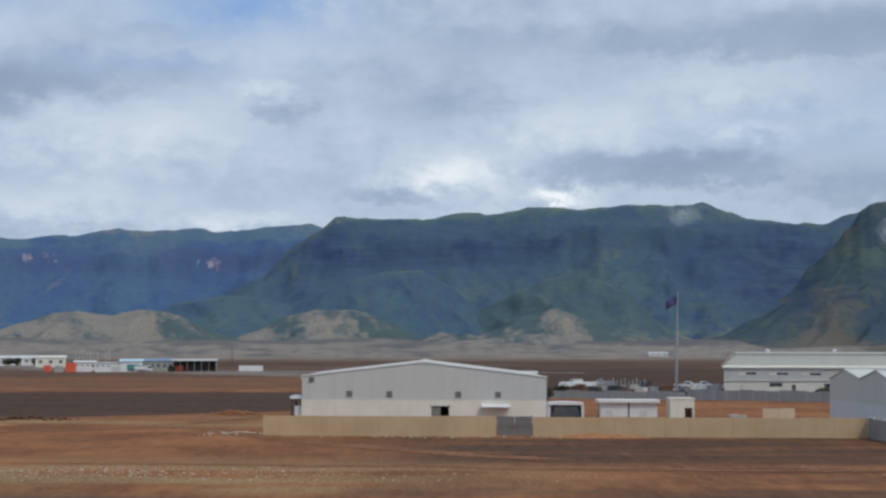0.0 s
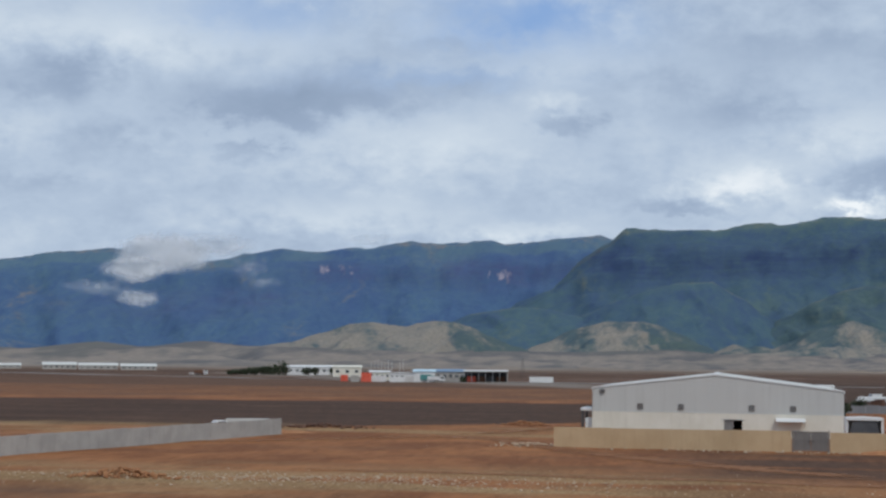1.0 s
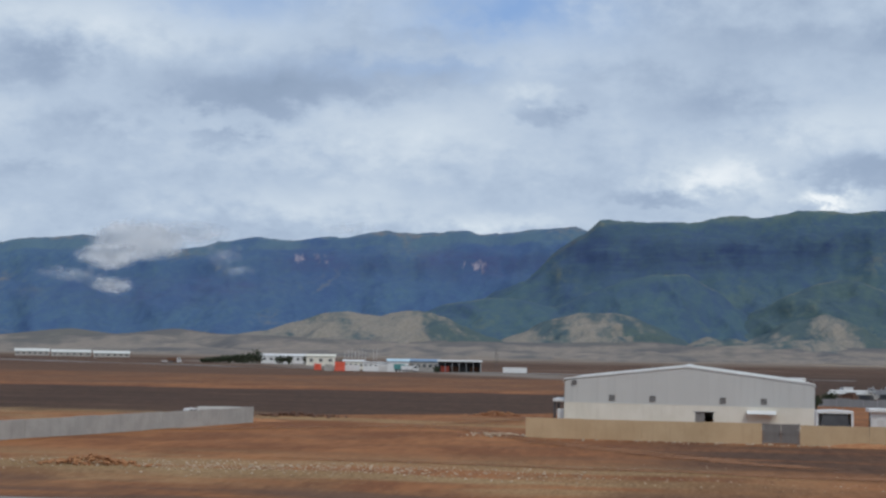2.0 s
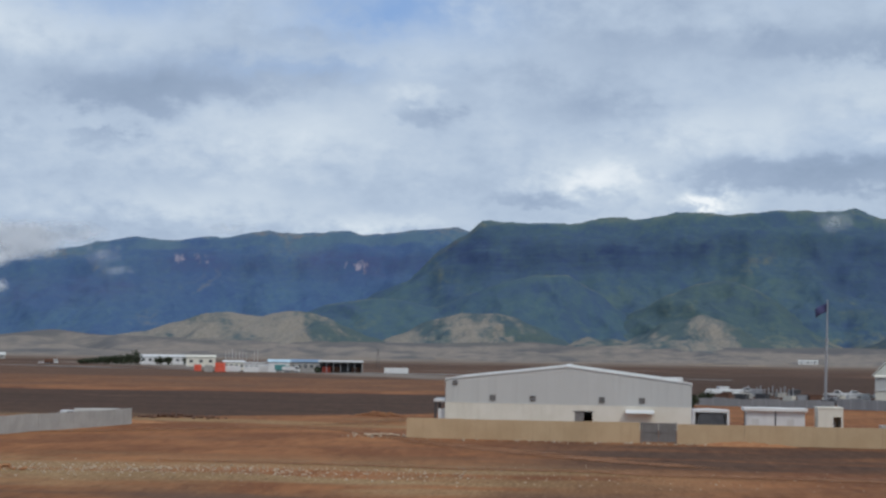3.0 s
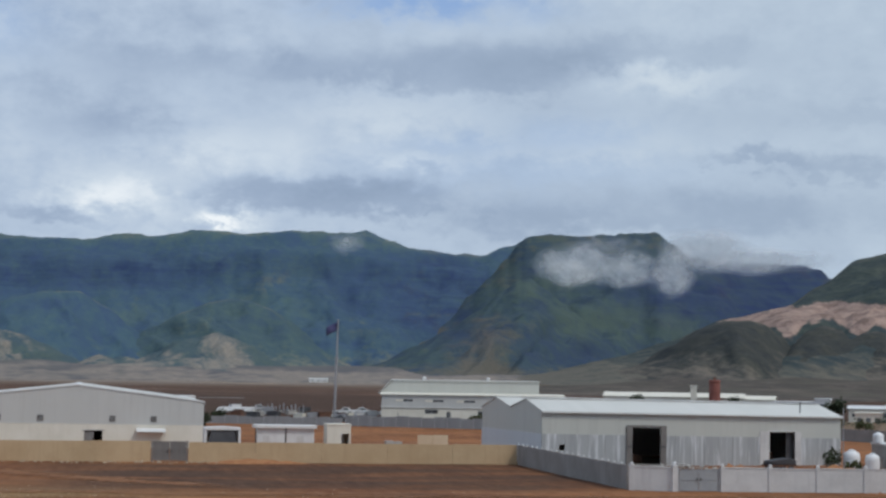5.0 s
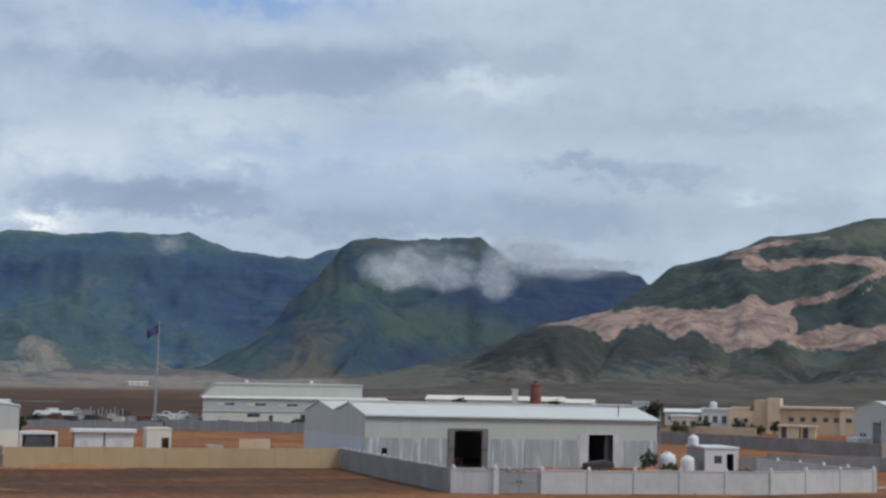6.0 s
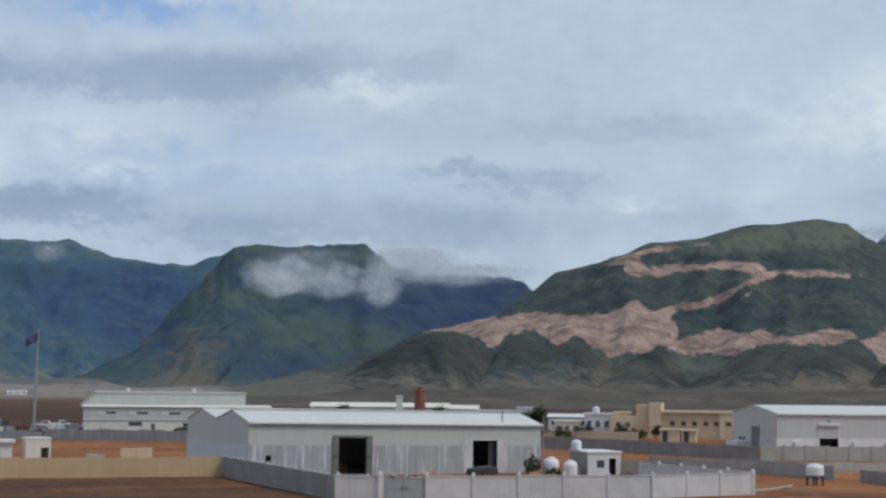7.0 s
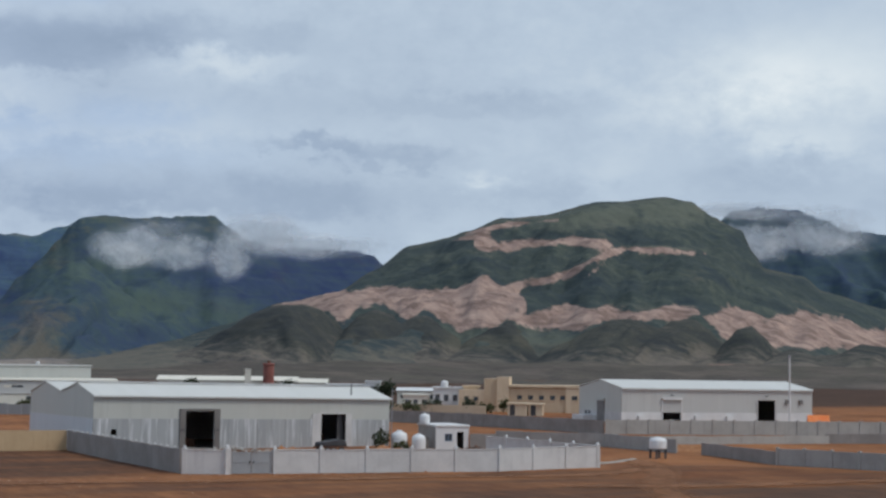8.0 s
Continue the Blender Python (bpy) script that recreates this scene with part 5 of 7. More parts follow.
def site_cabin():
    c = thing("site_cabin", pose(18.9, 203, 0, 0, 0.3), "long white prefabricated site cabin with a flat roof", "cabin")
    boxed("left_unit", (0.3, 3.72, 0, 2.6, 0.12, 3.02), M_WHITE, c, bevel=0.02)
    boxed("right_unit", (3.92, 7.35, 0, 2.6, 0.12, 3.02), M_WHITE, c, bevel=0.02)
    boxed("joint", (3.72, 3.92, 0.15, 2.5, 0.12, 3.0), M_DARKSTEEL, c, "dark gap between the units")
    boxed("plinth", (0.3, 7.35, 0.1, 2.5, -0.3, 0.12), M_BLOCK, c)
    boxed("roof", (-0.05, 7.65, -0.45, 3.0, 3.03, 3.42), M_WHITE, c, "white overhanging roof slab", 0.03)
    boxed("post", (0.02, 0.16, -0.35, -0.2, -0.3, 3.03), M_DARKSTEEL, c)
    for x0, x1 in ((0.3, 3.72), (3.92, 7.35)):
        for k in range(5):
            x = x0 + (x1 - x0) * (k + 0.5) / 5
            boxed("rib", (x - 0.03, x + 0.03, -0.035, -0.004, 0.15, 2.95), M_WHITE, c)
    for x in (1.0, 5.2):
        d = boxed("door", (x, x + 0.85, -0.06, -0.037, 0.14, 2.1), M_PRECAST, c, "pale grey door")
        boxed("handle", (x + 0.72, x + 0.78, -0.1, -0.062, 1.0, 1.15), M_STEEL, d)


site_cabin()


def guard_house():
    g = thing("guard_house", pose(27.85, 203, 0), "small cream guard house with an open dark doorway", "hut")
    bm = B()
    panel(bm, 0, 3.0, -0.3, 3.4, 0, 0.2, [(1.85, 2.75, -0.05, 2.4)])
    part("front_wall", bm, M_CREAM, g)
    for x0 in (0.0, 2.8):
        boxed("side_wall", (x0, x0 + 0.2, 0.2, 3.0, -0.3, 3.4), M_CREAM, g)
    boxed("back_wall", (0.2, 2.8, 2.8, 3.0, -0.3, 3.4), M_CREAM, g)
    boxed("roof", (-0.06, 3.06, -0.06, 3.06, 3.4, 3.6), M_CREAM, g, "flat cream roof slab", 0.02)
    for dims in ((1.78, 1.85, 2.47), (2.75, 2.82, 2.47)):
        boxed("door_frame", (dims[0], dims[1], -0.04, -0.004, 0, dims[2]), M_PRECAST, g)


guard_house()
trough = thing("water_trough", pose(37.2, 214, 0), "pale concrete water trough on orange earth", "trough")
bm = B()
panel(bm, 0, 2.2, -0.2, 1.0, 0, 0.15)
panel(bm, 0, 2.2, -0.2, 1.0, 0.95, 1.1)
bx(bm, 0, 0.15, 0.15, 0.95, -0.2, 1.0)
bx(bm, 2.05, 2.2, 0.15, 0.95, -0.2, 1.0)
bx(bm, 0.15, 2.05, 0.15, 0.95, -0.2, 0.3)
part("basin", bm, M_BLOCK2, trough, bevel=0.02)
boxed("lid", (0.0, 1.1, 0.0, 1.1, 1.02, 1.08), M_PRECAST, trough)
wall_run("boundary_wall", [(43.0, 222), (47.2, 221.5)], 1.6, M_TANB, "short tan block wall on orange earth", 2.2)


def flagpole():
    f = thing("flagpole", pose(47.6, 336.6, 0, 0, 1.3, 0), "tall pale steel flagpole with a furled dark blue flag", "flagpole")
    bm = B()
    rod(bm, (0, 0, -0.3), (0, 0, 12.8), 0.30, 0.24, 12)
    part("lower_mast", bm, M_STEEL, f)
    bm = B()
    rod(bm, (0, 0, 12.8), (0, 0, 20.7), 0.19, 0.12, 12)
    part("upper_mast", bm, M_STEEL, f)
    bm = B()
    rod(bm, (0, 0, 12.5), (0, 0, 13.2), 0.38, n=12)
    part("collar", bm, M_STEEL, f)
    bm = B()
    lathe(bm, [(0.1, 0), (0.22, 0.1), (0.2, 0.25), (0.05, 0.35)], 10, (0, 0, 20.7))
    part("finial", bm, M_STEEL, f)
    bm = B()
    grid = [[bm.verts.new((-0.12 - u * 2.4 * (1 - 0.1 * v), 0.25 * math.sin(u * 5 + v * 2), 20.4 - v * 1.7 - 1.5 * u * u - 0.2 * math.sin(u * 4))) for v in (0, 0.25, 0.5, 0.75, 1)] for u in [k / 8 for k in range(9)]]
    for i in range(8):
        for j in range(4):
            bm.faces.new((grid[i][j], grid[i + 1][j], grid[i + 1][j + 1], grid[i][j + 1]))
    flag = part("flag", bm, M_FLAG, f, "dark blue drooping flag", smooth=True)
    so = flag.modifiers.new("thick", "SOLIDIFY")
    so.thickness = 0.03
    boxed("footing", (-0.9, 0.9, -0.9, 0.9, -0.3, 0.5), M_BLOCK, f, bevel=0.05)


flagpole()


def sheet_fence(a, b, height, label, bay=2.6):
    f = thing("sheet_fence", heading(a, b), label, "fence")
    long = span(a, b)
    n = round(long / bay)
    for k in range(n):
        x0, x1 = long * k / n, long * (k + 1) / n
        z = height + 0.12 * math.sin(k * 1.9)
        boxed("sheet", (x0 + 0.06, x1 - 0.06, -0.02, 0.02, 0.03, z), M_FENCE, f)
        boxed("post", (x0 - 0.06, x0 + 0.06, -0.06, 0.06, -0.3, z + 0.1), M_STEEL, f)
    boxed("top_rail", (0, long, 0.022, 0.08, height - 0.2, height - 0.12), M_STEEL, f)


sheet_fence((45.5, 306), (71.5, 290.5), 1.95, "grey galvanised sheet fence with steel posts")
sheet_fence((14.0, 318), (45.0, 306.5), 1.5, "low grey galvanised sheet fence on dark earth")


# ================================================================ small vehicles and yard goods
def wheel(parent, x, y, r=0.36, w=0.24):
    bm = B()
    rod(bm, (x, y - w / 2, r), (x, y + w / 2, r), r, n=14)
    tyre = part("wheel", bm, M_TARP, parent)
    bm = B()
    rod(bm, (x, y - w / 2 - 0.012, r), (x, y + w / 2 + 0.012, r), r * 0.55, n=10)
    part("rim", bm, M_STEEL, tyre)


def pickup(m, material, label, group="parked vehicles"):
    p = thing("pickup_truck", m, label, "truck", group)
    bm = B()
    prism(bm, [(0, 0.45), (0, 0.95), (2.3, 0.98), (2.5, 1.62), (3.7, 1.62), (4.25, 1.05), (5.1, 0.95), (5.15, 0.45)], -0.85, 0.85)
    body = part("body", bm, material, p, bevel=0.05)
    for y in (-0.862, 0.852):
        bm = B()
        prism(bm, [(2.55, 1.05), (2.66, 1.52), (3.65, 1.52), (4.05, 1.05)], y, y + 0.01)
        part("window", bm, M_GLASS, body)
    for x in (1.0, 4.2):
        for y in (-0.78, 0.78):
            wheel(p, x, y)
    boxed("bumper", (5.152, 5.25, -0.8, 0.8, 0.42, 0.62), M_DARKSTEEL, p)
    return p


def lorry(m, cab, box, label, long=8.0, high=3.0, group="parked vehicles"):
    p = thing("lorry", m, label, "truck", group)
    boxed("cargo_box", (0, long - 2.2, -1.2, 1.2, 0.95, high), box, p, bevel=0.03)
    bm = B()
    prism(bm, [(long - 2.1, 0.55), (long - 2.1, 2.6), (long - 0.5, 2.6), (long - 0.05, 1.5), (long, 0.55)], -1.15, 1.15)
    c = part("cab", bm, cab, p, bevel=0.05)
    for y in (-1.165, 1.155):
        bm = B()
        prism(bm, [(long - 1.7, 1.55), (long - 1.7, 2.35), (long - 0.6, 2.35), (long - 0.3, 1.55)], y, y + 0.01)
        part("window", bm, M_GLASS, c)
    boxed("chassis", (0.2, long - 2.1, -0.45, 0.45, 0.62, 0.94), M_DARKSTEEL, p)
    for x in (1.2, 2.4, long - 1.2):
        for y in (-1.0, 1.0):
            wheel(p, x, y, 0.48, 0.3)
    return p


def polar(bearing, dist):
    return dist * math.sin(radians(bearing)), dist * math.cos(radians(bearing))


def spot(bearing, dist, turn=0.0):
    """A pose on the ground whose x axis runs across the line of sight."""
    x, y = polar(bearing, dist)
    return pose(x, y, 0, 0, 0, -bearing + turn)


bundle = thing("pipe_stack", spot(4.0, 405), "low stack of long white pipes beside a fence", "pipes")
for k in range(5):
    bm = B()
    rod(bm, (0.3 * k, 0.5 * k, 0.35 + 0.55 * (k % 2)), (8.5 + 0.2 * k, 0.5 * k, 0.35 + 0.55 * (k % 2)), 0.33, n=10)
    part("pipe", bm, M_WHITE, bundle)
for bearing, dist, turn in ((5.0, 412, 10), (8.0, 395, -8), (8.55, 398, 4), (9.3, 380, 0), (9.75, 384, 12)):
    pickup(spot(bearing, dist, turn), M_WHITE, "white pickup truck parked on dark earth")


rnd_y = random.Random(31)
for k in range(34):
    b = rnd_y.uniform(3.7, 10.2)
    size = rnd_y.uniform(0.7, 2.2)
    mat, what = rnd_y.choice(((M_WHITE, "white crate"), (M_STEEL, "grey steel crate"), (M_DARKSTEEL, "dark steel crate"), (M_RUST, "rusty steel crate"), (M_BLOCK2, "pale concrete block"), (M_CREAM, "cream crate")))
    c = thing("crate", spot(b, rnd_y.uniform(340, 420), rnd_y.uniform(-30, 30)), what + " lying in a cluttered storage yard", "crate", "goods in the storage yard")
    tall = size * rnd_y.uniform(0.4, 0.9)
    boxed("body", (0, size * 1.3, 0, size, -0.05, tall), mat, c, bevel=0.05)
    boxed("lid", (-0.05, size * 1.3 + 0.05, -0.05, size + 0.05, tall + 0.003, tall + 0.1), mat, c)


def post_row():
    p = thing("pipe_rack", spot(5.35, 402), "row of upright grey pipes in a rack", "rack")
    for k in range(13):
        bm = B()
        rod(bm, (k * 0.95, 0, -0.2), (k * 0.95, 0, 1.9 + 0.4 * math.sin(k * 2.1)), 0.17, n=8)
        part("pipe", bm, M_STEEL, p)
    boxed("rail", (-0.3, 11.8, 0.19, 0.3, 0.7, 0.85), M_DARKSTEEL, p)


post_row()


def rubble(name, m, count, wide, deep, lo, hi, pile, material, label, seed, category="stones"):
    """Loose stones lying or heaped on the ground."""
    rnd = random.Random(seed)
    verts, faces = [], []
    for _ in range(count):
        x, y = rnd.gauss(0, wide / 2.6), rnd.gauss(0, deep / 2.6)
        c = m @ Vector((x, y, 0))
        s = lo + (hi - lo) * rnd.random() ** 2.2
        z = relief(c.x, c.y) + pile * math.exp(-(x / wide * 2.2) ** 2 - (y / deep * 2.2) ** 2) * rnd.random() ** 0.4 + s * 0.25
        base = len(verts)
        for dx, dy, dz in ((1, 0, 0), (-1, 0, 0), (0, 1, 0), (0, -1, 0), (0, 0, 1), (0, 0, -1)):
            k = s * rnd.uniform(0.6, 1.2)
            verts.append((c.x + dx * k + rnd.uniform(-0.3, 0.3) * s, c.y + dy * k + rnd.uniform(-0.3, 0.3) * s, z + dz * k * 0.7))
        faces += [tuple(base + i for i in f) for f in ((0, 2, 4), (2, 1, 4), (1, 3, 4), (3, 0, 4), (2, 0, 5), (1, 2, 5), (3, 1, 5), (0, 3, 5))]
    me = bpy.data.meshes.new(name)
    me.from_pydata(verts, [], faces)
    me.materials.append(material)
    return tagged(new(name, me), label, category, kind="stuff")


def mound(name, m, wide, deep, high, material, label, seed):
    """A low heap of earth with an uneven back."""
    n = 28
    bm = B()
    rows = []
    for i in range(n + 1):
        row = []
        for j in range(n + 1):
            u, v = i / n * 2 - 1, j / n * 2 - 1
            d = min(1.0, math.hypot(u, v))
            h = high * (0.5 + 0.5 * math.cos(math.pi * d)) * (0.75 + 0.6 * noise.fractal(Vector((u * 3, v * 3, seed)), 0.8, 2.0, 4))
            c = m @ Vector((u * wide / 2, v * deep / 2, 0))
            row.append(bm.verts.new((c.x, c.y, relief(c.x, c.y) + h - 0.06)))
        rows.append(row)
    for i in range(n):
        for j in range(n):
            bm.faces.new((rows[i][j], rows[i + 1][j], rows[i + 1][j + 1], rows[i][j + 1]))
    ob = part(name, bm, material, None, smooth=True)
    return tagged(ob, label, "mound")


rubble("stones", pose(-36, 129.5, 0), 1500, 38, 8, 0.03, 0.17, 0.0, M_STONE, "scattered pale stones in dry grass", 4)
rubble("stones", pose(-10, 131, 0), 420, 60, 16, 0.02, 0.10, 0.0, M_STONE, "scattered pale stones in dry grass", 5)
rubble("stones", pose(3, 181.6, 0), 90, 26, 1.6, 0.07, 0.28, 0.1, M_STONE, "pale rubble along the foot of a tan wall", 6)
rubble("stones", pose(-23.5, 187, 0), 150, 5, 4, 0.06, 0.28, 0.4, M_STONE, "grey-brown rubble beside the end of a tan wall", 7)
rubble("clods", pose(-49.6, 127.8, 0), 260, 6.0, 2.4, 0.10, 0.32, 0.7, M_CLOD, "heap of orange earth clods and stones", 8, "heap")
rubble("clods", pose(-57, 224, 0), 120, 9, 2.4, 0.15, 0.5, 0.5, M_RUST, "dark heap of soil clods on orange earth", 9, "heap")
rubble("clods", pose(-31, 243, 0), 100, 5, 2, 0.12, 0.4, 0.7, M_CLOD, "small heap of orange soil and stones", 10, "heap")
rubble("stones", pose(52, 134.6, 0), 70, 22, 1.5, 0.05, 0.18, 0.05, M_CLOD, "orange clods along the foot of a white wall", 12)
mound("soil_mound", pose(17, 181.4, 0, 0, 0, -3), 15, 2.6, 0.6, M_CLOD, "low bank of orange soil against a tan wall", 2.2)
mound("soil_mound", pose(48, 333, 0), 9, 5, 1.6, M_TARP, "dark soil heap at the foot of a flagpole", 3.2)
mound("soil_mound", pose(-60, 208, 0, 0, 0, 8), 16, 4, 0.5, M_CLOD, "low bank of orange soil at a wall's end", 4.2)
mound("soil_mound", pose(118, 160, 0, 0, 0, -50), 22, 5, 0.9, M_CLOD, "bank of orange soil between block walls", 5.2)
mound("soil_mound", pose(122, 146, 0, 0, 0, -62), 30, 5, 0.8, M_CLOD, "bank of orange soil behind a block wall", 6.2)


# ================================================================ the white factory behind
def white_factory():
    a, b = (58.9, 345.0), (97.0, 337.3)
    f = thing("factory", heading(a, b), "two-tier white factory with a cream ground floor", "factory")
    long, deep = span(a, b), 30.0
    holes_up = [(4.6, 6.6, 4.05, 4.5), (10.9, 13.2, 4.0, 4.45), (17.6, 19.9, 3.95, 4.4), (24.5, 26.7, 3.95, 4.4)]
    holes_low = [(9.3, 12.0, 1.55, 2.35), (13.9, 14.7, 0.0, 2.0), (20.5, 23.0, 1.4, 2.2)]
    bm = B()
    panel(bm, 0, long, 2.9, 5.4, 0, 0.25, holes_up)
    part("upper_wall", bm, M_CLAD, f, "pale grey upper wall")
    bm = B()
    panel(bm, 0, long, -0.3, 2.7, 0, 0.25, holes_low)
    part("lower_wall", bm, M_CREAM, f, "cream lower wall")
    boxed("ledge", (-0.15, long + 0.15, -0.18, 0.25, 2.7, 2.9), M_PRECAST, f)
    for x0, x1, z0, z1 in holes_up + holes_low:
        win = boxed("window", (x0, x1, 0.12, 0.16, z0, z1), M_GLASS, f, "dark narrow window")
        boxed("hood", (x0 - 1.6, x0, -0.05, -0.004, z0, z1), M_CREAM, win)
        boxed("mullion", ((x0 + x1) / 2 - 0.04, (x0 + x1) / 2 + 0.04, 0.08, 0.118, z0, z1), M_STEEL, win)
    for x0 in (0.0, long - 0.25):
        boxed("side_wall", (x0, x0 + 0.25, 0.25, deep, -0.3, 5.4), M_CREAM, f)
    boxed("back_wall", (0.25, long - 0.25, deep - 0.25, deep, -0.3, 5.4), M_CREAM, f)
    bm = B()
    prism_x(bm, [(-0.35, 5.42), (7.2, 5.75), (7.2, 5.9), (-0.35, 5.6)], -0.3, long + 0.3)
    part("lower_roof", bm, M_CREAM, f, "cream lean-to roof edge")
    # upper hall, with sloped shoulders
    up = boxed("upper_hall", (2.0, 34.0, 7.2, 7.45, 5.6, 8.35), M_SHED, f, "pale grey upper hall wall")
    bm = B()
    prism(bm, [(-0.6, 5.6), (2.0, 8.35), (2.0, 5.6)], 7.22, 7.43)
    part("shoulder", bm, M_SHED, up)
    boxed("end_wall", (33.8, 34.0, 7.45, 29, 5.4, 8.35), M_SHEDY, f)
    bm = B()
    prism(bm, [(-0.75, 5.66), (1.9, 8.45), (34.2, 8.45), (34.2, 8.62), (1.85, 8.62), (-0.95, 5.72)], 6.95, 29)
    part("upper_roof", bm, M_ROOF, f, "pale roof sheet")
    for x in (9.0, 23.0):
        bm = B()
        lathe(bm, [(0.3, 0), (0.3, 0.3), (0.45, 0.35), (0.4, 0.6), (0.1, 0.75)], 10, (x, 8.5, 8.62))
        part("roof_vent", bm, M_WHITE, f)
    boxed("post", (8.0, 8.15, 6.6, 6.75, 5.6, 6.4), M_STEEL, f)


white_factory()


# ================================================================ the long shed and its compound
def long_shed():
    a, b = (48.5, 177.6), (85.8, 180.5)
    m = heading(a, b) @ pose(0, 0, 0.18, 0, 0.62, 0)
    s = thing("shed", m, "long pale grey shed with twin gables and stained zinc walls", "shed")
    long, deep, eave, split = span(a, b), 22.0, 5.82, 3.32
    d1, d2, hole = (10.85, 14.35, -0.2, 4.15), (28.1, 31.4, -0.2, 3.95), (2.1, 2.75, 1.5, 2.15)
    bm = B()
    panel(bm, 0, long, split, eave, 0, 0.12, [(d1[0], d1[1], split, d1[3]), (d2[0], d2[1], split, d2[3])])
    part("upper_front", bm, M_SHED, s, "pale grey ribbed cladding")
    # lower sheets, one by one
    edges = [0.0, 1.0, 2.1, 2.75, 4.4, 6.0, 7.6, 9.2, 10.85, 14.35, 16.2, 18.0, 19.8, 21.6, 23.4, 25.2, 26.6, 28.1, 31.4, 33.0, 34.7, long]
    for x0, x1 in zip(edges, edges[1:]):
        if (x0, x1) in ((10.85, 14.35), (28.1, 31.4)):
            continue
        bm = B()
        push = 0.02 * (int(x0 * 3.7) % 3)
        if (x0, x1) == (2.1, 2.75):
            bx(bm, x0, x1, -0.03, 0.1, -0.6, 1.5)
            bx(bm, x0, x1, -0.03, 0.1, 2.15, split)
        else:
            bx(bm, x0 + 0.01, x1 - 0.01, -0.03 - push, 0.1 - push, -0.6, split - 0.004)
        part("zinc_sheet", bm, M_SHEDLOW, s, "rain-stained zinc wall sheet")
    # end wall with two gables
    line = [(0, eave), (5.5, 7.05), (11, 6.05), (16.5, 7.05), (22, eave)]
    for x0, x1, low in ((0.0, 0.12, M_SHEDLOWY), (long - 0.12, long, M_SHEDLOWY)):
        bm = B()
        prism_x(bm, [(0.12, split)] + [(max(0.12, y), z) for y, z in line] + [(deep, split)], x0, x1)
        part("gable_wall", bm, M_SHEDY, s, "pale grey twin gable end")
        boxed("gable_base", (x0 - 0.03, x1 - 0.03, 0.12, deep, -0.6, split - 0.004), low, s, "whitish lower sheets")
    boxed("back_wall", (0.12, long - 0.12, deep - 0.12, deep, -0.6, eave), M_SHED, s)
    for (y0, z0), (y1, z1) in zip(line, line[1:]):
        bm = B()
        e0 = -0.28 if y0 == 0 else 0
        e1 = 0.28 if y1 == 22 else 0
        k = (z1 - z0) / (y1 - y0)
        prism_x(bm, [(y0 + e0, z0 + k * e0 + 0.03), (y1 + e1, z1 + k * e1 + 0.03), (y1 + e1, z1 + k * e1 + 0.13), (y0 + e0, z0 + k * e0 + 0.13)], -0.12, long + 0.12)
        part("roof_slope", bm, M_ROOF, s, "bright white roof sheet")
    for y in (5.5, 16.5):
        boxed("ridge_cap", (-0.14, long + 0.14, y - 0.3, y + 0.3, 7.18, 7.25), M_WHITE, s)
    boxed("gutter", (-0.1, long + 0.1, -0.42, -0.29, eave - 0.12, eave + 0.02), M_WHITE, s)
    # big doorway with dark jamb leaves folded out
    for x0, x1 in ((10.15, 10.85), (14.35, 15.05)):
        leaf = boxed("door_leaf", (x0, x1, -0.2, -0.06, -0.4, 4.3), M_GATE, s, "dark grey folded door leaf")
        boxed("brace", (x0, x1, -0.24, -0.204, 2.0, 2.12), M_DARKSTEEL, leaf)
    boxed("lintel", (10.15, 15.05, -0.2, -0.06, 4.3, 4.46), M_GATE, s)
    for x0, x1 in ((26.9, 28.1), (31.4, 32.2)):
        boxed("door_jamb", (x0, x1, -0.12, -0.075, -0.4, 4.0), M_PRECAST, s, "white door jamb")
    boxed("lintel", (27.9, 31.6, -0.12, -0.05, 3.95, 4.12), M_PRECAST, s)
    half = boxed("door_leaf", (30.55, 31.38, 0.5, 0.58, -0.3, 3.9), M_DARKSTEEL, s, "dark steel door leaf, half open")
    boxed("handle", (30.6, 30.66, 0.44, 0.496, 1.0, 1.3), M_STEEL, half)
    boxed("floor_slab", (0.2, long - 0.2, 0.2, deep - 0.2, -0.6, -0.02), M_BLOCK, s)
    for x, y, h in ((11.6, 3.0, 1.1), (13.0, 4.2, 0.9), (12.4, 8.0, 1.8), (30.0, 4.5, 1.4), (29.0, 7.0, 2.0)):
        boxed("machine", (x, x + 0.9, y, y + 0.8, -0.02, h), M_RUST, s, "dim machine part in the doorway", 0.05)
    bm = B()
    rod(bm, (32.6, 1.0, 5.9), (32.6, 1.0, 7.5), 0.07, n=8)
    part("vent_pipe", bm, M_DARKSTEEL, s)
    bm = B()
    rod(bm, (long + 0.25, -0.2, -0.5), (long + 0.25, -0.2, 7.0), 0.06, n=8)
    part("downpipe", bm, M_STEEL, s)


long_shed()

wall_run("compound_wall", [(46.5, 180.0), (46.35, 140.2)], 2.1, M_BLOCK, "grey block side wall with small white post caps", 2.0, 0.2, 0.2, cap=M_WHITE, proud=0.0, knob=0.6)
wall_run("compound_wall", [(46.4, 139.5), (49.75, 137.75)], 2.08, M_PRECAST, "whitewashed precast wall bay beside a gate", 3.6, 0.16, 0.42, cap=M_WHITE, coping=0.08)
boxedpost = thing("gate_pillar", pose(49.75, 137.75, 0), "whitewashed gate pillar with a ball cap", "pillar")
boxed("shaft", (-0.24, 0.24, -0.24, 0.24, -0.3, 2.25), M_PRECAST, boxedpost, bevel=0.02)
bm = B()
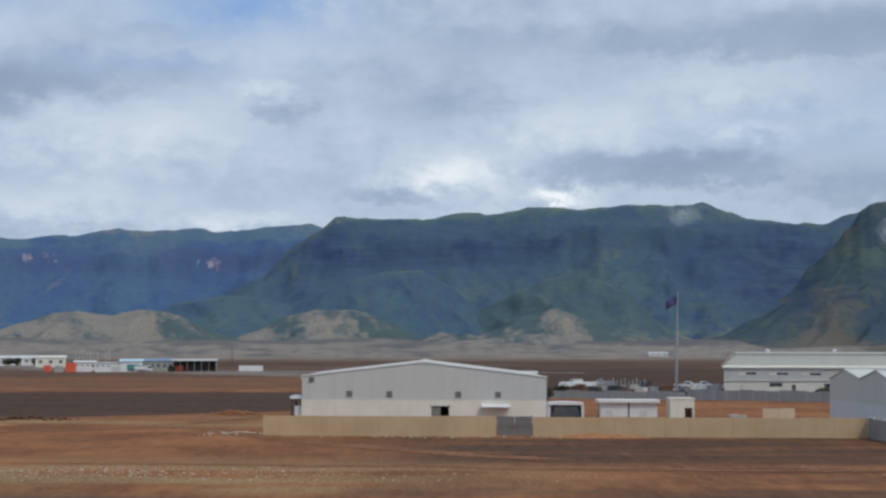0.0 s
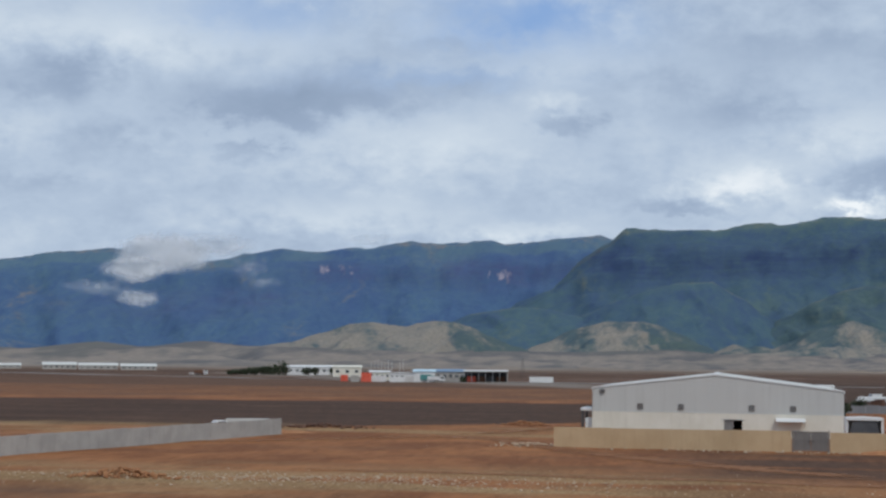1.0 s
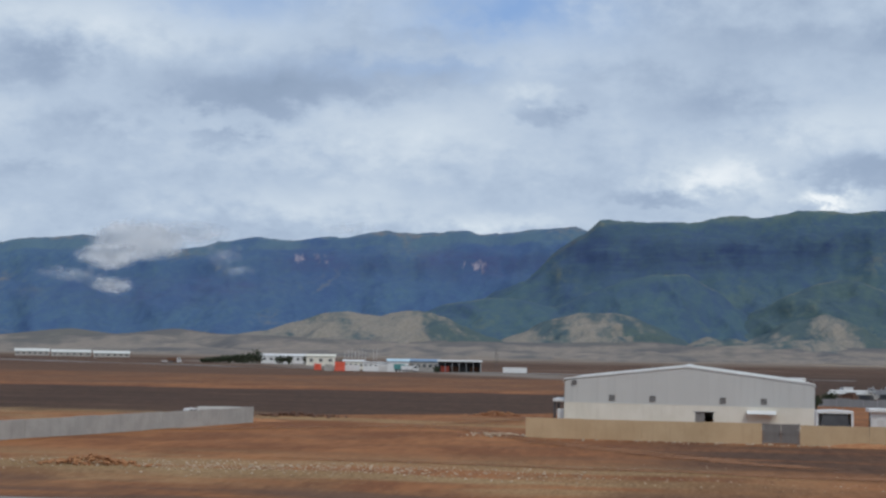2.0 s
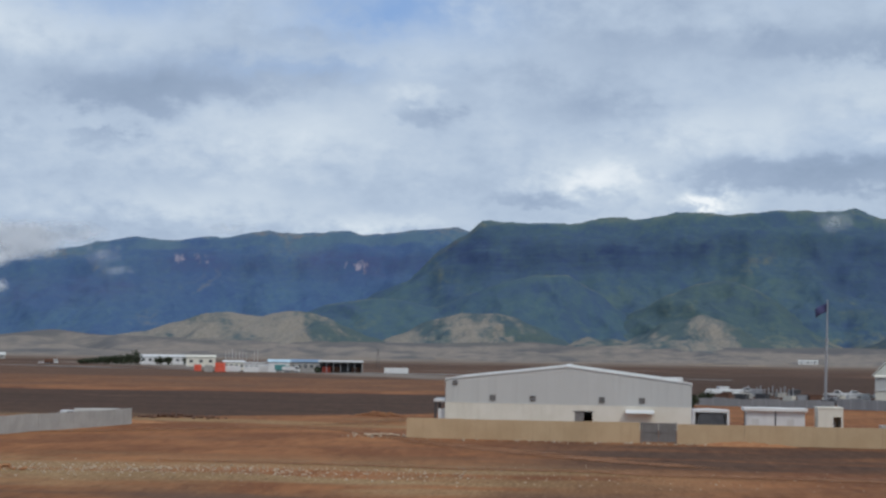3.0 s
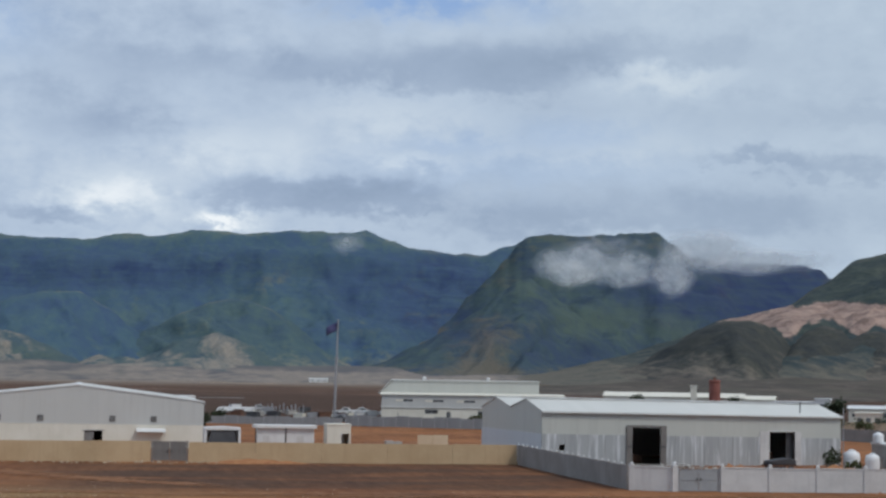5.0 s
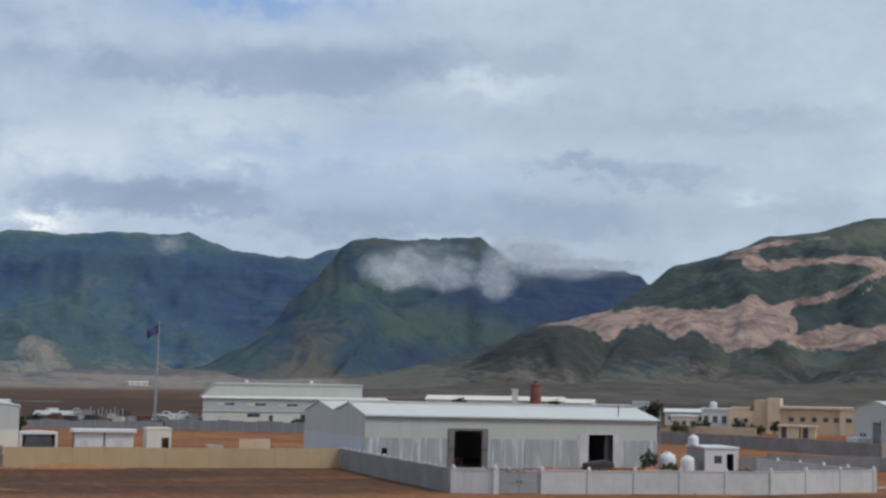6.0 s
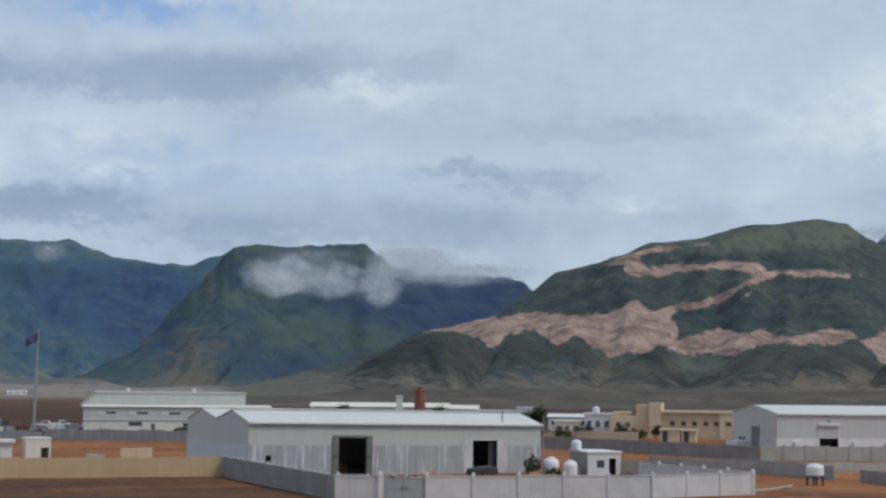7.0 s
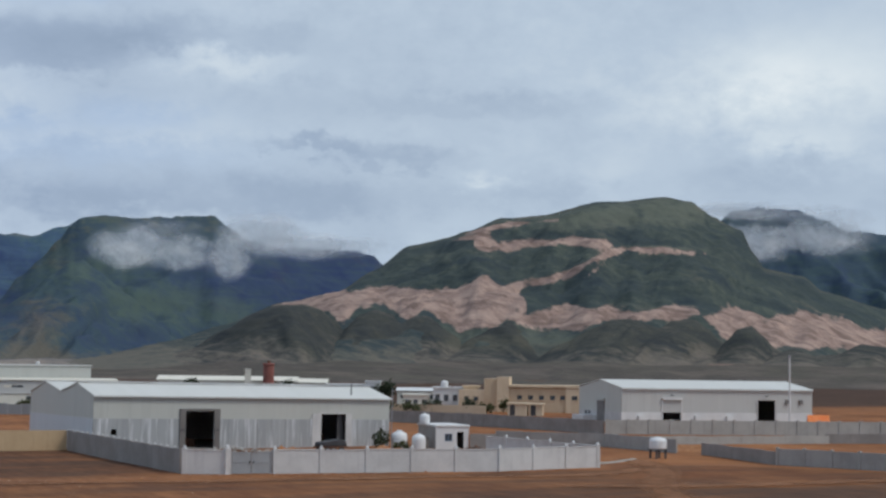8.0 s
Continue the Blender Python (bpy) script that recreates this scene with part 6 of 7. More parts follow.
lathe(bm, [(0.3, 2.25), (0.3, 2.32), (0.12, 2.35), (0.2, 2.45), (0.16, 2.55), (0.04, 2.6)], 10)
part("cap", bm, M_WHITE, boxedpost)
double_gate((50.0, 137.65), (53.8, 137.2), 2.02, M_GATE2, "closed pale grey steel double gate", M_STEEL)
wall_run("compound_wall", [(54.0, 137.15), (75.1, 133.9), (87.4, 136.2), (86.6, 157.5)], 2.06, M_PRECAST, "whitewashed precast compound wall with ball-capped pillars", 4.3, 0.16, 0.34, cap=M_WHITE, coping=0.08)
wall_run("compound_wall", [(92.4, 172.0), (95.5, 171.2)], 1.7, M_BLOCK, "short dark block wall beside a white hut", 1.6)


def white_hut():
    h = thing("hut", pose(88.3, 172.8, 0, 0, 0, -9), "small white flat-roofed hut with a blue-framed window", "hut")
    bm = B()
    panel(bm, 0, 4.1, -0.3, 2.5, 0, 0.2, [(1.1, 2.05, 0.8, 1.7), (2.6, 3.5, -0.05, 1.9)])
    part("front_wall", bm, M_WHITE, h)
    for x0 in (0.0, 3.9):
        boxed("side_wall", (x0, x0 + 0.2, 0.2, 7.0, -0.3, 2.5), M_BLUEBLOCK, h, "grey plastered side wall")
    boxed("back_wall", (0.2, 3.9, 6.8, 7.0, -0.3, 2.5), M_BLUEBLOCK, h)
    boxed("roof", (-0.1, 4.2, -0.12, 7.1, 2.5, 2.72), M_WHITE, h, bevel=0.02)
    win = boxed("window", (1.1, 2.05, 0.1, 0.13, 0.8, 1.7), M_GLASS, h)
    for d in ((1.1, 1.17, 0.8, 1.7), (1.98, 2.05, 0.8, 1.7), (1.17, 1.98, 0.8, 0.87), (1.17, 1.98, 1.63, 1.7), (1.55, 1.6, 0.87, 1.63)):
        boxed("window_frame", (d[0], d[1], 0.03, 0.096, d[2], d[3]), M_BLUE, win)
    boxed("door", (2.6, 2.75, 0.2, 0.95, 0, 1.9), M_DARKSTEEL, h, "dark door standing open")


white_hut()


def water_tank(m, r, z0, z1, label, legs=False):
    t = thing("water_tank", m, label, "tank", "water tanks")
    h = z1 - z0
    bm = B()
    prof = [(r * 0.97, z0), (r, z0 + 0.05)]
    for k in range(1, 5):
        z = z0 + h * 0.75 * k / 5
        prof += [(r, z - 0.05), (r * 1.03, z), (r, z + 0.05)]
    prof += [(r, z0 + h * 0.72), (r * 0.86, z0 + h * 0.88), (r * 0.45, z0 + h * 0.95)]
    lathe(bm, prof, 20)
    part("tank_body", bm, M_TANK, t, smooth=True)
    bm = B()
    lathe(bm, [(r * 0.42, z0 + h * 0.95), (r * 0.42, z0 + h), (r * 0.2, z0 + h * 1.03)], 14)
    part("lid", bm, M_TANK, t)
    if legs:
        for x in (-0.62, 0.62):
            for y in (-0.62, 0.62):
                boxed("leg", (x * r - 0.09, x * r + 0.09, y * r - 0.09, y * r + 0.09, -0.2, z0 - 0.08), M_DARKSTEEL, t)
        boxed("platform", (-r * 0.85, r * 0.85, -r * 0.85, r * 0.85, z0 - 0.08, z0 - 0.002), M_DARKSTEEL, t)
    return t


water_tank(pose(82.9, 171.5, 0), 0.92, -0.05, 2.15, "white plastic water tank standing on the ground")
water_tank(pose(85.0, 170.7, 0), 0.8, -0.05, 1.8, "smaller white plastic water tank on the ground")
water_tank(pose(88.9, 177.0, 0), 0.62, 2.72, 3.95, "white plastic water tank on a hut roof")
water_tank(pose(103.4, 149.0, 0), 0.95, 0.95, 2.25, "white water tank on a dark steel stand", True)
tilted = thing("bin", pose(87.0, 173.4, 0), "dark waste bin beside a white hut", "bin")
boxed("body", (0, 0.7, 0, 0.7, -0.1, 1.1), M_GATE, tilted, bevel=0.05)
boxed("lid", (-0.04, 0.74, -0.04, 0.74, 1.11, 1.18), M_DARKSTEEL, tilted)


def scrap_trailer():
    s = thing("trailer", pose(70.5, 165.5, 0, 0, 0, 6), "dark loaded flatbed trailer in the yard", "trailer")
    boxed("bed", (0, 3.4, 0, 1.8, 0.6, 0.75), M_RUST, s)
    bm = B()
    prism(bm, [(0.1, 0.76), (0.2, 1.2), (1.4, 1.35), (2.6, 1.5), (3.3, 1.3), (3.35, 0.76)], 0.1, 1.7)
    part("load", bm, M_TARP, s, "dark covered load", 0.08)
    for x in (0.8, 2.6):
        for y in (0.0, 1.8):
            wheel(s, x, y, 0.34, 0.22)


scrap_trailer()
mound("soil_mound", pose(66.5, 166, 0), 6, 3, 1.1, M_CLOD, "small heap of tan sand in a yard", 7.7)
mound("soil_mound", pose(79, 167, 0), 8, 4, 0.8, M_CLOD, "small heap of orange soil in a yard", 8.7)
rubble("stones", pose(62, 172, 0), 160, 7, 2.5, 0.08, 0.3, 0.7, M_BLOCK2, "grey rubble heap before a shed doorway", 21)
rubble("clods", pose(90.5, 166.5, 0), 120, 6, 2.0, 0.10, 0.35, 0.5, M_RUST, "dark scrap and soil beside a hut", 22, "heap")


# ================================================================ plants
def shrub(m, wide, high, material, label, seed, trunk=0.0, count=260, leaf=0.22, category="shrub", name="shrub"):
    """A trunk with limbs and a loose crown of small leaf clumps."""
    rnd = random.Random(seed)
    t = thing(name, m, label, category, "shrubs and trees")
    bm = B()
    if trunk:
        rod(bm, (0, 0, -0.2), (0.1, 0, trunk), 0.09 * wide * 0.5, 0.05 * wide * 0.5, 7)
    tips = []
    for k in range(6):
        a, r = rnd.uniform(0, math.tau), wide * rnd.uniform(0.18, 0.36)
        tip = (r * math.cos(a), r * math.sin(a), trunk + (high - trunk) * rnd.uniform(0.35, 0.8))
        rod(bm, (0.05, 0, max(trunk * 0.8, -0.1)), tip, 0.035 * wide * 0.4, 0.012 * wide, 5)
        tips.append(tip)
    part("trunk", bm, M_BARK, t)
    verts, faces = [], []
    for _ in range(count):
        tx, ty, tz = rnd.choice(tips)
        x, y = tx + rnd.gauss(0, wide * 0.13), ty + rnd.gauss(0, wide * 0.13)
        z = max(trunk * 0.7 + 0.05, tz + rnd.gauss(0, (high - trunk) * 0.2))
        n = Vector((rnd.gauss(0, 1), rnd.gauss(0, 1), rnd.gauss(0.4, 1))).normalized()
        u = n.orthogonal().normalized() * leaf * rnd.uniform(0.6, 1.5)
        v = n.cross(u) * rnd.uniform(0.5, 0.9)
        c, base = Vector((x, y, z)), len(verts)
        verts += [tuple(c - u), tuple(c + v * 0.6), tuple(c + u), tuple(c - v * 0.6)]
        faces.append((base, base + 1, base + 2, base + 3))
    me = bpy.data.meshes.new("crown")
    me.from_pydata(verts, [], faces)
    me.materials.append(material)
    crown = new("crown", me)
    crown.parent = t
    return t


shrub(pose(80.6, 172.0, 0), 2.6, 2.0, M_LEAF, "green shrub beside white water tanks", 1, 0.0, 320)
shrub(pose(82.0, 169.5, 0), 1.8, 1.0, M_LEAFB, "low olive shrub beside white water tanks", 2, 0.0, 160)


# ================================================================ the white warehouse with its block walls
def corner_warehouse():
    m = pose(160.5, 242.4, 0, 0, 0, -10) @ pose(0, 0, 0.05, 0, 0.2, 0)
    s = thing("warehouse", m, "long white warehouse with a grey gable and dark doorways", "warehouse")
    long, deep, eave, top, split = 37.7, 19.8, 5.95, 7.3, 1.75
    d1, d2 = (7.85, 11.4, -0.1, 1.75), (26.6, 30.1, -0.1, 4.0)
    bm = B()
    panel(bm, 0, long, split, eave, 0, 0.12, [(d2[0], d2[1], split, d2[3])])
    part("upper_front", bm, M_CLAD, s, "pale grey-white cladding")
    bm = B()
    panel(bm, -0.06, long + 0.06, -0.4, split - 0.004, -0.08, 0.16, [d1[:2] + (-0.1, split - 0.004), d2[:2] + (-0.1, split - 0.004)])
    part("lower_front", bm, M_WHITE, s, "white painted lower wall")
    line = [(0.12, eave), (deep / 2, top), (deep, eave)]
    for x0, x1 in ((0, 0.12), (long - 0.12, long)):
        bm = B()
        prism_x(bm, [(0.12, split)] + line + [(deep, split)], x0, x1)
        part("gable_wall", bm, M_SHEDY, s, "grey gable cladding")
        boxed("gable_base", (x0 - 0.05, x1 + 0.04, 0.17, deep, -0.4, split - 0.004), M_PRECAST, s)
    boxed("back_wall", (0.12, long - 0.12, deep - 0.12, deep, -0.4, eave), M_CLAD, s)
    for (y0, z0), (y1, z1) in (((-0.25, eave - 0.03), (deep / 2, top)), ((deep / 2, top), (deep + 0.25, eave - 0.03))):
        bm = B()
        prism_x(bm, [(y0, z0 + 0.03), (y1, z1 + 0.03), (y1, z1 + 0.15), (y0, z0 + 0.15)], -0.12, long + 0.12)
        part("roof_slope", bm, M_ROOF, s, "bright white roof sheet")
    boxed("gutter", (-0.1, long + 0.1, -0.4, -0.26, eave - 0.15, eave), M_WHITE, s)
    roller = boxed("roller_door", (7.85, 11.4, -0.06, -0.004, split, 4.1), M_CLAD, s, "half-raised pale roller door")
    for k in range(8):
        boxed("slat", (7.9, 11.35, -0.08, -0.064, split + 0.05 + k * 0.29, split + 0.25 + k * 0.29), M_CLAD, roller)
    for x0 in (7.65, 11.4):
        boxed("door_frame", (x0, x0 + 0.2, -0.14, -0.085, -0.3, 4.2), M_WHITE, s)
    boxed("door_frame", (7.65, 11.6, -0.14, -0.085, 4.2, 4.42), M_WHITE, s)
    boxed("drum_cover", (7.7, 11.55, -0.5, -0.15, 4.0, 4.4), M_WHITE, s)
    for x0 in (26.4, 30.1):
        boxed("door_frame", (x0, x0 + 0.2, -0.14, -0.085, -0.3, 4.1), M_PRECAST, s)
    boxed("door_frame", (26.4, 30.3, -0.14, -0.085, 4.1, 4.25), M_PRECAST, s)
    for x in (9.6, 28.3):
        lamp = boxed("wall_lamp", (x - 0.15, x + 0.15, -0.45, -0.004, 4.75, 4.9), M_DARKSTEEL, s)
        boxed("lens", (x - 0.12, x + 0.12, -0.42, -0.2, 4.72, 4.748), M_GLASS, lamp)
    for x in (3.0, 14.0, 20.2):
        boxed("wall_box", (x, x + 1.3, -0.6, -0.084, -0.2, 1.2), M_WHITE, s, "white boxed fitting", 0.03)
    gd = boxed("roller_door", (-0.06, -0.004, 7.6, 11.2, -0.2, 3.9), M_LOUVRE, s, "grey roller door in the gable")
    boxed("drum_cover", (-0.35, -0.062, 7.5, 11.3, 3.6, 4.05), M_SHED, gd)
    for y in (14.2, 15.8):
        boxed("window", (-0.07, -0.052, y, y + 1.1, 1.0, 1.65), M_GLASS, s)
    bm = B()
    bx(bm, -2.6, -0.06, 11.8, 17.0, -0.3, 0.9)
    part("ramp_block", bm, M_WHITE, s, "white low block against the gable", 0.05)
    for x in (32.2, 35.0):
        boxed("wall_box", (x, x + 0.7, -0.3, -0.004, 3.4, 4.2), M_LOUVRE, s)


corner_warehouse()
pole2 = thing("lamp_post", pose(180.2, 220.8, 0), "tall thin white lamp post before a warehouse", "post")
bm = B()
rod(bm, (0, 0, -0.2), (0, 0, 11.9), 0.17, 0.13, 10)
part("shaft", bm, M_WHITE, pole2)
bm = B()
rod(bm, (0, 0, 11.6), (0, 0, 12.05), 0.2, n=10)
part("head", bm, M_STEEL, pole2)
boxed("footing", (-0.35, 0.35, -0.35, 0.35, -0.2, 0.3), M_BLOCK2, pole2)
tent = thing("tent", pose(181.5, 217.8, 0, 0, 0, -35), "small orange ridge tent beside a block wall", "tent")
bm = B()
prism_x(bm, [(-1.3, 0.55), (0, 2.0), (1.3, 0.55), (1.3, 0.62), (0, 2.08), (-1.3, 0.62)], 0, 3.6)
part("canopy", bm, M_ORANGE, tent, "orange canopy sheet")
for x in (0.1, 3.5):
    for y in (-1.2, 1.2):
        boxed("leg", (x - 0.04, x + 0.04, y - 0.04, y + 0.04, -0.1, 0.6), M_STEEL, tent)

wall_run("block_wall", [(117.0, 262.0), (126.0, 234.0), (131.6, 203.4)], 1.95, M_BLOCK, "dark grey concrete block wall on orange earth", 3.6, 0.2)
wall_run("block_wall", [(131.8, 203.0), (170.2, 187.4), (182, 182.5)], 2.05, M_BLOCK2, "pale grey block wall with pilasters", 3.1, 0.2, 0.36)
wall_run("block_wall", [(114.0, 176.5), (146.0, 170.8)], 1.0, M_BLOCK2, "low pale grey block wall", 3.4, 0.2)
wall_run("block_wall", [(146.0, 171.5), (168.0, 163.5)], 1.25, M_BLOCK, "low dark grey block wall", 3.4, 0.2)
wall_run("block_wall", [(101.5, 182.0), (111.4, 172.0), (111.6, 157.0)], 1.55, M_BLUEBLOCK, "blue-grey block wall on orange earth", 3.2, 0.2)
wall_run("block_wall", [(112.6, 153.5), (109.0, 135.5)], 1.3, M_BLOCK, "dark grey block wall half buried in soil", 3.2, 0.2)
wall_run("block_wall", [(109.0, 135.5), (113.5, 124.0), (122, 112)], 1.62, M_BLUEBLOCK, "blue-grey block wall on orange earth", 3.2, 0.2, 0.26)
strip("kerb", [(88.5, 140.0), (93.5, 142.5), (99.0, 147.0)], 0.45, 0.16, M_BLOCK2, "grey concrete kerb leading from a wall", "kerb")
wall_run("block_wall", [(-82, 106), (-71, 150.5), (-57.75, 204.1)], 1.95, M_BLUEBLOCK, "long blue-grey block wall on orange earth", 4.2, 0.2)
pickup(spot(-18.7, 213, 20), M_WHITE, "white pickup truck behind a block wall")
slab = thing("pipe_stack", spot(-17.7, 214, 0), "stack of pale grey concrete pipes behind a wall", "pipes")
for k in range(5):
    bm = B()
    rod(bm, (0, 0.5 * k, 0.5 + 0.85 * (k % 2)), (5.6, 0.5 * k, 0.5 + 0.85 * (k % 2)), 0.48, n=12)
    part("pipe", bm, M_BLOCK2, slab)


# ================================================================ buildings further off
def house(m, long, deep, high, wall, roof, label, pitch=0.0, windows=0, door=False, name="house", category="house", group="", roof_label=""):
    h = thing(name, m, label, category, group)
    boxed("wall", (0, long, 0, deep, -0.3, high), wall, h)
    bm = B()
    if pitch:
        prism_x(bm, [(-0.4, high - 0.05), (deep / 2, high + pitch), (deep + 0.4, high - 0.05), (deep + 0.4, high + 0.1), (deep / 2, high + pitch + 0.18), (-0.4, high + 0.1)], -0.4, long + 0.4)
        g = B()
        for x0, x1 in ((0.002, 0.2), (long - 0.2, long - 0.002)):
            prism_x(g, [(0, high), (deep / 2, high + pitch), (deep, high)], x0, x1)
        part("gable", g, wall, h)
    else:
        bx(bm, -0.25, long + 0.25, -0.25, deep + 0.25, high + 0.002, high + 0.35)
    part("roof", bm, roof, h, roof_label)
    for k in range(windows):
        x = long * (k + 0.5) / windows
        wd = min(1.6, long / windows * 0.5)
        win = boxed("window", (x - wd / 2, x + wd / 2, -0.02, -0.004, high * 0.42, high * 0.72), M_GLASS, h)
        boxed("sill", (x - wd / 2 - 0.1, x + wd / 2 + 0.1, -0.14, -0.004, high * 0.42 - 0.12, high * 0.42 - 0.002), wall, win)
        boxed("mullion", (x - 0.04, x + 0.04, -0.035, -0.022, high * 0.42, high * 0.72), M_STEEL, win)
    if door:
        boxed("door", (long * 0.12, long * 0.12 + 1.0, -0.03, -0.004, 0, 2.1), M_DARKSTEEL, h)
    return h


# old works with a brick chimney
house(spot(17.42, 480, -6), 40, 12, 4.3, M_CREAM, M_CREAM, "long low cream works building with a pitched roof", 1.1, 12, name="works", category="factory")
house(spot(21.9, 478, -6), 11, 10, 3.9, M_CREAM, M_CREAM, "small cream outbuilding with a pitched roof", 1.0, 3, name="outbuilding", category="building")
house(spot(23.2, 470, -4), 15, 10, 3.4, M_WHITE, M_WHITE, "low whitewashed flat-roofed store", 0, 4, name="store", category="building")
house(spot(24.6, 468, -4), 4, 6, 4.4, M_WHITE, M_WHITE, "white plastered roof room", 0, 1, name="store", category="building")
house(spot(25.7, 400, -4), 13, 9, 3.2, M_CREAM, M_WHITE, "low cream house with a pale roof", 0.6, 4)
tower = thing("chimney", spot(20.4, 474), "square white plastered chimney", "chimney")
boxed("shaft", (0, 1.8, 0, 1.8, -0.3, 7.4), M_CREAM, tower)
boxed("crown", (-0.15, 1.95, -0.15, 1.95, 7.4, 7.75), M_CREAM, tower)
stack = thing("chimney", spot(21.22, 474), "thick weathered red brick chimney stack", "chimney")
bm = B()
lathe(bm, [(1.7, -0.3), (1.62, 4), (1.5, 8.7), (1.72, 8.9), (1.72, 9.3), (1.4, 9.45)], 14)
part("shaft", bm, M_BRICK, stack)
bm = B()
lathe(bm, [(0.5, 9.3), (0.45, 10.2)], 10)
part("flue", bm, M_RUST, stack)


def tan_block():
    m = spot(28.72, 345, -5)
    t = thing("office_block", m, "tan flat-roofed block with a stair tower", "building")
    boxed("left_wing", (-5.4, 0, 1.0, 9, -0.3, 4.5), M_TANB, t)
    boxed("stair_tower", (0.0, 2.7, 0.8, 9, -0.3, 6.9), M_TANB2, t, "brown stair tower")
    boxed("tower_front", (2.7, 5.3, 0.3, 8, -0.3, 7.3), M_TANB, t, "tan tower bay")
    boxed("main_wall", (5.3, 17.2, 0.6, 10, -0.3, 5.1), M_TANB2, t, "brown-tan main wall")
    boxed("end_bay", (17.2, 20.6, 0.3, 10, -0.3, 5.2), M_TANB, t, "light tan end bay")
    boxed("parapet", (5.3, 20.8, 0.1, 10.2, 5.2, 5.65), M_TANB, t, "light tan parapet")
    for x in (7.0, 9.3, 11.6, 13.9, 16.0):
        win = boxed("window", (x, x + 1.0, 0.57, 0.596, 2.6, 3.5), M_GLASS, t)
        boxed("sill", (x - 0.1, x + 1.1, 0.48, 0.596, 2.48, 2.596), M_TANB, win)
    win = boxed("window", (18.4, 19.6, 0.27, 0.296, 2.6, 3.5), M_GLASS, t)
    boxed("sill", (18.3, 19.7, 0.18, 0.296, 2.48, 2.596), M_TANB, win)
    for x in (-4.2, -2.2):
        boxed("window", (x, x + 0.9, 0.97, 0.996, 2.2, 3.1), M_GLASS, t)


tan_block()
house(spot(29.55, 322, -5), 3.8, 4, 2.1, M_TANB, M_TANB, "small tan block hut", 0, 0, True, name="hut", category="hut")
house(spot(30.3, 322, -5), 2.6, 4, 2.0, M_TANB, M_TANB, "small pale tan block hut", 0, 0, True, name="hut", category="hut")
house(spot(26.95, 352, -3), 7.5, 7, 4.6, M_WHITE, M_WHITE, "weathered white two-storey house with a flat roof", 0, 4)
house(spot(28.0, 350, -3), 3.2, 5, 5.0, M_TANB, M_TANB, "narrow tan plastered house", 0, 2)
house(spot(25.9, 352, -3), 5.5, 7, 3.0, M_CREAM, M_CREAM, "low cream plastered house", 0, 3)
water_tank(spot(27.35, 353), 0.75, 4.96, 6.3, "white plastic water tank on a house roof")
wall_run("boundary_wall", [polar(25.2, 335), polar(27.2, 330), polar(28.8, 326)], 1.7, M_TANB, "low tan boundary wall in front of houses", 4.0)

rnd_p = random.Random(77)
for bearing, dist, wide, high, trunk, mat, label in (
    (18.55, 470, 4.5, 4.4, 1.0, M_LEAF, "dark green tree before a cream works"), (21.85, 470, 3.2, 4.2, 1.0, M_LEAF, "dark green tree beside a brick chimney"),
    (25.25, 430, 5.6, 4.6, 1.2, M_LEAF, "broad dark green tree among low houses"),
    (25.4, 330, 3.6, 2.0, 0.3, M_LEAFB, "olive shrub before a boundary wall"), (26.2, 326, 4.0, 2.2, 0.3, M_LEAFB, "olive shrub before a boundary wall"), (26.9, 332, 4.4, 2.6, 0.4, M_LEAF, "dark shrub before white houses"),
    (28.2, 330, 3.8, 2.8, 0.4, M_LEAF, "dark shrub before a tan block"), (28.8, 330, 3.2, 2.0, 0.3, M_LEAFB, "olive shrub before a tan block"), (29.4, 336, 2.6, 2.8, 0.6, M_LEAFB, "olive shrub before a tan block"),
    (13.1, 318, 3.2, 2.2, 0.2, M_LEAFB, "olive shrub at the foot of a factory"), (4.0, 330, 4.0, 2.0, 0.2, M_LEAF, "dark shrub beside a yard fence"), (3.6, 300, 3.0, 2.2, 0.2, M_LEAF, "dark shrub behind the warehouse"),
):
    shrub(spot(bearing, dist), wide, high, mat, label, rnd_p.randint(1, 9999), trunk, 900 if high > 4 else 420, 0.42 if high > 4 else 0.28, "tree" if high > 4 else "shrub", "tree" if high > 4 else "shrub")


# ================================================================ the far yards on the plain
def far(px):
    """Bearing of a place along the far yards, from a scale of 1568 steps over the view."""
    return -10.14 + math.degrees(math.atan((px - 784) / 2894))


def container(m, material, label, long=6.1, high=2.5):
    c = thing("container", m, label, "container", "containers")
    boxed("body", (0, long, 0, 2.4, 0.05, high), material, c, bevel=0.03)
    for k in range(8):
        x = long * (k + 0.5) / 8
        boxed("rib", (x - 0.12, x + 0.12, -0.035, -0.004, 0.2, high - 0.15), material, c)
    for x in (0, long - 0.15):
        boxed("corner_post", (x, x + 0.15, -0.05, -0.004, 0.0, high), material, c)


container(spot(far(937), 648), M_WHITE, "long white container on the plain", 9.4, 2.35)
sh = thing("open_shelter", spot(far(822), 652), "open dark vehicle shelter with a pale roof", "shelter")
bm = B()
prism_x(bm, [(-0.6, 4.2), (9, 4.7), (9, 4.95), (-0.6, 4.5)], -0.4, 17.6)
part("roof", bm, M_PRECAST, sh)
boxed("back_wall", (0, 17.2, 8.6, 8.9, -0.2, 4.5), M_DARKSTEEL, sh)
boxed("side_wall", (17.0, 17.2, 0, 8.6, -0.2, 4.2), M_BLOCK2, sh)
for k in range(7):
    boxed("post", (k * 2.8, k * 2.8 + 0.2, 0, 0.2, -0.2, 4.2), M_STEEL, sh)
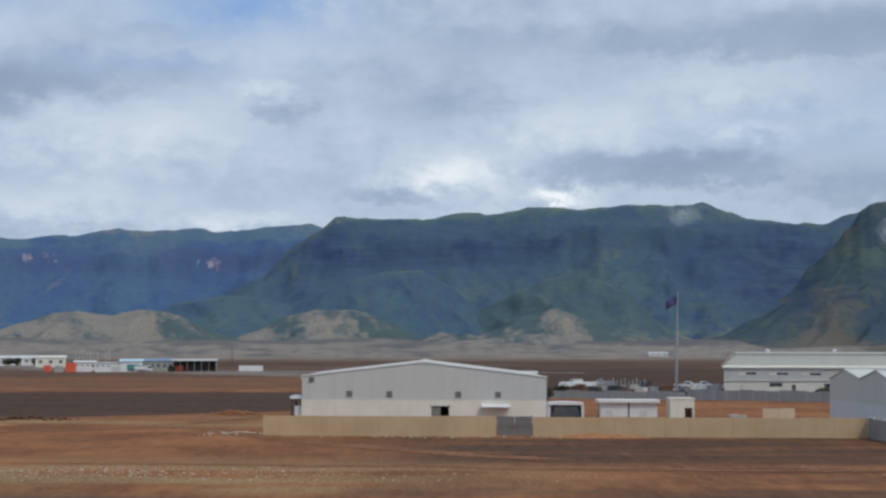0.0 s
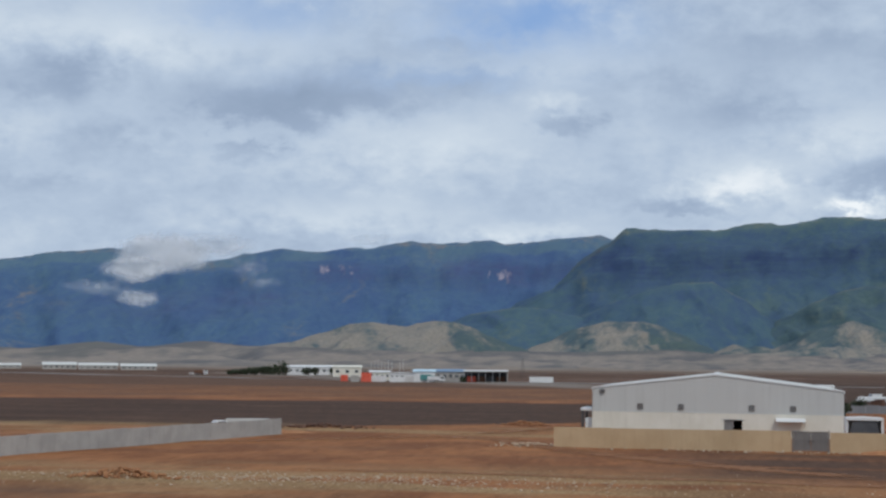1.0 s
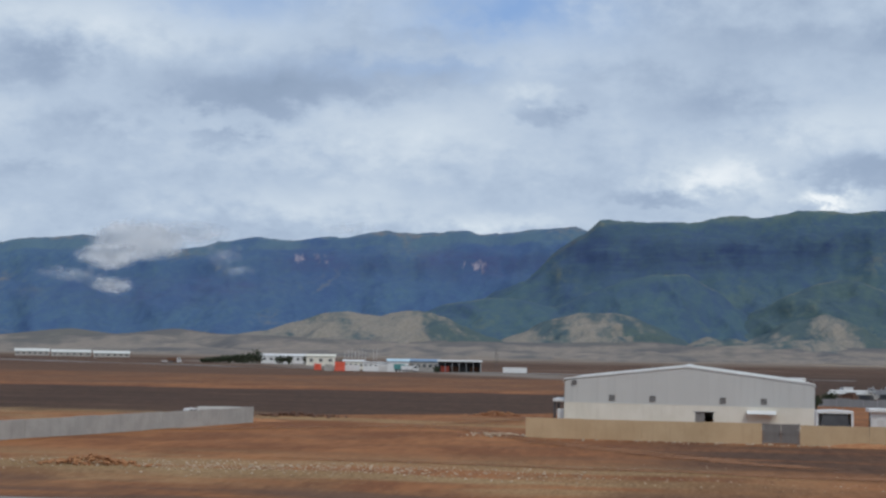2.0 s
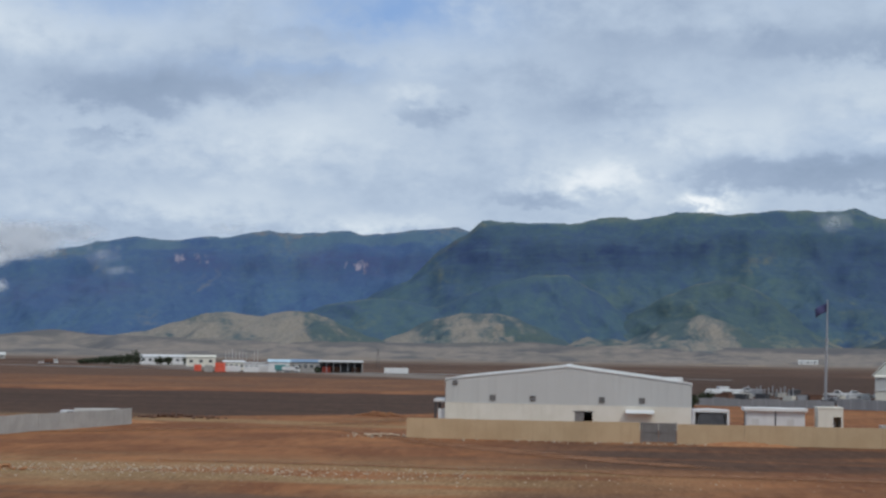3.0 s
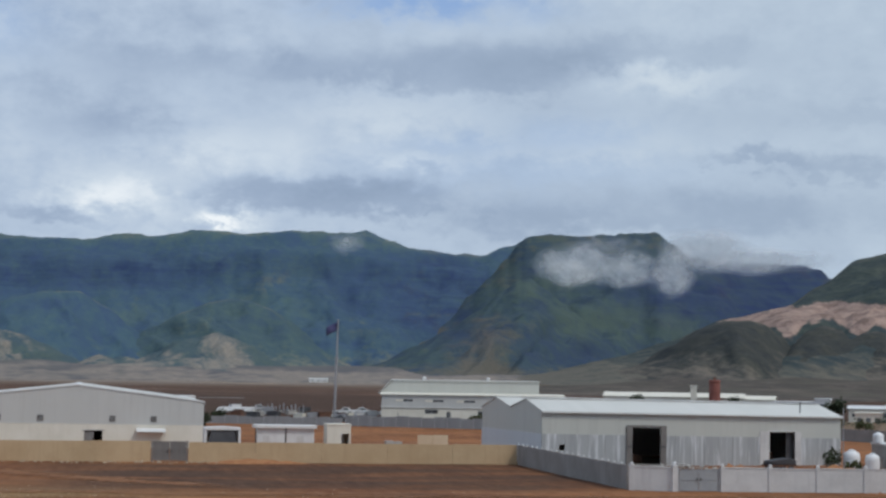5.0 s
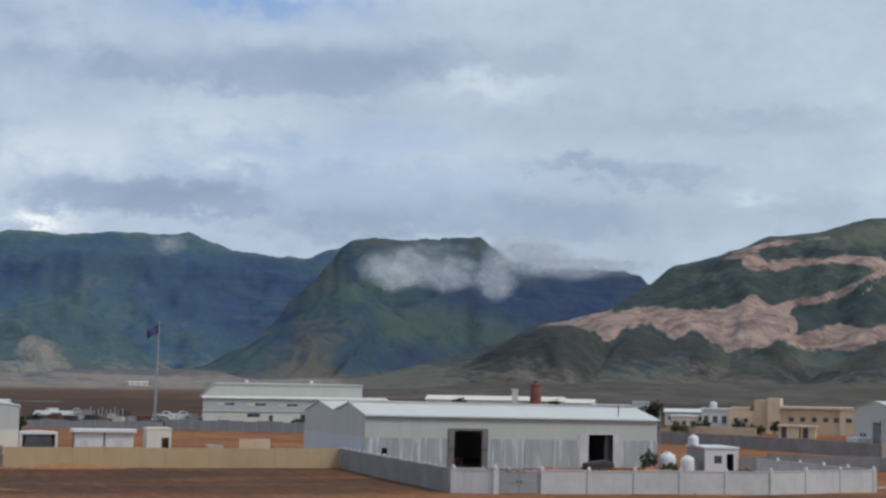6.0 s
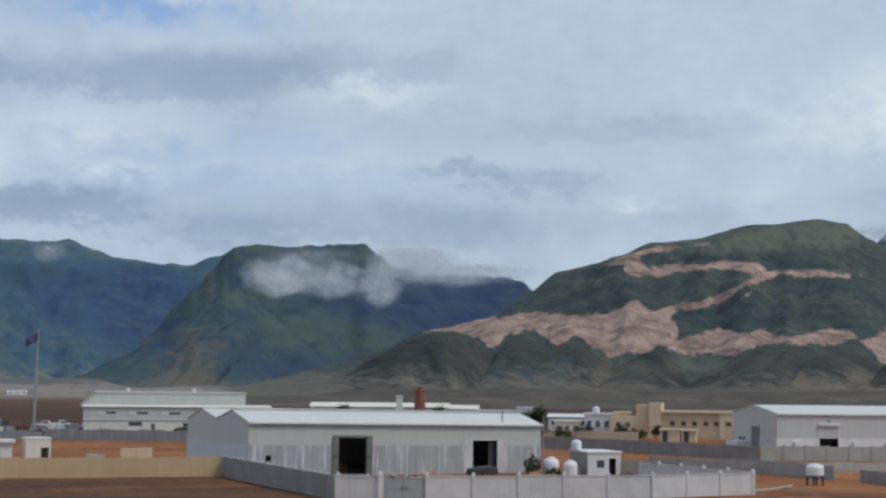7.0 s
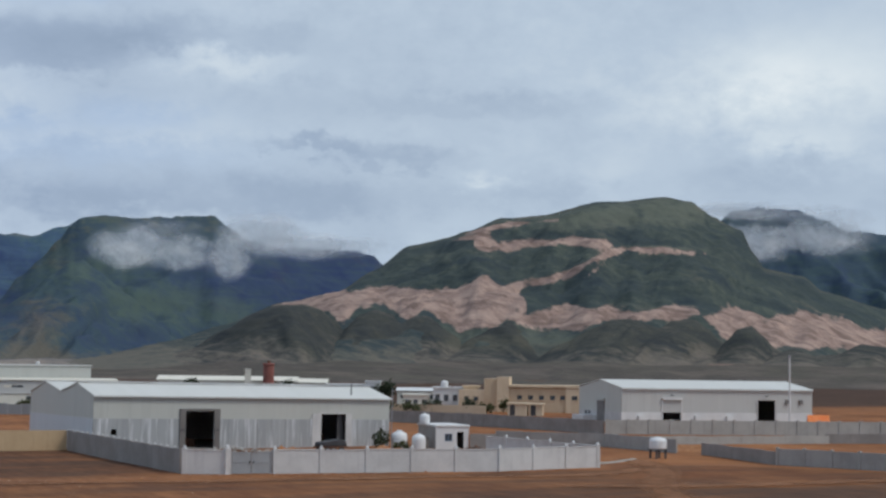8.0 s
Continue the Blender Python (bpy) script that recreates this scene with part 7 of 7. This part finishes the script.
for k, mt in enumerate((M_RED, M_RUST, M_DARKSTEEL, M_RUST)):
    container(spot(far(822) + 0.1 + k * 0.34, 656), mt, "dark rusty container under a shelter roof", 3.4, 2.3)
house(spot(far(772), 668), 12, 9, 4.0, M_BLUEBLOCK, M_BLUE, "grey workshop with a blue pitched roof", 0.9, 5, name="workshop", category="workshop", roof_label="dull blue roof sheet")
house(spot(far(733), 660), 8.6, 9, 4.0, M_WHITE, M_SKYBLUE, "white store with a pale blue roof", 0.8, 0, name="store", category="building", roof_label="pale blue roof sheet")
lorry(spot(far(744), 648), M_TEAL, M_TEAL, "teal lorry parked in a far yard", 6.5, 3.0)
lorry(spot(far(757), 640), M_WHITE, M_WHITE, "white lorry parked beside a dusty road", 6.8, 2.4)
house(spot(far(690), 670), 10.5, 8, 3.2, M_WHITE, M_WHITE, "white low workshop with many windows", 0, 5, name="workshop", category="workshop")
house(spot(far(655), 690), 8.5, 6, 3.4, M_CREAM, M_WHITE, "cream shed with open dark bays", 0.5, 4, name="workshop", category="workshop")
container(spot(far(604), 655), M_RED, "faded red container in a far yard", 2.8, 2.6)
container(spot(far(640), 640), M_RED, "bright red container in a far yard", 4.0, 3.6)
container(spot(far(622), 638), M_BLOCK2, "grey container in a far yard", 3.2, 2.6)
container(spot(far(657), 645), M_WHITE, "white container in a far yard", 6.1, 2.4)
container(spot(far(690), 640), M_WHITE, "white container in a far yard", 6.1, 2.2)
container(spot(far(715), 642), M_PRECAST, "pale container in a far yard", 4.0, 2.6)
house(spot(far(510), 880), 25, 12, 4.0, M_WHITE, M_WHITE, "long white hall with a pale low roof", 0.9, 7, name="hall", category="building")
house(spot(far(590), 800), 14, 9, 4.6, M_CREAM, M_CREAM, "cream hall behind red containers", 0.8, 3, name="hall", category="building")
for k in range(9):
    x = 658 + k * 6.0 + (8 if k > 6 else 0)
    lp = thing("light_pole", spot(far(x), 720), "thin pale pole in a far yard", "pole", "light poles")
    bm = B()
    rod(bm, (0, 0, -0.2), (0, 0, 7.6 + 0.5 * (k % 3)), 0.11, 0.07, 6)
    part("shaft", bm, M_PRECAST, lp)
    boxed("head", (-0.3, 0.3, -0.12, 0.12, 7.4, 7.55), M_STEEL, lp)
pylon = thing("pylon", spot(far(925), 760), "thin steel lattice pylon on the plain", "pylon")
for x, y in ((-0.9, -0.9), (0.9, -0.9), (0.9, 0.9), (-0.9, 0.9)):
    bm = B()
    rod(bm, (x, y, -0.2), (x * 0.2, y * 0.2, 9.5), 0.08, n=5)
    part("leg", bm, M_DARKSTEEL, pylon)
for z in (2.2, 4.6, 7.0):
    k = 0.9 * (1 - 0.8 * z / 9.5)
    bm = B()
    for p, q in (((-k, -k), (k, -k)), ((k, -k), (k, k)), ((k, k), (-k, k)), ((-k, k), (-k, -k))):
        rod(bm, (*p, z), (*q, z), 0.06, n=5)
    part("brace", bm, M_DARKSTEEL, pylon)
for x0, x1, dist, high in ((78, 138, 1140, 3.9), (142, 211, 1120, 3.6), (216, 279, 1090, 3.4), (-30, 40, 1170, 3.0)):
    w_m = dist * radians(far(x1) - far(x0))
    house(spot(far(x0), dist), w_m, 14, high * 0.72, M_BLOCK2, M_ROOF, "distant long white-roofed shed on the plain", high * 0.45, 6, name="far_shed", category="shed", group="distant sheds")
lorry(spot(far(345), 830), M_WHITE, M_RUST, "small lorry with a dark load on the plain", 7.0, 2.6)
pickup(spot(far(336), 835), M_WHITE, "white pickup truck parked on the plain")
for k in range(16):
    x = 412 + k * 6.4
    tall = 2.2 + k * 0.22 + (2.0 if k > 13 else 0)
    shrub(spot(far(x), 850 + 5 * (k % 3)), 4.6, tall, M_LEAF, "dark green windbreak tree beside a road", 300 + k, 0.2, 260, 0.5, "tree", "tree")
for k, x in enumerate((540, 560, 592, 600, 606, 548, 820)):
    shrub(spot(far(x), 846 if x < 800 else 640), 4.2 if x < 800 else 2.5, 3.6 if x < 800 else 2.0, M_LEAF, "dark green tree in a far yard", 400 + k, 0.3, 260, 0.5, "tree", "tree")
# pale works out on the plain
house(spot(7.15, 1650), 19, 14, 3.0, M_WHITE, M_ROOF, "distant white-roofed shed near the mountains", 0.9, 3, name="far_shed", category="shed", group="distant sheds")
strip("track", [polar(3.6 + 0.25 * k, 1350 - 6 * k) for k in range(10)], 14, 0.2, M_STONE, "pale bare track on the dark plain", "track")
strip("track", [polar(4.0 + 0.3 * k, 1560 + 14 * k) for k in range(10)], 12, 0.2, M_STONE, "pale bare track on the dark plain", "track")
